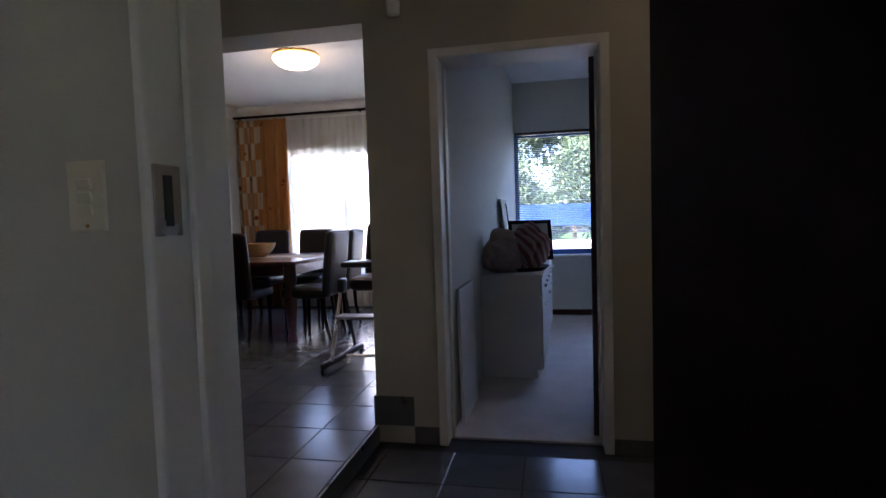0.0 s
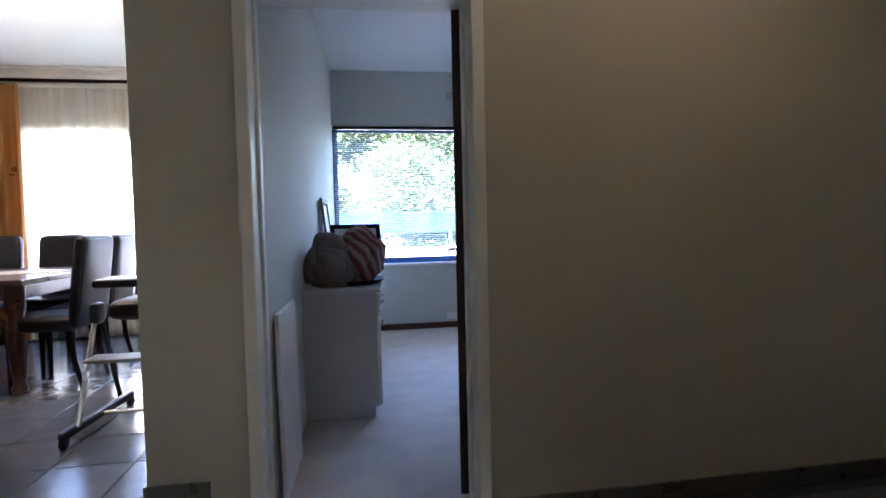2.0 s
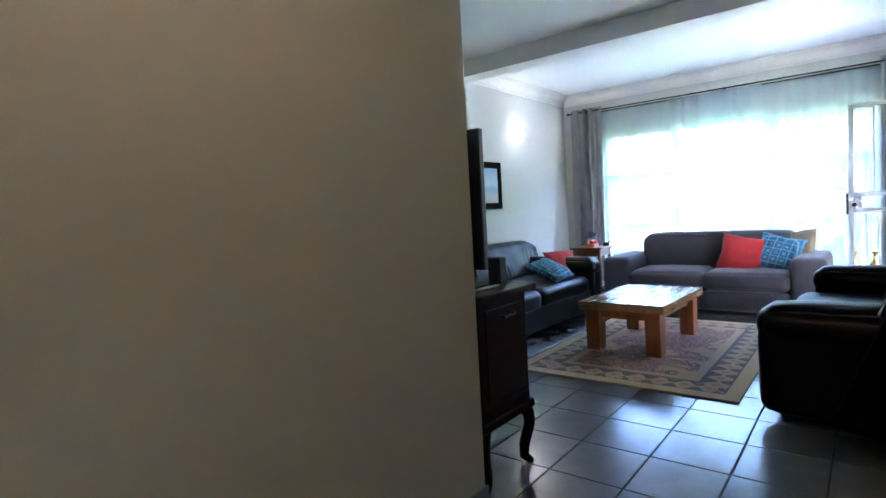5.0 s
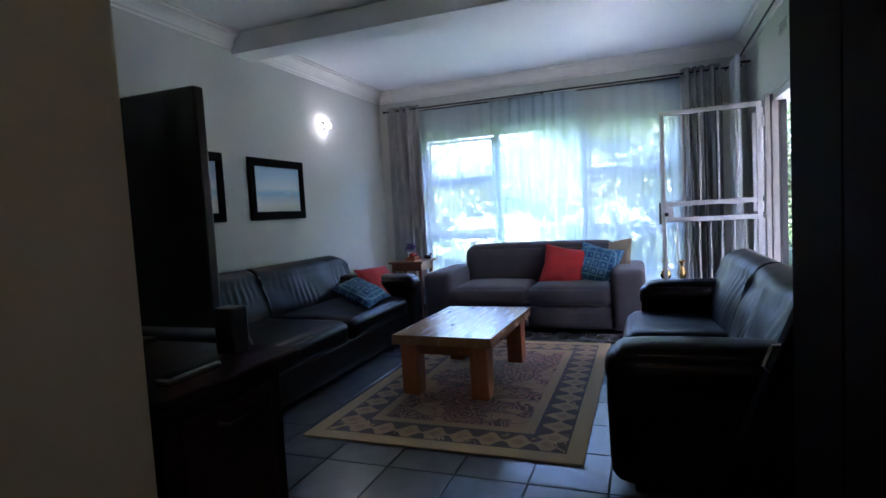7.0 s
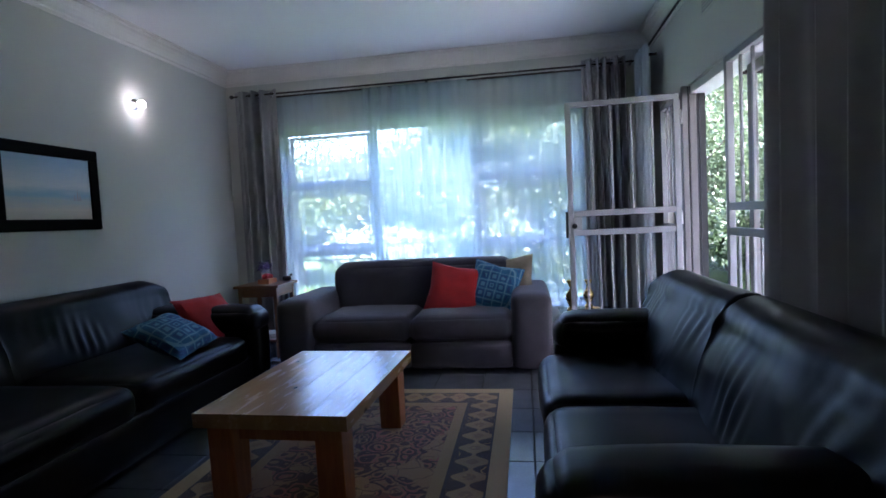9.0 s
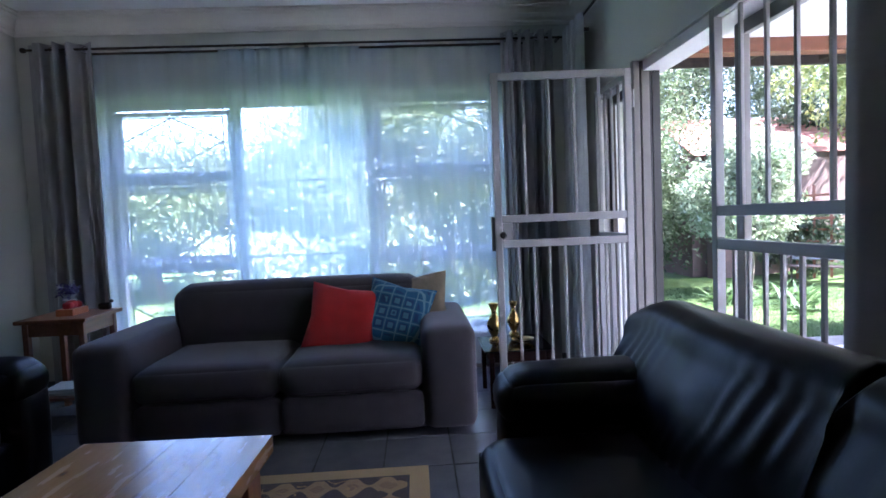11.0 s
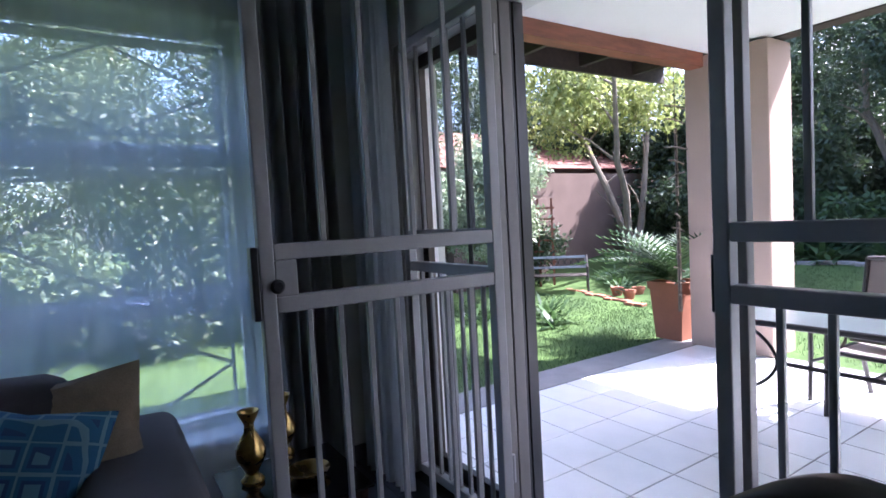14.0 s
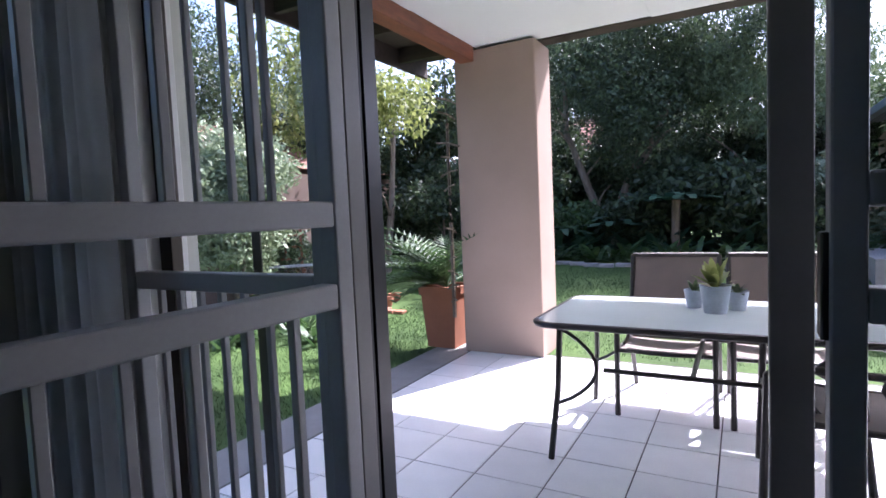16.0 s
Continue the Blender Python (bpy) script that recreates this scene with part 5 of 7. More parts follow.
def rug_material():
    m = bpy.data.materials.new("oriental_rug")
    m.use_nodes = True
    n, l = m.node_tree.nodes, m.node_tree.links
    b = n["Principled BSDF"]
    b.inputs["Roughness"].default_value = 0.95
    b.inputs["Sheen Weight"].default_value = 0.2
    co, sep = n.new("ShaderNodeTexCoord"), n.new("ShaderNodeSeparateXYZ")
    l.new(co.outputs["Object"], sep.inputs[0])

    def math_(op, a, b_=None):
        q = n.new("ShaderNodeMath")
        q.operation = op
        for i, s in enumerate((a, b_)):
            if s is None:
                continue
            if isinstance(s, (int, float)):
                q.inputs[i].default_value = s
            else:
                l.new(s, q.inputs[i])
        return q.outputs[0]

    ex = math_("SUBTRACT", 1.15, math_("ABSOLUTE", sep.outputs[0]))
    ey = math_("SUBTRACT", 0.775, math_("ABSOLUTE", sep.outputs[1]))
    edge = math_("MINIMUM", ex, ey)

    def mix(fac, a, c):
        q = n.new("ShaderNodeMix")
        q.data_type = "RGBA"
        l.new(fac, q.inputs["Factor"])
        for name, s in (("A", a), ("B", c)):
            if isinstance(s, tuple):
                q.inputs[name].default_value = (*s, 1)
            else:
                l.new(s, q.inputs[name])
        return q.outputs["Result"]

    pink, dark, gold = (0.34, 0.09, 0.075), (0.04, 0.03, 0.03), (0.44, 0.27, 0.09)
    # flowing ornament of the field
    wob = n.new("ShaderNodeTexNoise")
    wob.inputs["Scale"].default_value = 9
    l.new(co.outputs["Object"], wob.inputs[0])
    vo = n.new("ShaderNodeTexVoronoi")
    vo.inputs["Scale"].default_value = 9.5
    vm = n.new("ShaderNodeVectorMath")
    vm.operation = "MULTIPLY_ADD"
    vm.inputs[1].default_value = (0.1, 0.1, 0)
    l.new(wob.outputs["Color"], vm.inputs[0])
    l.new(co.outputs["Object"], vm.inputs[2])
    l.new(vm.outputs[0], vo.inputs[0])
    petal = math_("SINE", math_("MULTIPLY", vo.outputs["Distance"], 26.0))
    vine = n.new("ShaderNodeTexVoronoi")
    vine.feature = "DISTANCE_TO_EDGE"
    vine.inputs["Scale"].default_value = 7
    l.new(vm.outputs[0], vine.inputs[0])
    big = n.new("ShaderNodeTexNoise")
    big.inputs["Scale"].default_value = 4.2
    l.new(co.outputs["Object"], big.inputs[0])
    # dark floral clumps on a tan ground
    clump = mix(math_("GREATER_THAN", petal, 0.25), (0.07, 0.028, 0.022), (0.30, 0.17, 0.075))
    clump = mix(math_("GREATER_THAN", math_("MULTIPLY", petal, wob.outputs[0]), 0.46), clump, pink)
    field = mix(math_("LESS_THAN", vine.outputs["Distance"], 0.02), (0.32, 0.19, 0.085), (0.16, 0.08, 0.04))
    field = mix(math_("GREATER_THAN", big.outputs[0], 0.46), field, clump)
    # border of lozenges: the coordinate along the nearer edge
    along = n.new("ShaderNodeMix")
    along.data_type = "FLOAT"
    l.new(math_("LESS_THAN", ex, ey), along.inputs["Factor"])
    l.new(sep.outputs[0], along.inputs["A"])
    l.new(sep.outputs[1], along.inputs["B"])
    u = math_("SINE", math_("MULTIPLY", along.outputs["Result"], 2 * math.pi / 0.155))
    w = math_("SUBTRACT", 1.0, math_("MULTIPLY", math_("ABSOLUTE", math_("SUBTRACT", edge, 0.175)), 14.0))
    loz = math_("ADD", math_("MULTIPLY", u, 0.55), w)
    border = mix(math_("GREATER_THAN", loz, 0.33), (0.055, 0.03, 0.022), (0.34, 0.21, 0.09))
    border = mix(math_("GREATER_THAN", loz, 1.1), border, (0.26, 0.15, 0.065))
    border = mix(math_("GREATER_THAN", math_("MULTIPLY", petal, wob.outputs[0]), 0.54), border, gold)
    col = mix(math_("LESS_THAN", edge, 0.345), field, (0.33, 0.21, 0.09))
    col = mix(math_("LESS_THAN", edge, 0.285), col, dark)
    col = mix(math_("LESS_THAN", edge, 0.27), col, border)
    col = mix(math_("LESS_THAN", edge, 0.10), col, dark)
    col = mix(math_("LESS_THAN", edge, 0.09), col, (0.40, 0.27, 0.115))
    pile = n.new("ShaderNodeTexNoise")
    pile.inputs["Scale"].default_value = 240
    l.new(co.outputs["Object"], pile.inputs[0])
    hs = n.new("ShaderNodeHueSaturation")
    mr = n.new("ShaderNodeMapRange")
    mr.inputs["To Min"].default_value, mr.inputs["To Max"].default_value = 0.65, 1.3
    l.new(pile.outputs[0], mr.inputs[0])
    l.new(mr.outputs[0], hs.inputs["Value"])
    l.new(col, hs.inputs["Color"])
    l.new(hs.outputs[0], b.inputs["Base Color"])
    bp = n.new("ShaderNodeBump")
    bp.inputs["Strength"].default_value, bp.inputs["Distance"].default_value = 0.5, 0.004
    l.new(pile.outputs[0], bp.inputs["Height"])
    l.new(bp.outputs[0], b.inputs["Normal"])
    return m


rug = tagged(part("rug", soft_box(2.30, 1.55, 0.012, 0.005, 0.0, 11), rug_material()), "oriental rug with a cream border and brown floral pattern", "rug")
rug.location = (5.345, 3.20, 0.001)


def coffee_table():
    t = thing("coffee_table", "chunky knotty pine coffee table with thick legs on the rug", "coffee table", "", (5.415, 3.365, 0.013), -2)
    for i in range(4):
        y = -0.346 + i * 0.173
        part("plank", box(-0.53, 0.53, y + 0.0002, y + 0.1728, 0.35, 0.413, 0.0012), PINE, t)
    for sx in (-1, 1):
        for sy in (-1, 1):
            bm = box(-0.066, 0.066, -0.06, 0.06, 0, 0.35, 0.006)
            for v in bm.verts:
                if v.co.z < 0.1:
                    v.co.x *= 0.86
            part("leg", moved(bm, pose(sx * 0.43, sy * 0.245, 0)), PINELEG, t)
    for sx in (-1, 1):
        part("apron", box(sx * 0.43 - 0.014, sx * 0.43 + 0.014, -0.19, 0.19, 0.27, 0.35, 0.003), PINELEG, t)
    for sy in (-1, 1):
        part("apron", box(-0.375, 0.375, sy * 0.245 - 0.014, sy * 0.245 + 0.014, 0.27, 0.35, 0.003), PINELEG, t)


coffee_table()


def seat_block(t, name, sx, sy, sz, r, at, mat_, puff=0.02, tilt=0.0, cuts=11, sag=0.0, seed=0, turn=0):
    bm = soft_box(sx, sy, sz, r, puff, cuts, sag, seed)
    return part(name, moved(bm, pose(*at, tilt, 0, turn)), mat_, t, "", True)


def rolled_back(t, w, h0, h1, d, at, seed, ends, name="backrest"):
    """A leather back cushion with a rolled-over top and creases, along x, leaning to -y."""
    bm = bmesh.new()
    nu, nv = 100, 30
    rows = []
    for j in range(nv + 1):
        s = j / nv
        row = []
        # outline in (y, z): up the front, over the roll, down behind
        if s < 0.5:
            q = s / 0.5
            y, z = 0.0 - 0.12 * q ** 1.5, h0 + (h1 - 0.1 - h0) * q
        elif s < 0.78:
            a = (s - 0.5) / 0.28 * math.pi
            y, z = -0.12 - 0.11 + 0.11 * math.cos(a), h1 - 0.1 + 0.1 * math.sin(a)
        else:
            q = (s - 0.78) / 0.22
            y, z = -0.34 - 0.02 * q, (h1 - 0.1) * (1 - q) + 0.12 * q
        for i in range(nu + 1):
            u = i / nu
            round_ = min(1 - max(0, 1 - u * w / ends[0]) ** 2, 1 - max(0, 1 - (1 - u) * w / ends[1]) ** 2)
            slant = u * w + 0.22 * s + 0.05 * noise.noise(Vector((u * 3, s * 4, seed)))
            gate_ = max(0.0, noise.noise(Vector((u * 3.1 + seed, s * 2.0, 7.0))) + 0.15)
            fold = 0.016 * gate_ * math.sin(85 * slant + 3 * noise.noise(Vector((u * 5, s, seed + 1)))) * math.sin(math.pi * min(1, s / 0.55))
            crease = 0.010 * noise.noise(Vector((u * 6, s * 5, seed + 3)))
            front = 1 if s < 0.6 else 0.3
            yy = y * (0.65 + 0.35 * round_) + (0.035 * math.sin(math.pi * u) * round_ + fold + crease) * front
            zz = h0 + (z - h0) * (0.86 + 0.14 * round_)
            row.append(bm.verts.new((u * w, yy, zz)))
        rows.append(row)
    for a, b in zip(rows, rows[1:]):
        for i in range(nu):
            bm.faces.new((a[i], a[i + 1], b[i + 1], b[i]))
    bm.faces.new([r[0] for r in rows])
    bm.faces.new([r[-1] for r in rows][::-1])
    bmesh.ops.recalc_face_normals(bm, faces=bm.faces[:])
    return part(name, moved(bm, pose(*at)), LEATHER, t, "", True)


def leather_sofa(at, turn, w, d, h, seats, label, arm=0.27, short=0.0):
    """Faces +y, base centre at the front middle of its footprint."""
    t = thing("leather_sofa", label, "sofa", "leather sofas", at, turn)
    part("base", moved(soft_box(w - 0.06, d - 0.10, 0.24, 0.03, 0, 7), pose(0, -d / 2, 0.06)), LEATHER, t, "", True)
    for sx in (-1, 1):
        for y in (-0.12, -d + 0.15):
            part("foot", moved(lathe([(0.025, 0), (0.032, 0.06)], 12), pose(sx * (w / 2 - 0.12), y, 0)), BLACK, t)
        # arm: a panel with a fat roll on top
        cut = short if sx > 0 else 0.0
        part("arm", moved(soft_box(arm - 0.05, d - 0.06 - cut, 0.50, 0.06, 0.012, 9, 0, 3 + sx), pose(sx * (w / 2 - arm / 2 + 0.01), -d / 2 + 0.02 - cut / 2, 0.06)), LEATHER, t, "", True)
        part("arm_roll", moved(soft_box(arm + 0.02, d - 0.04 - cut, 0.20, 0.095, 0.015, 11, 0, 6 + sx), pose(sx * (w / 2 - arm / 2), -d / 2 + 0.02 - cut / 2, 0.435)), LEATHER, t, "", True)
    inner = w - 2 * arm
    n = seats
    for i in range(n):
        x = -inner / 2 + inner * (i + 0.5) / n
        part("seat_cushion", moved(soft_box(inner / n - 0.006, d - 0.26, 0.19, 0.07, 0.02, 13, 0.015, 11 + i), pose(x, -(d - 0.26) / 2 - 0.04, 0.265)), LEATHER, t, "", True)
    for i in range(n):
        x0 = -w / 2 - 0.01 + (w + 0.02) * i / n
        rolled_back(t, (w + 0.02) / n - 0.004, 0.42, h, d, (x0, -d + 0.36, 0), 2.0 + 3 * i, (0.15 if i == 0 else 0.03, 0.15 if i == n - 1 else 0.03))
    part("back_panel", moved(soft_box(w - 0.10, 0.10, h - 0.16, 0.04, 0, 7), pose(0, -d + 0.06, 0.06)), LEATHER, t, "", True)
    return t


leather_sofa((4.975, 2.29, 0), 0, 2.09, 0.94, 0.86, 2, "black leather two-seater sofa with creased back cushions beside the rug", short=0.13)
leather_sofa((5.24, 4.20, 0), 180, 2.72, 1.12, 0.85, 2, "long black leather sofa along the wall under the pictures")


def grey_sofa():
    t = thing("fabric_sofa", "dark grey woven fabric two-seater sofa under the window", "sofa", "", (6.86, 3.22, 0), 90)
    # faces +y of its own, i.e. -x of the room
    w, d = 2.18, 0.98
    part("base", moved(soft_box(w - 0.5, d - 0.12, 0.08, 0.02, 0, 5), pose(0, -d / 2, 0.03)), FABRIC, t, "", True)
    for sx in (-1, 1):
        part("arm", moved(soft_box(0.30, d, 0.57, 0.06, 0.006, 11), pose(sx * (w / 2 - 0.15), -d / 2, 0.03)), FABRIC, t, "", True)
        part("front_panel", moved(soft_box(0.78, 0.10, 0.20, 0.035, 0.006, 7), pose(sx * 0.395, -0.06, 0.045)), FABRIC, t, "", True)
        part("seat_cushion", moved(soft_box(0.785, 0.72, 0.19, 0.07, 0.015, 11, 0, 4), pose(sx * 0.395, -0.36, 0.255)), FABRIC, t, "", True)
    bm = soft_box(1.62, 0.24, 0.60, 0.10, 0.02, 13)
    part("backrest", moved(bm, pose(0, -0.80, 0.235, -8)), FABRIC, t, "", True)
    part("back_panel", moved(soft_box(1.62, 0.10, 0.62, 0.04, 0, 7), pose(0, -0.93, 0.05)), FABRIC, t, "", True)


grey_sofa()


def ikat_material():
    m = material("blue_patterned_cloth", (0.05, 0.16, 0.30), 0.9, vary=0.2, scale=14, fine=280, bump=0.2)
    n, l = m.node_tree.nodes, m.node_tree.links
    b = n["Principled BSDF"]
    co, wv, rp, mx = n.new("ShaderNodeTexCoord"), n.new("ShaderNodeTexVoronoi"), n.new("ShaderNodeValToRGB"), n.new("ShaderNodeMix")
    wv.distance = "CHEBYCHEV"
    wv.inputs["Scale"].default_value = 12.5
    wv.inputs["Randomness"].default_value = 0.05
    l.new(co.outputs["Object"], wv.inputs[0])
    rp.color_ramp.interpolation = "CONSTANT"
    e = rp.color_ramp.elements
    e[0].position, e[0].color = 0.0, (0.02, 0.06, 0.15, 1)
    e[1].position, e[1].color = 0.10, (0.11, 0.25, 0.34, 1)
    for p, c in ((0.22, (0.02, 0.055, 0.15, 1)), (0.33, (0.025, 0.12, 0.23, 1)), (0.45, (0.17, 0.30, 0.36, 1))):
        q = e.new(p)
        q.color = c
    l.new(wv.outputs["Distance"], rp.inputs[0])
    mx.data_type = "RGBA"
    mx.inputs["Factor"].default_value = 0.85
    l.new(b.inputs["Base Color"].links[0].from_socket, mx.inputs["A"])
    l.new(rp.outputs[0], mx.inputs["B"])
    l.new(mx.outputs["Result"], b.inputs["Base Color"])
    return m


IKAT = ikat_material()


def cushion(name, label, mat_, m, s=0.44, thick=0.15, seed=1):
    own = bmesh.new()
    n = 16
    top, bot = {}, {}
    for side, store in ((1, top), (-1, bot)):
        for i in range(n + 1):
            for j in range(n + 1):
                u, v = 2 * i / n - 1, 2 * j / n - 1
                e = max(0, (1 - u * u)) ** 0.5 * max(0, (1 - v * v)) ** 0.5
                pinch = 1 - 0.11 * (1 - abs(u * v)) * (max(abs(u), abs(v)) ** 3)
                z = side * thick / 2 * e ** 0.8 + 0.012 * noise.noise(Vector((u * 2.5 + seed, v * 2.5, side)))
                if max(abs(u), abs(v)) == 1 and side == -1:
                    store[i, j] = top[i, j]
                    continue
                store[i, j] = own.verts.new((u * s / 2 * pinch, v * s / 2 * pinch, z if max(abs(u), abs(v)) < 1 else 0.012 * noise.noise(Vector((u * 2.5 + seed, v * 2.5, 0)))))
        for i in range(n):
            for j in range(n):
                f = (store[i, j], store[i + 1, j], store[i + 1, j + 1], store[i, j + 1])
                own.faces.new(f if side == 1 else f[::-1])
    o = part(name, own, mat_, None, "", True)
    o.matrix_basis = m
    return tagged(o, label, "cushion", "scatter cushions")


cushion("cushion", "plump red velvet scatter cushion on the grey sofa", RED, pose(7.35, 2.92, 0.588, 0, -66, 6) @ pose(0, 0, 0, 0, 0, -12), 0.45, 0.17, 1)
cushion("cushion", "blue geometric patterned scatter cushion on the grey sofa", IKAT, pose(7.38, 2.585, 0.592, 0, -66, -8) @ pose(0, 0, 0, 0, 0, -14), 0.44, 0.15, 2)
cushion("cushion", "beige brown scatter cushion behind the blue one", BEIGE, pose(7.49, 2.45, 0.635, 0, -72, -16) @ pose(0, 0, 0, 0, 0, 6), 0.43, 0.12, 3)
cushion("cushion", "red velvet scatter cushion on the black leather sofa", RED, pose(6.40, 4.57, 0.565, 46, 0, -20), 0.42, 0.15, 4)
cushion("cushion", "pale blue patterned scatter cushion lying on the black sofa", IKAT, pose(5.84, 4.47, 0.565, 26, 0, -14) @ pose(0, 0, 0, 0, 0, 14), 0.40, 0.15, 5)


def side_table():
    t = thing("side_table", "small orange-brown wooden side table in the corner", "side table", "", (7.42, 4.54, 0))
    part("tabletop", box(0, 0.44, 0, 0.44, 0.645, 0.67, 0.004), SIDEWOOD, t)
    for x in (0.03, 0.375):
        for y in (0.03, 0.375):
            part("leg", box(x, x + 0.035, y, y + 0.035, 0, 0.645, 0.003), SIDEWOOD, t)
    for q in ((0.065, 0.375, 0.035, 0.052), (0.065, 0.375, 0.388, 0.405)):
        part("apron", box(q[0], q[1], q[2], q[3], 0.56, 0.645, 0.002), SIDEWOOD, t)
    for q in ((0.035, 0.052, 0.065, 0.375), (0.388, 0.405, 0.065, 0.375)):
        part("apron", box(*q, 0.56, 0.645, 0.002), SIDEWOOD, t)
    part("lower_shelf", box(0.035, 0.405, 0.035, 0.405, 0.14, 0.16, 0.002), SIDEWOOD, t)


side_table()


def corner_things():
    t = thing("wooden_box", "small wooden box of red and orange trinkets on the side table", "box", "", (7.55, 4.69, 0.67))
    part("body", box(0, 0.17, 0, 0.11, 0, 0.045, 0.003), PINELEG, t)
    for i, (x, y, r) in enumerate(((0.04, 0.05, 0.03), (0.09, 0.06, 0.034), (0.13, 0.05, 0.028))):
        part("trinket", moved(soft_box(2 * r, 2 * r, 1.6 * r, r * 0.7, 0, 5), pose(x, y, 0.04)), RED, t, "", True)
    v = thing("flower_pot", "small white green pot with purple flowers on the side table", "flower pot", "", (7.69, 4.79, 0.67))
    part("pot", lathe([(0.032, 0), (0.042, 0.09), (0.036, 0.095), (0.03, 0.085)], 18), TRIM, v, "", True)
    pts = crown_points([(0, 0, 0.16)], [0.07], 260, np.random.RandomState(4), 0.1)
    o = new("flowers", leaf_mesh("flowers", leaves(pts, 0.025, 5), leaf_material("purple_flowers", (0.04, 0.03, 0.10), (0.14, 0.10, 0.28))))
    o.parent = v
    c = thing("figurine", "small dark bird figurine on the side table", "figurine", "", (7.79, 4.62, 0.67))
    bm = soft_box(0.04, 0.09, 0.05, 0.022, 0, 6)
    merge(bm, moved(soft_box(0.028, 0.028, 0.028, 0.013, 0, 4), pose(0, -0.045, 0.045)))
    part("figure", bm, BLACK, c, "", True)
    s = thing("magazine_pile", "pile of pale magazines on the table's lower shelf", "magazines", "", (7.49, 4.59, 0.16))
    for i in range(4):
        part("magazine", moved(box(0, 0.21, 0, 0.28, i * 0.012, i * 0.012 + 0.011, 0.001), pose(0.01 * (i % 2), 0, 0, 0, 0, (-4, 3, -2, 5)[i])), (TRIM, WALL_COOL)[i % 2], s)


corner_things()


def vase_table():
    t = thing("glass_table", "small glass-topped dark side table behind the gate", "side table", "", (7.20, 1.70, 0))
    part("glass_top", box(0.02, 0.46, -0.10, 0.34, 0.355, 0.365, 0.002), SCREEN, t, "dark glass top")
    for x in (0.03, 0.44):
        for y in (-0.08, 0.28):
            part("leg", box(x, x + 0.03, y, y + 0.03, 0, 0.354, 0.003), DARKWOOD, t)
    for y in (-0.08, 0.28):
        part("rail", box(0.06, 0.44, y + 0.004, y + 0.026, 0.29, 0.354, 0.003), DARKWOOD, t)
    for x in (0.03, 0.44):
        part("rail", box(x + 0.004, x + 0.026, -0.05, 0.28, 0.29, 0.354, 0.003), DARKWOOD, t)
    for x, y, k in ((7.50, 1.935, 1.10), (7.66, 1.775, 1.02)):
        v = thing("brass_vase", "engraved brass vase with a flared rim and handles", "vase", "brass vases", (x, y, 0.366))
        prof = [(0.034, 0), (0.036, 0.01), (0.018, 0.03), (0.03, 0.055), (0.045, 0.085), (0.046, 0.11), (0.032, 0.14), (0.017, 0.165), (0.015, 0.19), (0.03, 0.222), (0.033, 0.232), (0.027, 0.23), (0.012, 0.20)]
        part("body", lathe([(r * k, z * k) for r, z in prof], 28), BRASS, v, "", True)
        for s in (-1, 1):
            part("handle", tube([(s * 0.015 * k, 0, 0.195 * k), (s * 0.042 * k, 0, 0.185 * k), (s * 0.052 * k, 0, 0.155 * k), (s * 0.04 * k, 0, 0.12 * k)], 0.004, sides=6), BRASS, v)
    d = thing("brass_dish", "low brass dish beside the vases", "dish", "", (7.42, 1.76, 0.366))
    part("dish", lathe([(0.03, 0), (0.035, 0.004), (0.07, 0.02), (0.075, 0.028), (0.07, 0.026), (0.03, 0.012)], 24), BRASS, d, "", True)


vase_table()


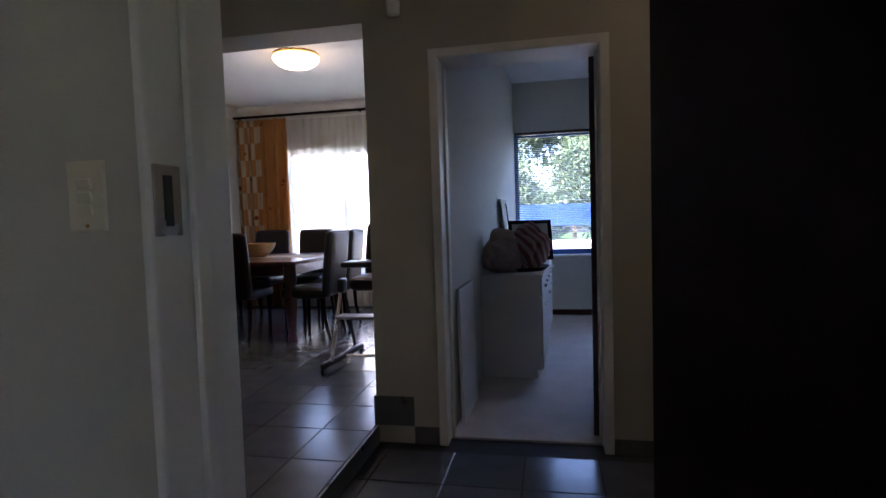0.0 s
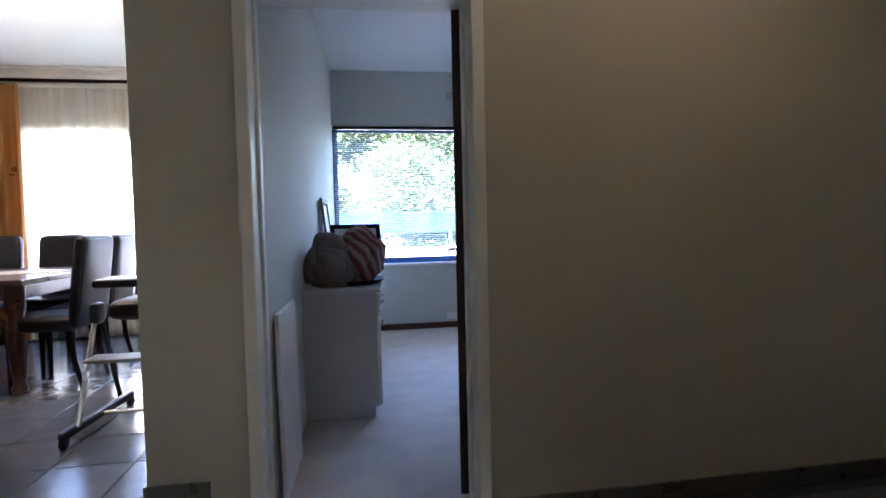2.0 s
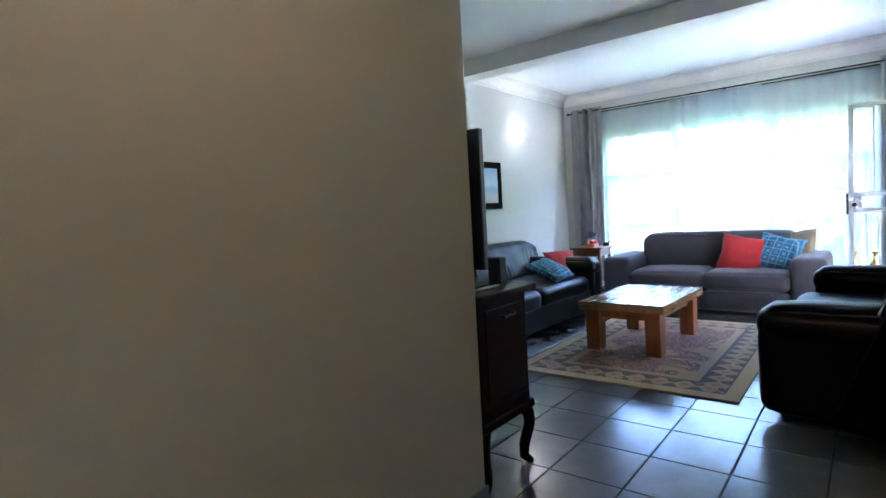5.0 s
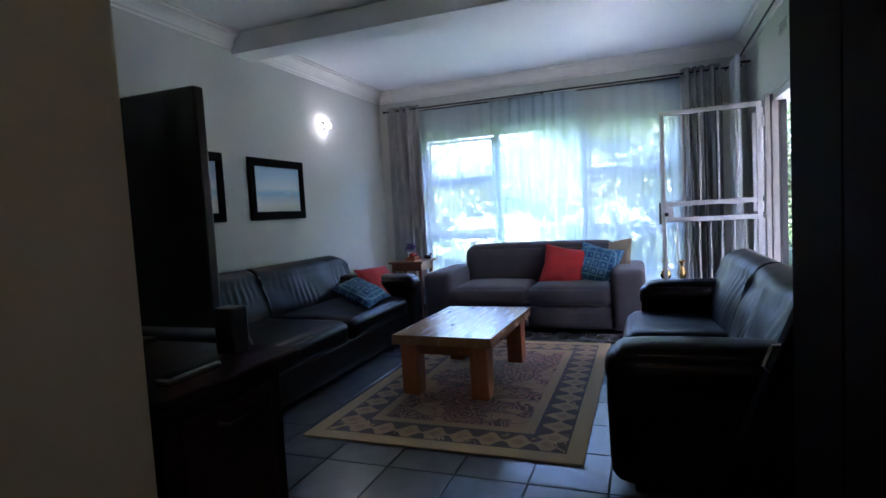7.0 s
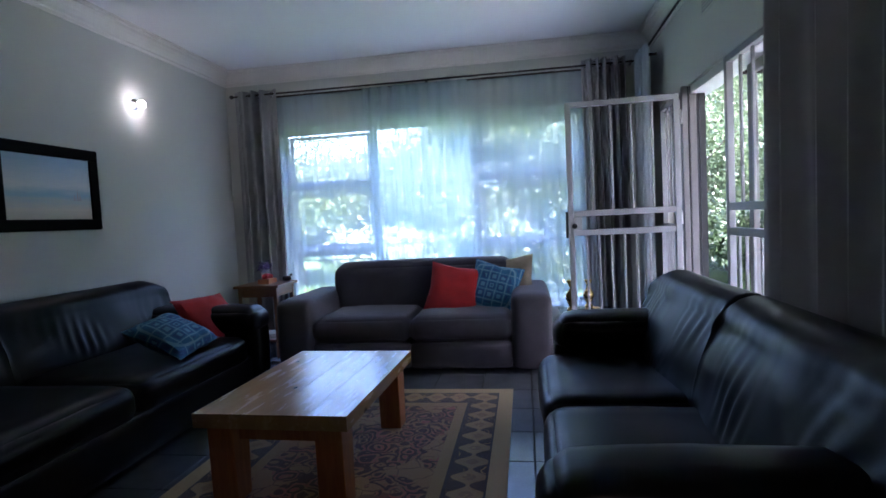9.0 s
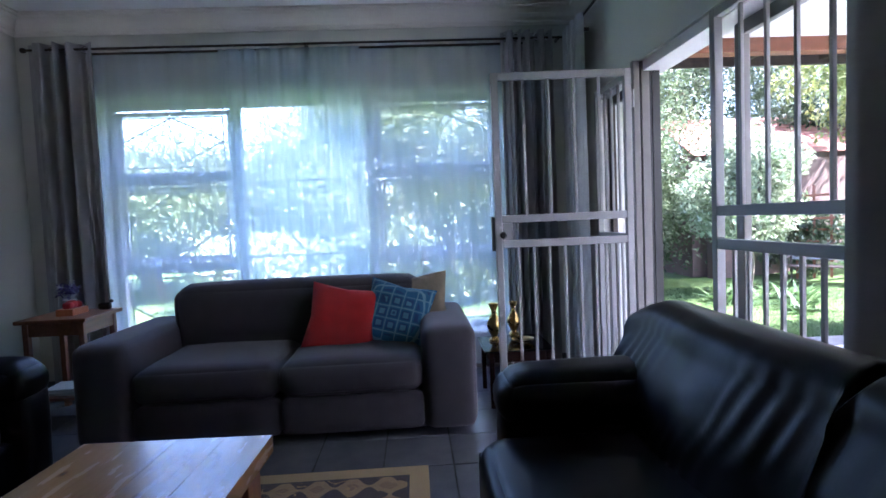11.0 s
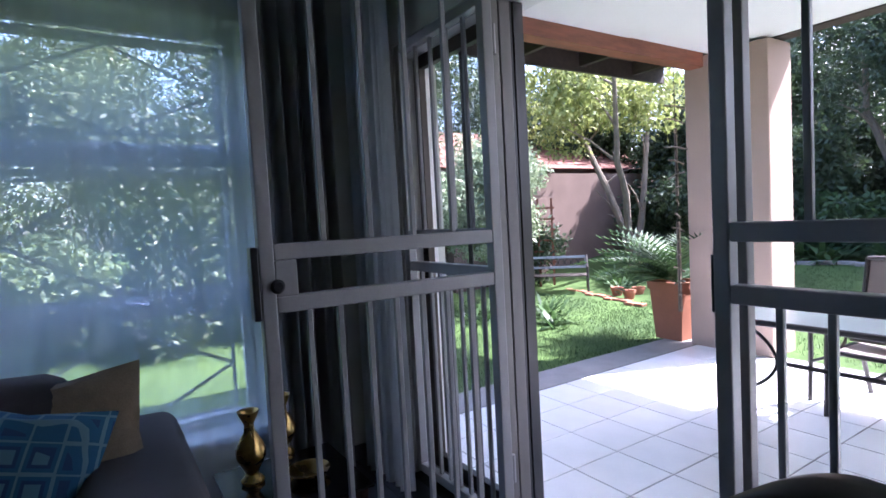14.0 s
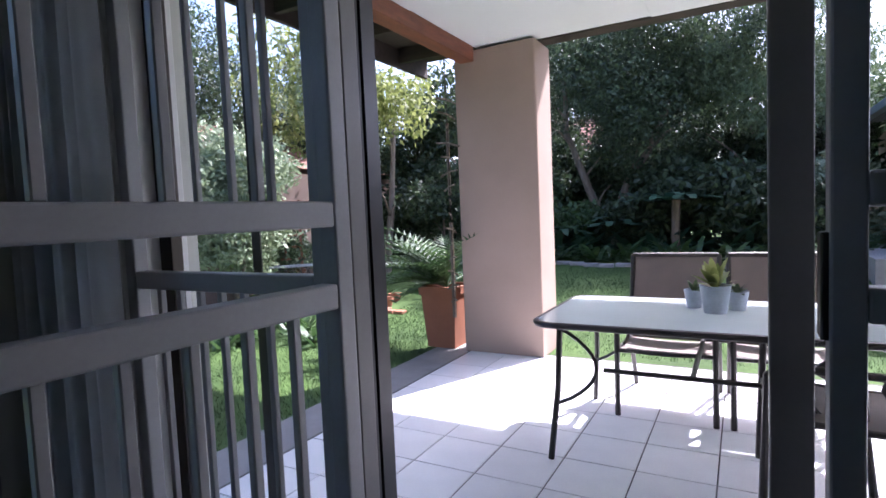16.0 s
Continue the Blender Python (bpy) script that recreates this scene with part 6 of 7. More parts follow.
def curtains():
    def drape(name, label, x, y, w, z0, z1, turn, folds, depth, mat_, seed, rows=14, thick=0.004):
        t = thing(name, label, "curtain", "grey curtains", (x, y, z0), turn)
        part("cloth", cloth(w, z1 - z0, folds, depth, 150, rows, 0.35, seed, thick), mat_, t, "", True)
        for i in range(int(folds)):
            ring = [(0.025 * math.cos(a) + w * (i + 0.5) / folds, 0.0, z1 - z0 - 0.045 + 0.025 * math.sin(a)) for a in [k * math.pi / 6 for k in range(13)]]
            part("eyelet", tube(ring, 0.006, sides=6), CHROME, t)
        return t

    drape("curtain", "grey eyelet curtain gathered beside the wide window", FW - 0.10, 4.74, 0.47, 0.03, 2.60, 90, 4, 0.045, CURTAIN, 1)
    drape("curtain", "grey eyelet curtain gathered in the corner behind the gate", FW - 0.10, 1.32, 0.40, 0.03, 2.61, 90, 5, 0.05, CURTAIN, 2)
    drape("curtain", "grey eyelet curtain drawn over part of the sliding door", 3.95, RW + 0.17, 1.45, 0.03, 2.68, 0, 8, 0.05, CURTAIN, 3)
    drape("curtain", "pale grey curtain hanging beside the fixed grille", 7.66, RW + 0.15, 0.38, 0.03, 2.58, 0, 5, 0.035, PALECURTAIN, 5)
    s = thing("sheer_curtain", "pale blue-white sheer net curtain across the wide window", "sheer curtain", "", (FW - 0.045, NY0 - 0.02, 0.04), 90)
    bm = cloth(NY1 - NY0 + 0.04, 2.50, 17, 0.007, 420, 4, 0.2, 9)
    part("net", bm, SHEER, s, "", True)
    s2 = thing("sheer_curtain", "second fold of sheer net gathered at the window's middle", "sheer curtain", "", (FW - 0.075, 2.80, 0.04), 90)
    part("net", cloth(1.05, 2.50, 8, 0.011, 200, 4, 0.2, 12), SHEER, s2, "", True)
    for z, x, y0, y1 in ((2.558, FW - 0.10, 1.15, 5.24), (2.535, FW - 0.055, 1.5, 5.0)):
        r = thing("curtain_rod", "thin metal curtain rod over the wide window", "curtain rod", "curtain rods")
        part("rod", tube([(x, y0, z), (x, y1, z)], 0.009), BRONZE, r)
        for y in (y0, y1):
            part("finial", moved(soft_box(0.04, 0.04, 0.04, 0.019, 0, 5), pose(x, y, z - 0.02)), BRONZE, r, "", True)
        for y in (y0 + 0.12, 3.2, y1 - 0.12):
            part("bracket", box(x, FW, y - 0.008, y + 0.008, z - 0.012, z + 0.012, 0.002), BRONZE, r)
    r = thing("curtain_rod", "thin metal curtain rod over the sliding door", "curtain rod", "curtain rods")
    part("rod", tube([(4.1, RW + 0.13, 2.64), (8.06, RW + 0.13, 2.56)], 0.009), BRONZE, r)
    for x in (4.2, 6.2, 7.95):
        z = 2.64 - 0.08 * (x - 4.1) / 3.96
        part("bracket", box(x - 0.008, x + 0.008, RW, RW + 0.13, z - 0.012, z + 0.012, 0.002), BRONZE, r)


curtains()


def picture(name, x0, x1, z0, z1, label, seed, sailing=False):
    t = thing(name, label, "picture", "seascapes")
    f = 0.075
    for q in ((x0, x1, z0, z0 + f), (x0, x1, z1 - f, z1)):
        part("frame", box(q[0], q[1], LW - 0.032, LW - 0.002, q[2], q[3], 0.006), CASEBLACK, t, "black wooden frame")
    for q in ((x0, x0 + f), (x1 - f, x1)):
        part("frame", box(q[0], q[1], LW - 0.032, LW - 0.002, z0 + f, z1 - f, 0.006), CASEBLACK, t, "black wooden frame")
    m = bpy.data.materials.new("seascape")
    m.use_nodes = True
    n, l = m.node_tree.nodes, m.node_tree.links
    b = n["Principled BSDF"]
    b.inputs["Roughness"].default_value = 0.25
    co, sep, ns, ad, rp = n.new("ShaderNodeTexCoord"), n.new("ShaderNodeSeparateXYZ"), n.new("ShaderNodeTexNoise"), n.new("ShaderNodeMath"), n.new("ShaderNodeValToRGB")
    mp = n.new("ShaderNodeMapping")
    mp.inputs["Scale"].default_value = (1.5, 1, 7)
    mp.inputs["Location"].default_value = (seed, 0, 0)
    l.new(co.outputs["Generated"], sep.inputs[0])
    l.new(co.outputs["Generated"], mp.inputs[0])
    l.new(mp.outputs[0], ns.inputs[0])
    ns.inputs["Scale"].default_value = 2
    ad.operation = "MULTIPLY_ADD"
    ad.inputs[1].default_value = 0.16
    l.new(ns.outputs[0], ad.inputs[0])
    l.new(sep.outputs[2], ad.inputs[2])
    e = rp.color_ramp.elements
    e[0].position, e[0].color = 0.05, (0.42, 0.36, 0.25, 1)
    e[1].position, e[1].color = 1.05, (0.30, 0.42, 0.55, 1)
    for p, c in ((0.25, (0.50, 0.44, 0.32, 1)), (0.40, (0.36, 0.42, 0.40, 1)), (0.47, (0.26, 0.40, 0.46, 1)), (0.62, (0.50, 0.54, 0.52, 1))):
        q = e.new(p)
        q.color = c
    l.new(ad.outputs[0], rp.inputs[0])
    l.new(rp.outputs[0], b.inputs["Base Color"])
    part("canvas", box(x0 + f - 0.004, x1 - f + 0.004, LW - 0.02, LW - 0.008, z0 + f - 0.004, z1 - f + 0.004), m, t, "pale blue and sand seascape print")
    if sailing:
        bm = bmesh.new()
        cx, cz = x1 - 0.20, z0 + 0.20
        for dx, h in ((-0.025, 0.05), (0.0, 0.085), (0.02, 0.06)):
            bm.faces.new([bm.verts.new((cx + dx, LW - 0.0215, cz)), bm.verts.new((cx + dx + 0.022, LW - 0.0215, cz)), bm.verts.new((cx + dx + 0.008, LW - 0.0215, cz + h))])
        part("painted_boat", bm, GREYMETAL, t)
    return t


picture("picture", 5.545, 6.345, 1.245, 1.805, "framed pale seascape print in a black frame", 1.0, True)
picture("picture", 4.42, 5.235, 1.245, 1.81, "framed pale beach print in a black frame", 4.0, True)


def sconce():
    t = thing("wall_lamp", "small lit round white globe wall lamp", "wall lamp", "", (6.805, LW, 2.235))
    part("bracket", moved(lathe([(0.045, 0), (0.045, 0.012), (0.02, 0.02), (0.014, 0.05)], 18), pose(0, 0, 0, 90)), CHROME, t, "", True)
    g = part("globe", moved(soft_box(0.062, 0.062, 0.062, 0.030, 0, 8), pose(0.0, -0.070, -0.034)), glow_material("lit_globe", (1.0, 0.90, 0.74), 3.2), t, "lit white glass globe", True)


sconce()


def air_vent(name, at, turn, w=0.22, h=0.10, mat_=WALL_COOL):
    t = thing(name, "small louvred air vent set in the wall", "air vent", "air vents", at, turn)
    part("frame", box(-w / 2, w / 2, -0.006, 0.0, 0, h, 0.002), mat_, t)
    for i in range(4):
        part("slat", moved(box(-w / 2 + 0.012, w / 2 - 0.012, -0.012, -0.006, 0, 0.008), pose(0, 0, 0.015 + i * 0.021)), GREYMETAL, t)


air_vent("air_vent", (6.60, RW + 0.001, 2.45), 180)
air_vent("air_vent", (1.12, 6.949, 2.52), 0, 0.30)


def tv_corner():
    t = thing("tv_cabinet", "dark stained television cabinet on curved cabriole legs", "cabinet", "", (2.53, 3.095, 0))
    part("body", box(0, 0.40, 0.0, 1.25, 0.30, 0.83, 0.006), DARKWOOD, t)
    part("top", box(-0.01, 0.46, -0.03, 1.28, 0.83, 0.86, 0.008), DARKWOOD, t, "glossy moulded top")
    part("moulding", box(-0.01, 0.42, -0.018, 1.268, 0.27, 0.31, 0.01), DARKWOOD, t)
    part("moulding", box(0.03, 0.37, -0.008, -0.001, 0.345, 0.36, 0.003), DARKWOOD, t)
    part("side_panel", box(0.05, 0.35, -0.006, 0.0, 0.39, 0.79, 0.004), DARKWOOD, t)
    part("handle", tube([(0.15, -0.008, 0.75), (0.16, -0.03, 0.745), (0.26, -0.03, 0.745), (0.27, -0.008, 0.75)], 0.006), BRONZE, t, "dark metal handle")
    for i in range(2):
        d = part("door", box(0.40, 0.418, 0.02 + i * 0.61, 0.62 + i * 0.61, 0.33, 0.81, 0.004), DARKWOOD, t)
        part("knob", moved(soft_box(0.025, 0.025, 0.025, 0.012, 0, 4), pose(0.43, 0.57 + i * 0.1, 0.57)), BRASS, d, "", True)
    for x, sx in ((0.36, 1), (0.04, -1)):
        for y, sy in ((0.02, -1), (1.22, 1)):
            part("leg", tube([(x, y, 0.29), (x + 0.03 * sx, y + 0.012 * sy, 0.24), (x + 0.035 * sx, y + 0.014 * sy, 0.19), (x + 0.0 * sx, y, 0.09), (x - 0.002 * sx, y, 0.04), (x + 0.03 * sx, y + 0.01 * sy, 0.012), (x + 0.035 * sx, y + 0.012 * sy, 0.0)], 0.032, sides=10, taper=0.55), DARKWOOD, t, "", True)
    v = thing("television", "large flat black television on the dark cabinet", "television", "", (2.94, 3.78, 0.86))
    part("screen_body", box(-0.018, 0.02, -0.47, 0.62, 0.06, 0.76, 0.006), BLACK, v)
    part("screen", box(0.02, 0.0215, -0.45, 0.60, 0.08, 0.74), SCREEN, v, "dark glossy screen")
    part("neck", box(-0.025, 0.01, 0.0, 0.14, 0.015, 0.10, 0.004), BLACK, v)
    part("stand", box(-0.16, 0.04, -0.18, 0.32, 0.0, 0.016, 0.005), BLACK, v)
    s = thing("speaker", "small black loudspeaker beside the television", "loudspeaker", "", (2.90, 3.21, 0.86))
    part("case", box(-0.03, 0.03, -0.02, 0.05, 0, 0.13, 0.006), BLACK, s)
    part("cone", moved(lathe([(0.022, 0), (0.022, 0.004), (0.01, 0.002)], 18), pose(0.031, 0.015, 0.05, 0, 90)), GREYMETAL, s)
    r = thing("remote_control", "small silver remote control on the cabinet", "remote control", "", (2.68, 3.16, 0.86))
    part("body", box(-0.08, 0.08, -0.022, 0.022, 0, 0.02, 0.006), CHROME, r)


tv_corner()


def passage_things():
    t = thing("hall_cabinet", "tall narrow dark wood hall cabinet with a moulded top", "cabinet", "", (0.595, WB1 + 0.012, 0))
    t.scale.z = 0.962
    part("body", box(0.008, 0.992, 0.0, 0.243, 0.06, 1.05, 0.004), DARKWOOD, t)
    part("top", box(-0.02, 1.02, 0, 0.265, 1.08, 1.105, 0.005, segments=2), DARKWOOD, t, "glossy moulded top")
    part("moulding", box(-0.006, 1.006, 0.0, 0.253, 1.05, 1.08, 0.008), DARKWOOD, t)
    part("plinth", box(0.01, 0.99, 0, 0.245, 0, 0.06, 0.004), DARKWOOD, t)
    for i in range(2):
        d = part("door", box(0.04 + i * 0.465, 0.495 + i * 0.465, 0.243, 0.258, 0.09, 1.0, 0.004), DARKWOOD, t)
        part("knob", moved(soft_box(0.025, 0.025, 0.025, 0.012, 0, 4), pose(0.46 + i * 0.075, 0.265, 0.55)), BRASS, d, "", True)
    # Made-up cupboard for an unidentified dark edge; its black tone holds the shade.
    c = thing("tall_cupboard", "tall near-black cupboard standing in for a deeply shaded edge at the lounge's entrance", "cupboard", "", (3.20, RW, 0))
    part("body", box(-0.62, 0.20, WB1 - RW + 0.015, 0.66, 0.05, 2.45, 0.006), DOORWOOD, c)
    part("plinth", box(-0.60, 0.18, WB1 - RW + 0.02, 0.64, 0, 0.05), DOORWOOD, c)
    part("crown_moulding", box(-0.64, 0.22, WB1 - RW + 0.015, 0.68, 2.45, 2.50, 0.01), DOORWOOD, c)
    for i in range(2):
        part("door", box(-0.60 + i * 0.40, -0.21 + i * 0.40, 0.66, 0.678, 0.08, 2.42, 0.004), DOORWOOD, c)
    p = thing("folded_case", "slim black case with a silver handle leaning behind the sofa", "case", "", (3.64, 1.64, 0), 0)
    p.matrix_basis = pose(3.64, 1.70, 0.10, 21)
    part("shell", box(-0.03, 0.03, -0.26, 0.26, 0, 1.05, 0.014), CASEBLACK, p)
    part("rim", box(-0.034, 0.034, 0.255, 0.268, 0.02, 1.03, 0.004), CASEBLACK, p)
    part("handle", tube([(-0.02, 0.268, 0.50), (-0.02, 0.29, 0.51), (-0.02, 0.29, 0.58), (-0.02, 0.268, 0.59)], 0.007), CHROME, p, "silver metal handle")
    s = thing("alarm_sensor", "small white alarm sensor high on the passage wall", "sensor", "", (-0.62, WA0, 2.28))
    part("case", moved(soft_box(0.07, 0.05, 0.10, 0.02, 0, 5), pose(0, -0.025, 0)), TRIM, s, "", True)
    w = thing("light_switch", "ivory three-way light switch on the wall", "light switch", "", (-0.616, WB0, 1.277))
    part("plate", box(-0.036, 0.036, -0.008, 0, -0.06, 0.06, 0.003), IVORY, w)
    for i in range(3):
        part("rocker", moved(box(-0.014, 0.014, -0.013, -0.008, -0.009, 0.009, 0.002), pose(0, 0, -0.022 + i * 0.022, 8)), IVORY, w)
    part("screw", moved(lathe([(0.004, 0), (0.003, 0.002)], 8), pose(0, -0.008, -0.05, 90)), BRASS, w)


passage_things()


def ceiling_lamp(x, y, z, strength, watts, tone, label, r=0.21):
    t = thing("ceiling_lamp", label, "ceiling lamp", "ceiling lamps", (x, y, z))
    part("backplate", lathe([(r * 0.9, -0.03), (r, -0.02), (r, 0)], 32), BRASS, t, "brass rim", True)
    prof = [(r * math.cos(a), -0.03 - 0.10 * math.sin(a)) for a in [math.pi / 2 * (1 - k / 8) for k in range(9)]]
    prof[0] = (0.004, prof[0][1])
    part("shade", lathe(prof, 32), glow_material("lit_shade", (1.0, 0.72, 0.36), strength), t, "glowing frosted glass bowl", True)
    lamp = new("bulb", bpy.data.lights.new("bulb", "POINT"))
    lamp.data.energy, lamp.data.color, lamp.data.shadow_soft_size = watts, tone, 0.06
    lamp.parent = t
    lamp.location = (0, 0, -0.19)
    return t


ceiling_lamp(-2.10, 4.97, 2.77, 0.8, 0.6, (1.0, 0.82, 0.58), "lit round frosted ceiling lamp with a brass rim")
# Unseen lamp added to brighten the passage; a soft wall highlight suggests it.
ceiling_lamp(1.15, 2.25, CEILING, 0.3, 0.047, (1.0, 0.93, 0.82), "lit frosted ceiling lamp added out of view to brighten the passage")

# ---- dining room ----


def dining_chair():
    t = thing("dining_chair", "high-backed dark brown leather dining chair", "dining chair", "chairs round the dining table", (0, 0, DF), 0)
    # faces +y
    part("seat", moved(soft_box(0.46, 0.46, 0.10, 0.035, 0.008, 7), pose(0, 0, 0.40)), LEATHER2, t, "", True)
    part("backrest", moved(soft_box(0.455, 0.075, 0.62, 0.03, 0.012, 9), pose(0, -0.215, 0.42, 7)), LEATHER2, t, "", True)
    for sx in (-0.19, 0.19):
        part("leg", tube([(sx, 0.19, 0.41), (sx, 0.195, 0.0)], 0.022, sides=8, taper=0.7), DARKWOOD, t)
        part("leg", tube([(sx, -0.19, 0.41), (sx, -0.20, 0.2), (sx, -0.25, 0.0)], 0.022, sides=8, taper=0.7), DARKWOOD, t)
    return t


def dining_set():
    t = thing("dining_table", "square cherry-brown wooden dining table with stout turned legs", "dining table", "", (-2.95, 5.62, DF))
    part("tabletop", box(-0.75, 0.75, -0.68, 0.68, 0.725, 0.765, 0.008), CHERRY, t)
    for s in (-1, 1):
        part("apron", box(-0.64, 0.64, s * 0.58 - 0.012, s * 0.58 + 0.012, 0.62, 0.725, 0.003), CHERRY, t)
        part("apron", box(s * 0.65 - 0.012, s * 0.65 + 0.012, -0.56, 0.56, 0.62, 0.725, 0.003), CHERRY, t)
    prof = [(0.045, 0), (0.05, 0.03), (0.035, 0.06), (0.045, 0.12), (0.058, 0.30), (0.06, 0.45), (0.045, 0.52), (0.06, 0.56), (0.062, 0.725)]
    for sx in (-1, 1):
        for sy in (-1, 1):
            part("leg", lathe(prof, 18, at=(sx * 0.65, sy * 0.58, 0)), CHERRY, t, "", True)
    c = dining_chair()
    c.matrix_basis = pose(-2.87, 5.12, DF, 0, 0, 2)
    copy_thing(c, pose(-3.36, 5.03, DF, 0, 0, -3))
    copy_thing(c, pose(-2.16, 5.23, DF, 0, 0, 90))
    copy_thing(c, pose(-2.16, 5.70, DF, 0, 0, 93))
    copy_thing(c, pose(-2.70, 6.30, DF, 0, 0, 180))
    copy_thing(c, pose(-3.32, 6.30, DF, 0, 0, 178))
    b = thing("wooden_bowl", "wide carved golden-brown wooden bowl on the dining table", "bowl", "", (-3.0, 5.66, DF + 0.766))
    part("bowl", lathe([(0.09, 0), (0.10, 0.01), (0.15, 0.05), (0.19, 0.10), (0.205, 0.15), (0.195, 0.15), (0.16, 0.08), (0.08, 0.03)], 32), wood_material("golden_bowl_wood", (0.30, 0.15, 0.04), (0.50, 0.28, 0.09), 0.3, 0.3, (6, 6, 20)), b, "", True)
    r = thing("table_runner", "pale cloth runner across the dining table", "table runner", "", (-2.95, 5.66, DF + 0.7665))
    part("cloth", box(-0.70, 0.70, -0.18, 0.18, 0, 0.003, 0.001), NETCLOTH, r)


NETCLOTH = material("cream_cloth", (0.60, 0.52, 0.40), 0.9, vary=0.1, scale=10, fine=260, bump=0.2)
dining_set()


def high_chair():
    t = thing("high_chair", "folding high chair with silver tubes and black wheeled feet", "high chair", "", (0.04, -0.12, DF))
    for x in (-1.50, -1.02):
        part("foot_bar", moved(soft_box(0.045, 0.70, 0.05, 0.02, 0, 5), pose(x, 4.36, 0.045, 0, 0, -5)), BLACK, t, "black plastic foot", True)
        for y in (4.04, 4.68):
            w = part("wheel", moved(lathe([(0.028, -0.014), (0.034, -0.008), (0.034, 0.008), (0.028, 0.014)], 16), pose(x + (0.03 if y > 4.3 else -0.03), y, 0.034, 0, 90)), BLACK, t)
        part("leg_tube", tube([(x, 4.12, 0.08), (x, 4.36, 0.60), (x, 4.40, 0.66)], 0.014), CHROME, t, "silver leg tube")
        part("leg_tube", tube([(x, 4.62, 0.08), (x, 4.46, 0.50), (x, 4.42, 0.62)], 0.014), BLACK, t, "black leg tube")
        part("hinge_cover", moved(soft_box(0.05, 0.12, 0.12, 0.03, 0, 5), pose(x, 4.39, 0.56)), BLACK, t, "", True)
    part("footrest", box(-1.42, -1.10, 4.02, 4.16, 0.42, 0.44, 0.006), GREYMETAL, t, "grey footrest")
    part("cross_tube", tube([(-1.50, 4.36, 0.07), (-1.02, 4.36, 0.07)], 0.012), CHROME, t)
    part("seat", moved(soft_box(0.40, 0.34, 0.10, 0.04, 0.01, 7), pose(-1.18, 4.38, 0.60)), LEATHER2, t, "dark padded seat", True)
    part("backrest", moved(soft_box(0.38, 0.09, 0.48, 0.04, 0.01, 7), pose(-1.18, 4.58, 0.64, -14)), LEATHER2, t, "dark padded backrest", True)
    part("tray", moved(soft_box(0.36, 0.26, 0.045, 0.02, 0, 7), pose(-1.18, 4.14, 0.79)), BLACK, t, "dark plastic tray", True)


high_chair()


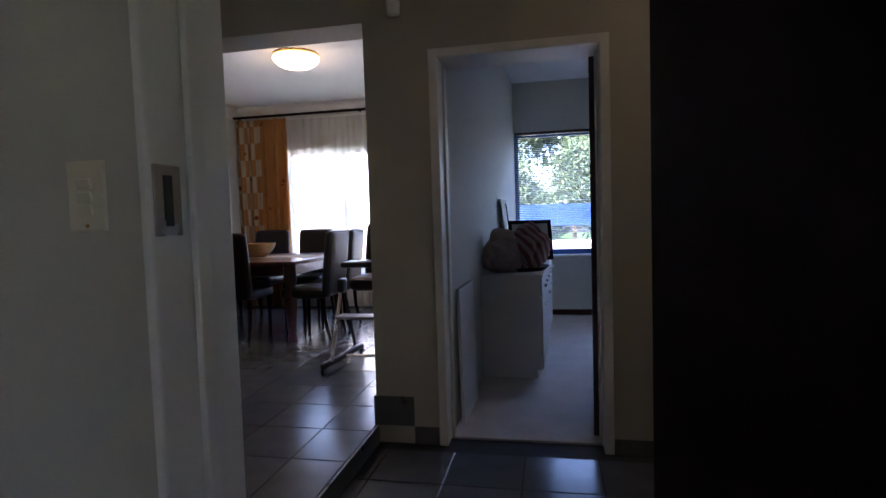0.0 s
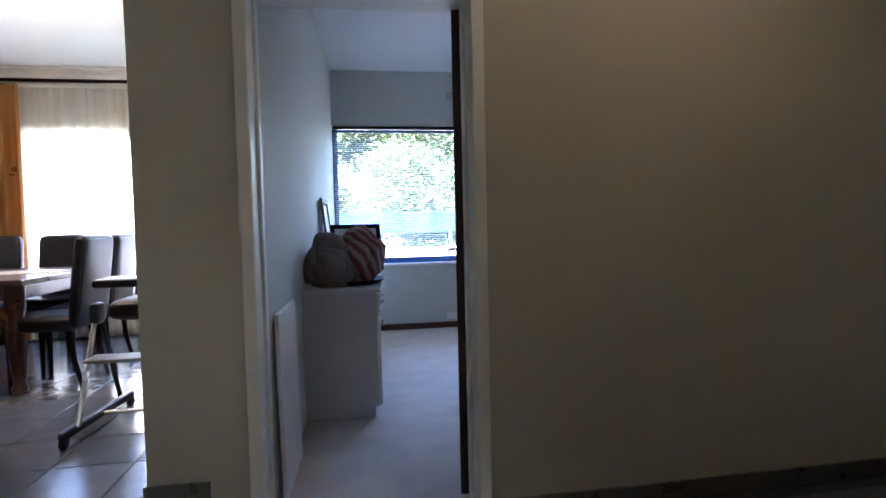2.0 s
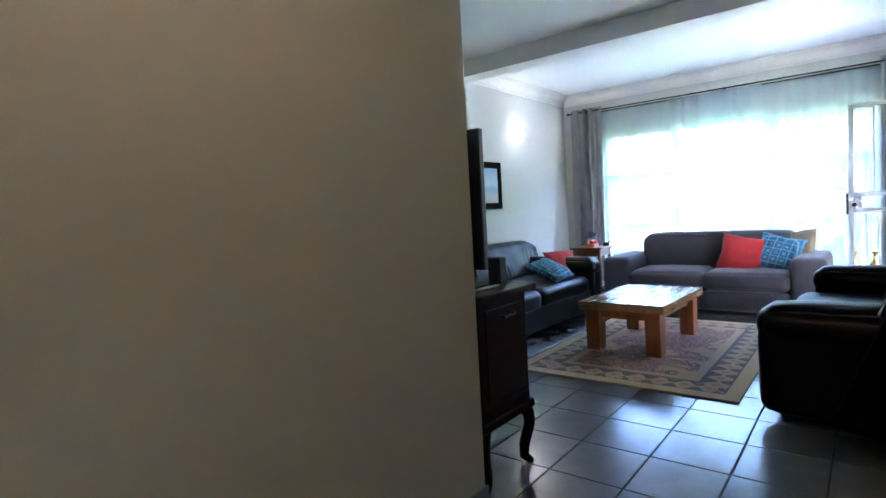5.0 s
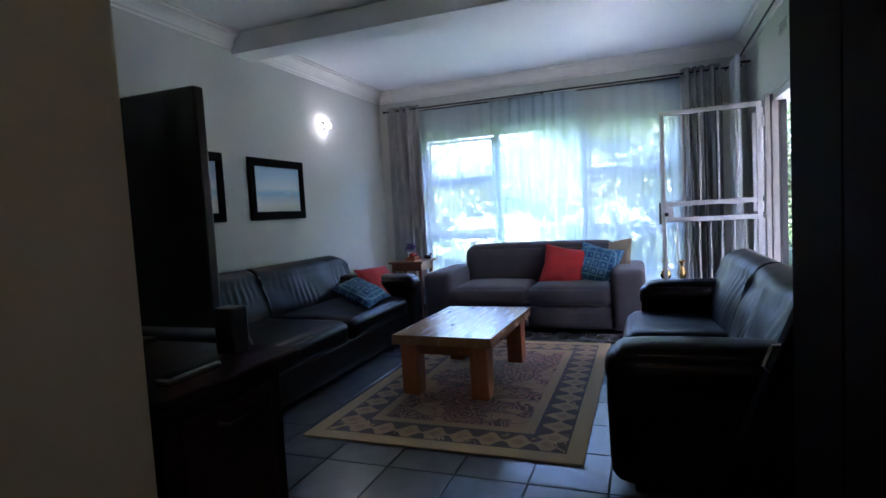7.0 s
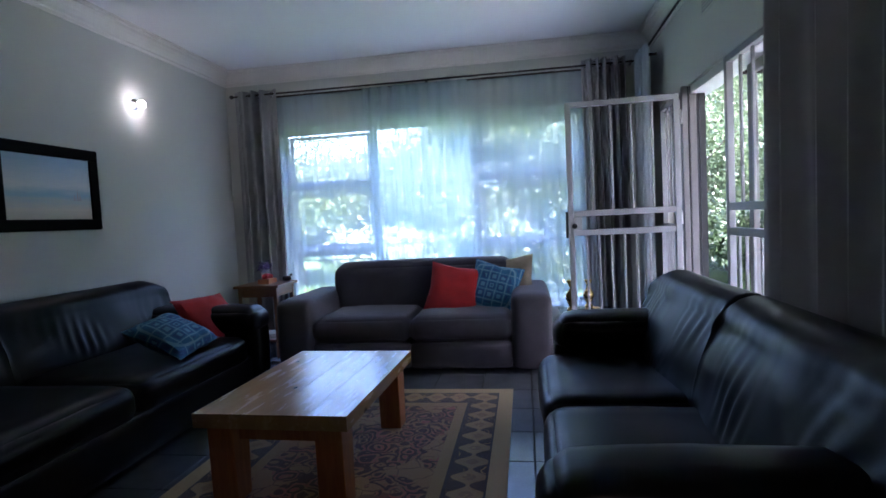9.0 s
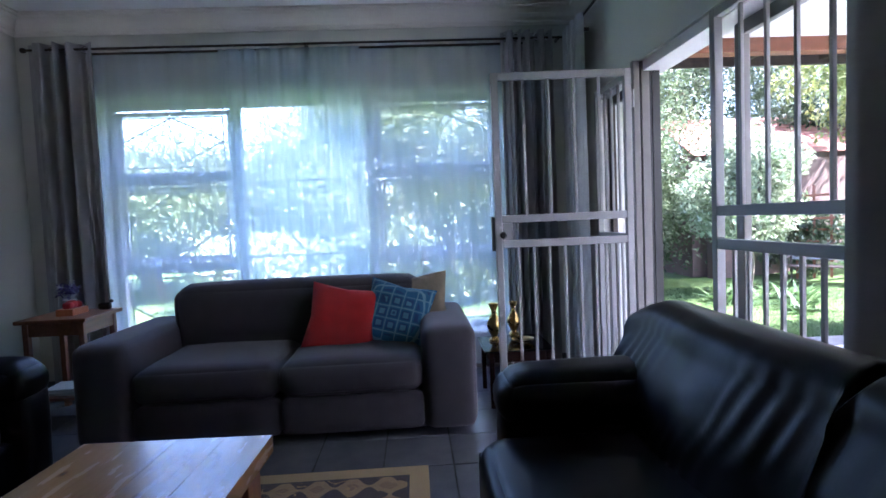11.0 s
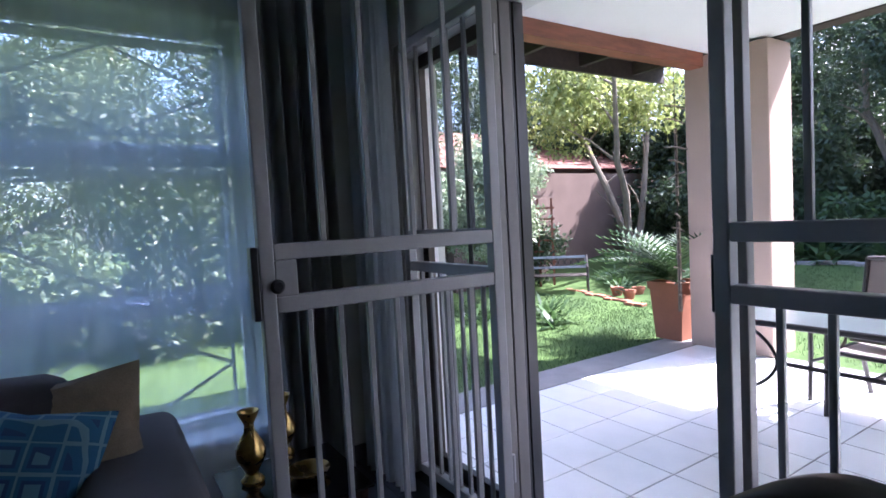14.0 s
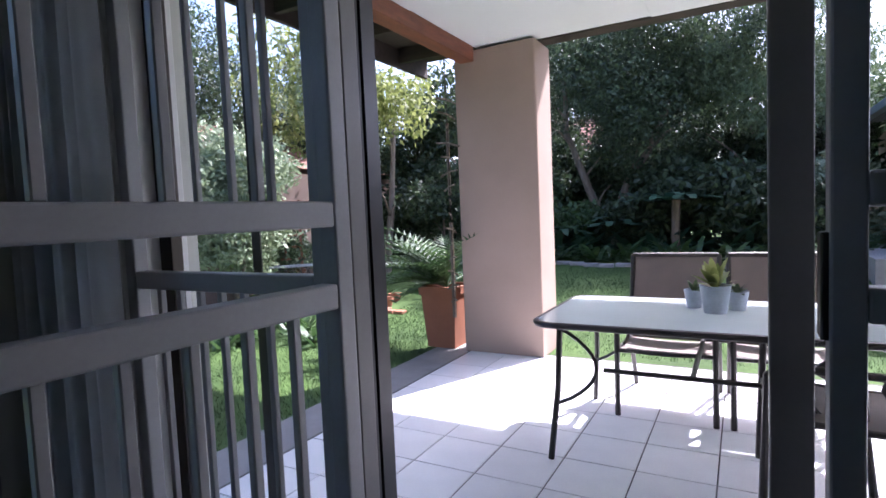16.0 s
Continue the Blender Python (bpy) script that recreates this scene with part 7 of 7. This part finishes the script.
def dining_curtains():
    pat = material("ochre_patterned_cloth", (0.42, 0.20, 0.05), 0.85, vary=0.12, scale=9, fine=260, bump=0.15, translucent=0.35)
    n, l = pat.node_tree.nodes, pat.node_tree.links
    b = n["Principled BSDF"]
    co, br, mx = n.new("ShaderNodeTexCoord"), n.new("ShaderNodeTexChecker"), n.new("ShaderNodeMix")
    mp = n.new("ShaderNodeMapping")
    mp.inputs["Scale"].default_value = (6.4, 0.01, 4.6)
    l.new(co.outputs["Object"], mp.inputs[0])
    l.new(mp.outputs[0], br.inputs[0])
    br.inputs["Scale"].default_value = 1.0
    # cream squares on one half of the cloth, plain ochre on the other
    sep, half, both, sq = n.new("ShaderNodeSeparateXYZ"), n.new("ShaderNodeMath"), n.new("ShaderNodeMath"), n.new("ShaderNodeMix")
    l.new(co.outputs["Object"], sep.inputs[0])
    half.operation, both.operation, sq.data_type = "LESS_THAN", "MULTIPLY", "RGBA"
    half.inputs[1].default_value = 0.36
    l.new(sep.outputs[0], half.inputs[0])
    l.new(half.outputs[0], both.inputs[0])
    l.new(br.outputs["Fac"], both.inputs[1])
    l.new(both.outputs[0], sq.inputs["Factor"])
    sq.inputs["A"].default_value, sq.inputs["B"].default_value = (0.46, 0.22, 0.06, 1), (0.54, 0.46, 0.33, 1)
    vo, rp = n.new("ShaderNodeTexVoronoi"), n.new("ShaderNodeMath")
    vo.inputs["Scale"].default_value = 5
    l.new(co.outputs["Object"], vo.inputs[0])
    rp.operation = "LESS_THAN"
    rp.inputs[1].default_value = 0.16
    l.new(vo.outputs["Distance"], rp.inputs[0])
    mx.data_type = "RGBA"
    l.new(rp.outputs[0], mx.inputs["Factor"])
    l.new(sq.outputs["Result"], mx.inputs["A"])
    mx.inputs["B"].default_value = (0.24, 0.075, 0.02, 1)
    l.new(mx.outputs["Result"], b.inputs["Base Color"])
    for node in n:
        if node.type == "BSDF_TRANSLUCENT":
            l.new(mx.outputs["Result"], node.inputs[0])
    t = thing("curtain", "ochre and cream patterned curtain beside the dining window", "curtain", "dining curtains", (-3.93, 6.86, DF + 0.02))
    part("cloth", cloth(0.74, 2.48, 6, 0.04, 150, 12, 0.3, 21, 0.004), pat, t, "", True)
    t = thing("curtain", "ochre and cream patterned curtain beside the dining window", "curtain", "dining curtains", (-0.98, 6.86, DF + 0.02))
    part("cloth", cloth(0.40, 2.48, 4, 0.04, 90, 12, 0.3, 22, 0.004), pat, t, "", True)
    s = thing("net_curtain", "cream net curtain over the bright dining window", "net curtain", "", (-3.25, 6.90, DF + 0.02))
    part("net", cloth(2.35, 2.46, 20, 0.010, 420, 4, 0.2, 23), NET2, s, "", True)
    r = thing("curtain_rod", "dark wooden curtain rod over the dining window", "curtain rod", "curtain rods")
    part("rod", tube([(-3.95, 6.86, 2.64), (-0.60, 6.86, 2.64)], 0.017), DARKWOOD, r)
    for x in (-3.9, -2.2, -0.7):
        part("bracket", box(x - 0.012, x + 0.012, 6.86, 6.95, 2.625, 2.655, 0.003), DARKWOOD, r)


dining_curtains()


def gilt_picture():
    t = thing("picture", "small landscape painting in an ornate gilt frame", "picture", "", (-3.978, 5.45, 1.83), 90)
    for q in ((-0.42, 0.42, -0.36, -0.27), (-0.42, 0.42, 0.27, 0.36)):
        part("frame", box(q[0], q[1], -0.045, 0, q[2], q[3], 0.014, segments=3), GOLD, t, "ornate gilt frame")
    for q in ((-0.42, -0.33), (0.33, 0.42)):
        part("frame", box(q[0], q[1], -0.045, 0, -0.27, 0.27, 0.014, segments=3), GOLD, t, "ornate gilt frame")
    part("canvas", box(-0.335, 0.335, -0.02, -0.008, -0.275, 0.275), material("muted_landscape", (0.22, 0.24, 0.20), 0.4, vary=0.5, scale=5, fine=30, bump=0.1, color2=(0.42, 0.42, 0.38)), t)


gilt_picture()

# ---- study ----


def study_cabinets():
    run = pose(-0.368, 4.315, 0, 0, 0, -2.17)      # the cabinets follow the wall
    top = thing("worktop", "long white laminated top over the study cabinets", "worktop")
    top.matrix_basis = run
    part("top", box(0.0, 0.47, -0.02, 2.0, 0.765, 0.79, 0.004), WHITECAB, top)
    for i in range(3):
        t = thing("cabinet", "low white lacquered cabinet with round knobs against the study wall", "cabinet", "study cabinets")
        t.matrix_basis = run @ pose(0.008, i * 0.66, 0.008)
        part("body", box(0, 0.435, 0.002, 0.655, 0.06, 0.755, 0.003), WHITECAB, t)
        part("plinth", box(0, 0.41, 0.004, 0.653, 0, 0.06), WHITECAB, t)
        for j in range(2):
            d = part("door", box(0.436, 0.454, 0.006 + j * 0.325, 0.326 + j * 0.325, 0.07, 0.60, 0.003), WHITECAB, t)
            part("knob", moved(soft_box(0.028, 0.028, 0.028, 0.013, 0, 5), pose(0.468, 0.29 + j * 0.07, 0.50)), CHROME, d, "", True)
            d = part("drawer", box(0.436, 0.454, 0.006 + j * 0.325, 0.326 + j * 0.325, 0.61, 0.75, 0.003), WHITECAB, t)
            part("knob", moved(soft_box(0.028, 0.028, 0.028, 0.013, 0, 5), pose(0.468, 0.165 + j * 0.325, 0.665)), CHROME, d, "", True)
    tray = thing("tray", "round dark wooden tray on the white cabinet", "tray", "", (-0.09, 4.66, 0.79))
    part("tray", lathe([(0.20, 0), (0.21, 0.004), (0.235, 0.028), (0.24, 0.032), (0.225, 0.03), (0.20, 0.012)], 36), DARKWOOD, tray, "", True)
    floral = material("faded_floral_cloth", (0.30, 0.25, 0.20), 0.95, vary=0.4, scale=16, fine=120, bump=0.4, color2=(0.40, 0.30, 0.26))
    stripe = bpy.data.materials.new("striped_cloth")
    stripe.use_nodes = True
    n, l = stripe.node_tree.nodes, stripe.node_tree.links
    co, wv, rp = n.new("ShaderNodeTexCoord"), n.new("ShaderNodeTexWave"), n.new("ShaderNodeValToRGB")
    wv.inputs["Scale"].default_value, wv.inputs["Distortion"].default_value = 6.0, 2.0
    wv.bands_direction = "DIAGONAL"
    l.new(co.outputs["Object"], wv.inputs[0])
    rp.color_ramp.elements[0].color, rp.color_ramp.elements[1].color = (0.20, 0.06, 0.055, 1), (0.31, 0.24, 0.20, 1)
    rp.color_ramp.elements[0].position, rp.color_ramp.elements[1].position = 0.4, 0.6
    l.new(wv.outputs[0], rp.inputs[0])
    l.new(rp.outputs[0], n["Principled BSDF"].inputs["Base Color"])
    n["Principled BSDF"].inputs["Roughness"].default_value = 0.95

    def bundle(name, label, at, s, mat_, seed, turn):
        bm = soft_box(*s, min(s) * 0.42, 0.03, 13, 0, seed)
        for v in bm.verts:
            v.co += noise.noise_vector(v.co * 5 + Vector((seed, 0, 0))) * 0.05 + noise.noise_vector(v.co * 16 + Vector((0, seed, 0))) * 0.016
            v.co.x += 0.12 * max(0.0, v.co.z - 0.1)
            if v.co.z < 0.02:
                v.co.z = max(0.0, v.co.z)
        o = part(name, bm, mat_, None, "", True)
        o.matrix_basis = pose(*at, 0, 0, turn)
        tagged(o, label, "bag", "cloth bundles")

    bundle("cloth_bag", "stuffed faded floral cloth bag on the cabinet", (-0.23, 4.50, 0.79), (0.27, 0.28, 0.28), floral, 2, 10)
    bundle("cloth_bag", "stuffed red-brown striped cloth bag on the tray", (-0.04, 4.67, 0.805), (0.28, 0.30, 0.32), stripe, 7, -12)

    def framed(name, label, at, w, h, rx, rz, fm):
        t = thing(name, label, "picture frame", "leaning frames", at)
        t.matrix_basis = pose(*at, rx, 0, rz)
        for q in ((-w / 2, w / 2, 0, 0.035), (-w / 2, w / 2, h - 0.035, h)):
            part("frame", box(q[0], q[1], -0.018, 0, q[2], q[3], 0.004), fm, t)
        for q in ((-w / 2, -w / 2 + 0.035), (w / 2 - 0.035, w / 2)):
            part("frame", box(q[0], q[1], -0.018, 0, 0.035, h - 0.035, 0.004), fm, t)
        part("print", box(-w / 2 + 0.034, w / 2 - 0.034, -0.008, -0.004, 0.034, h - 0.034), WALL_COOL, t, "pale print")

    framed("framed_print", "dark framed print leaning against the study wall", (-0.235, 5.55, 0.792), 0.46, 0.60, -6, 88, BLACK)
    framed("framed_print", "thin dark framed print leaning on the cabinet", (-0.02, 5.55, 0.792), 0.42, 0.40, -16, 12, DARKWOOD)
    b = thing("board", "white board leaning against the study wall", "board", "", (-0.375, 3.36, 0.008))
    part("panel", moved(box(0, 0.02, 0, 0.46, 0, 0.80, 0.003), pose(0, 0, 0, 0, -1, -2)), WHITECAB, b)
    s = thing("wall_socket", "small white wall socket near the skirting", "socket", "", (1.0, 6.949, 0.10))
    part("plate", box(-0.06, 0.06, -0.012, 0, 0, 0.07, 0.004), TRIM, s)


study_cabinets()

# ---- tiles of floors and patio ----


def tile_run(parent, xs, ys, z, thick, gap, mat_, name="tile", limit=None, keep=None):
    made = {}
    for i in range(len(xs) - 1):
        for j in range(len(ys) - 1):
            cx, cy = (xs[i] + xs[i + 1]) / 2, (ys[j] + ys[j + 1]) / 2
            if keep and not keep(cx, cy):
                continue
            w, d = round(xs[i + 1] - xs[i] - gap, 4), round(ys[j + 1] - ys[j] - gap, 4)
            if (w, d) not in made:
                made[(w, d)] = mesh_of(name, box(-w / 2, w / 2, -d / 2, d / 2, -thick, 0, 0.002, segments=1), mat_)
            o = new(name, made[(w, d)])
            o.parent = parent
            o.location = (cx, cy, z)


def grid_lines(origin, step, lo, hi):
    k0, k1 = math.ceil((lo - origin) / step - 1e-6), math.floor((hi - origin) / step + 1e-6)
    inner = [origin + k * step for k in range(k0, k1 + 1)]
    return ([lo] if inner[0] - lo > 0.03 else []) + inner + ([hi] if hi - inner[-1] > 0.03 else [])


floor = bpy.data.objects["floor"]
def lounge_seen(x, y):
    return not (x < 2.5 and y > WA0) and not (x < 3.2 and y < WB1 and not (-0.5 < x < 0.3)) and not (x > 3.2 and y < RW)


tile_run(floor, grid_lines(0.01, 0.361, -0.786, FW), grid_lines(2.99, 0.345, WB1 - 0.2, LW), 0.0, 0.008, 0.006, TILE, keep=lambda x, y: lounge_seen(x, y) and not (5.0 < x and y > 4.5) and not (x > 7.2 and y > 2.2))
far = bmesh.new()
for gx0, gx1, gy0, gy1, z, ox, oy in ((-3.97, -0.802, WB1, 6.95, DF, -1.08, 2.97),):
    xs, ys = grid_lines(ox, 0.361, gx0, gx1), grid_lines(oy, 0.365, gy0, gy1)
    tile_run(floor, [x for x in xs if x > -2.7], [y for y in ys if y < 5.9], z, 0.008, 0.006, TILE)
    for i in range(len(xs) - 1):
        for j in range(len(ys) - 1):
            if not (xs[i] > -2.7 and ys[j + 1] < 5.9):
                box(xs[i] + 0.003, xs[i + 1] - 0.003, ys[j] + 0.003, ys[j + 1] - 0.003, z - 0.006, z, bm=far)
for i, x in enumerate(grid_lines(0.01, 0.361, -0.786, FW)[:-1]):
    xs, ys = grid_lines(0.01, 0.361, -0.786, FW), grid_lines(2.99, 0.345, WB1 - 0.2, LW)
    for j in range(len(ys) - 1):
        cx, cy = (xs[i] + xs[i + 1]) / 2, (ys[j] + ys[j + 1]) / 2
        if lounge_seen(cx, cy) and ((5.0 < cx and cy > 4.5) or (cx > 7.2 and cy > 2.2)):
            box(xs[i] + 0.003, xs[i + 1] - 0.003, ys[j] + 0.003, ys[j + 1] - 0.003, -0.006, 0, bm=far)
tagged(part("tile_field", far, TILE, floor), kind="stuff")
patio = bpy.data.objects["patio"]
tile_run(patio, grid_lines(7.555, 0.351, 2.6, 8.62), grid_lines(-0.36, 0.336, -2.55, 0.84), -0.10, 0.008, 0.007, PATIOTILE, keep=lambda x, y: x > 3.8)
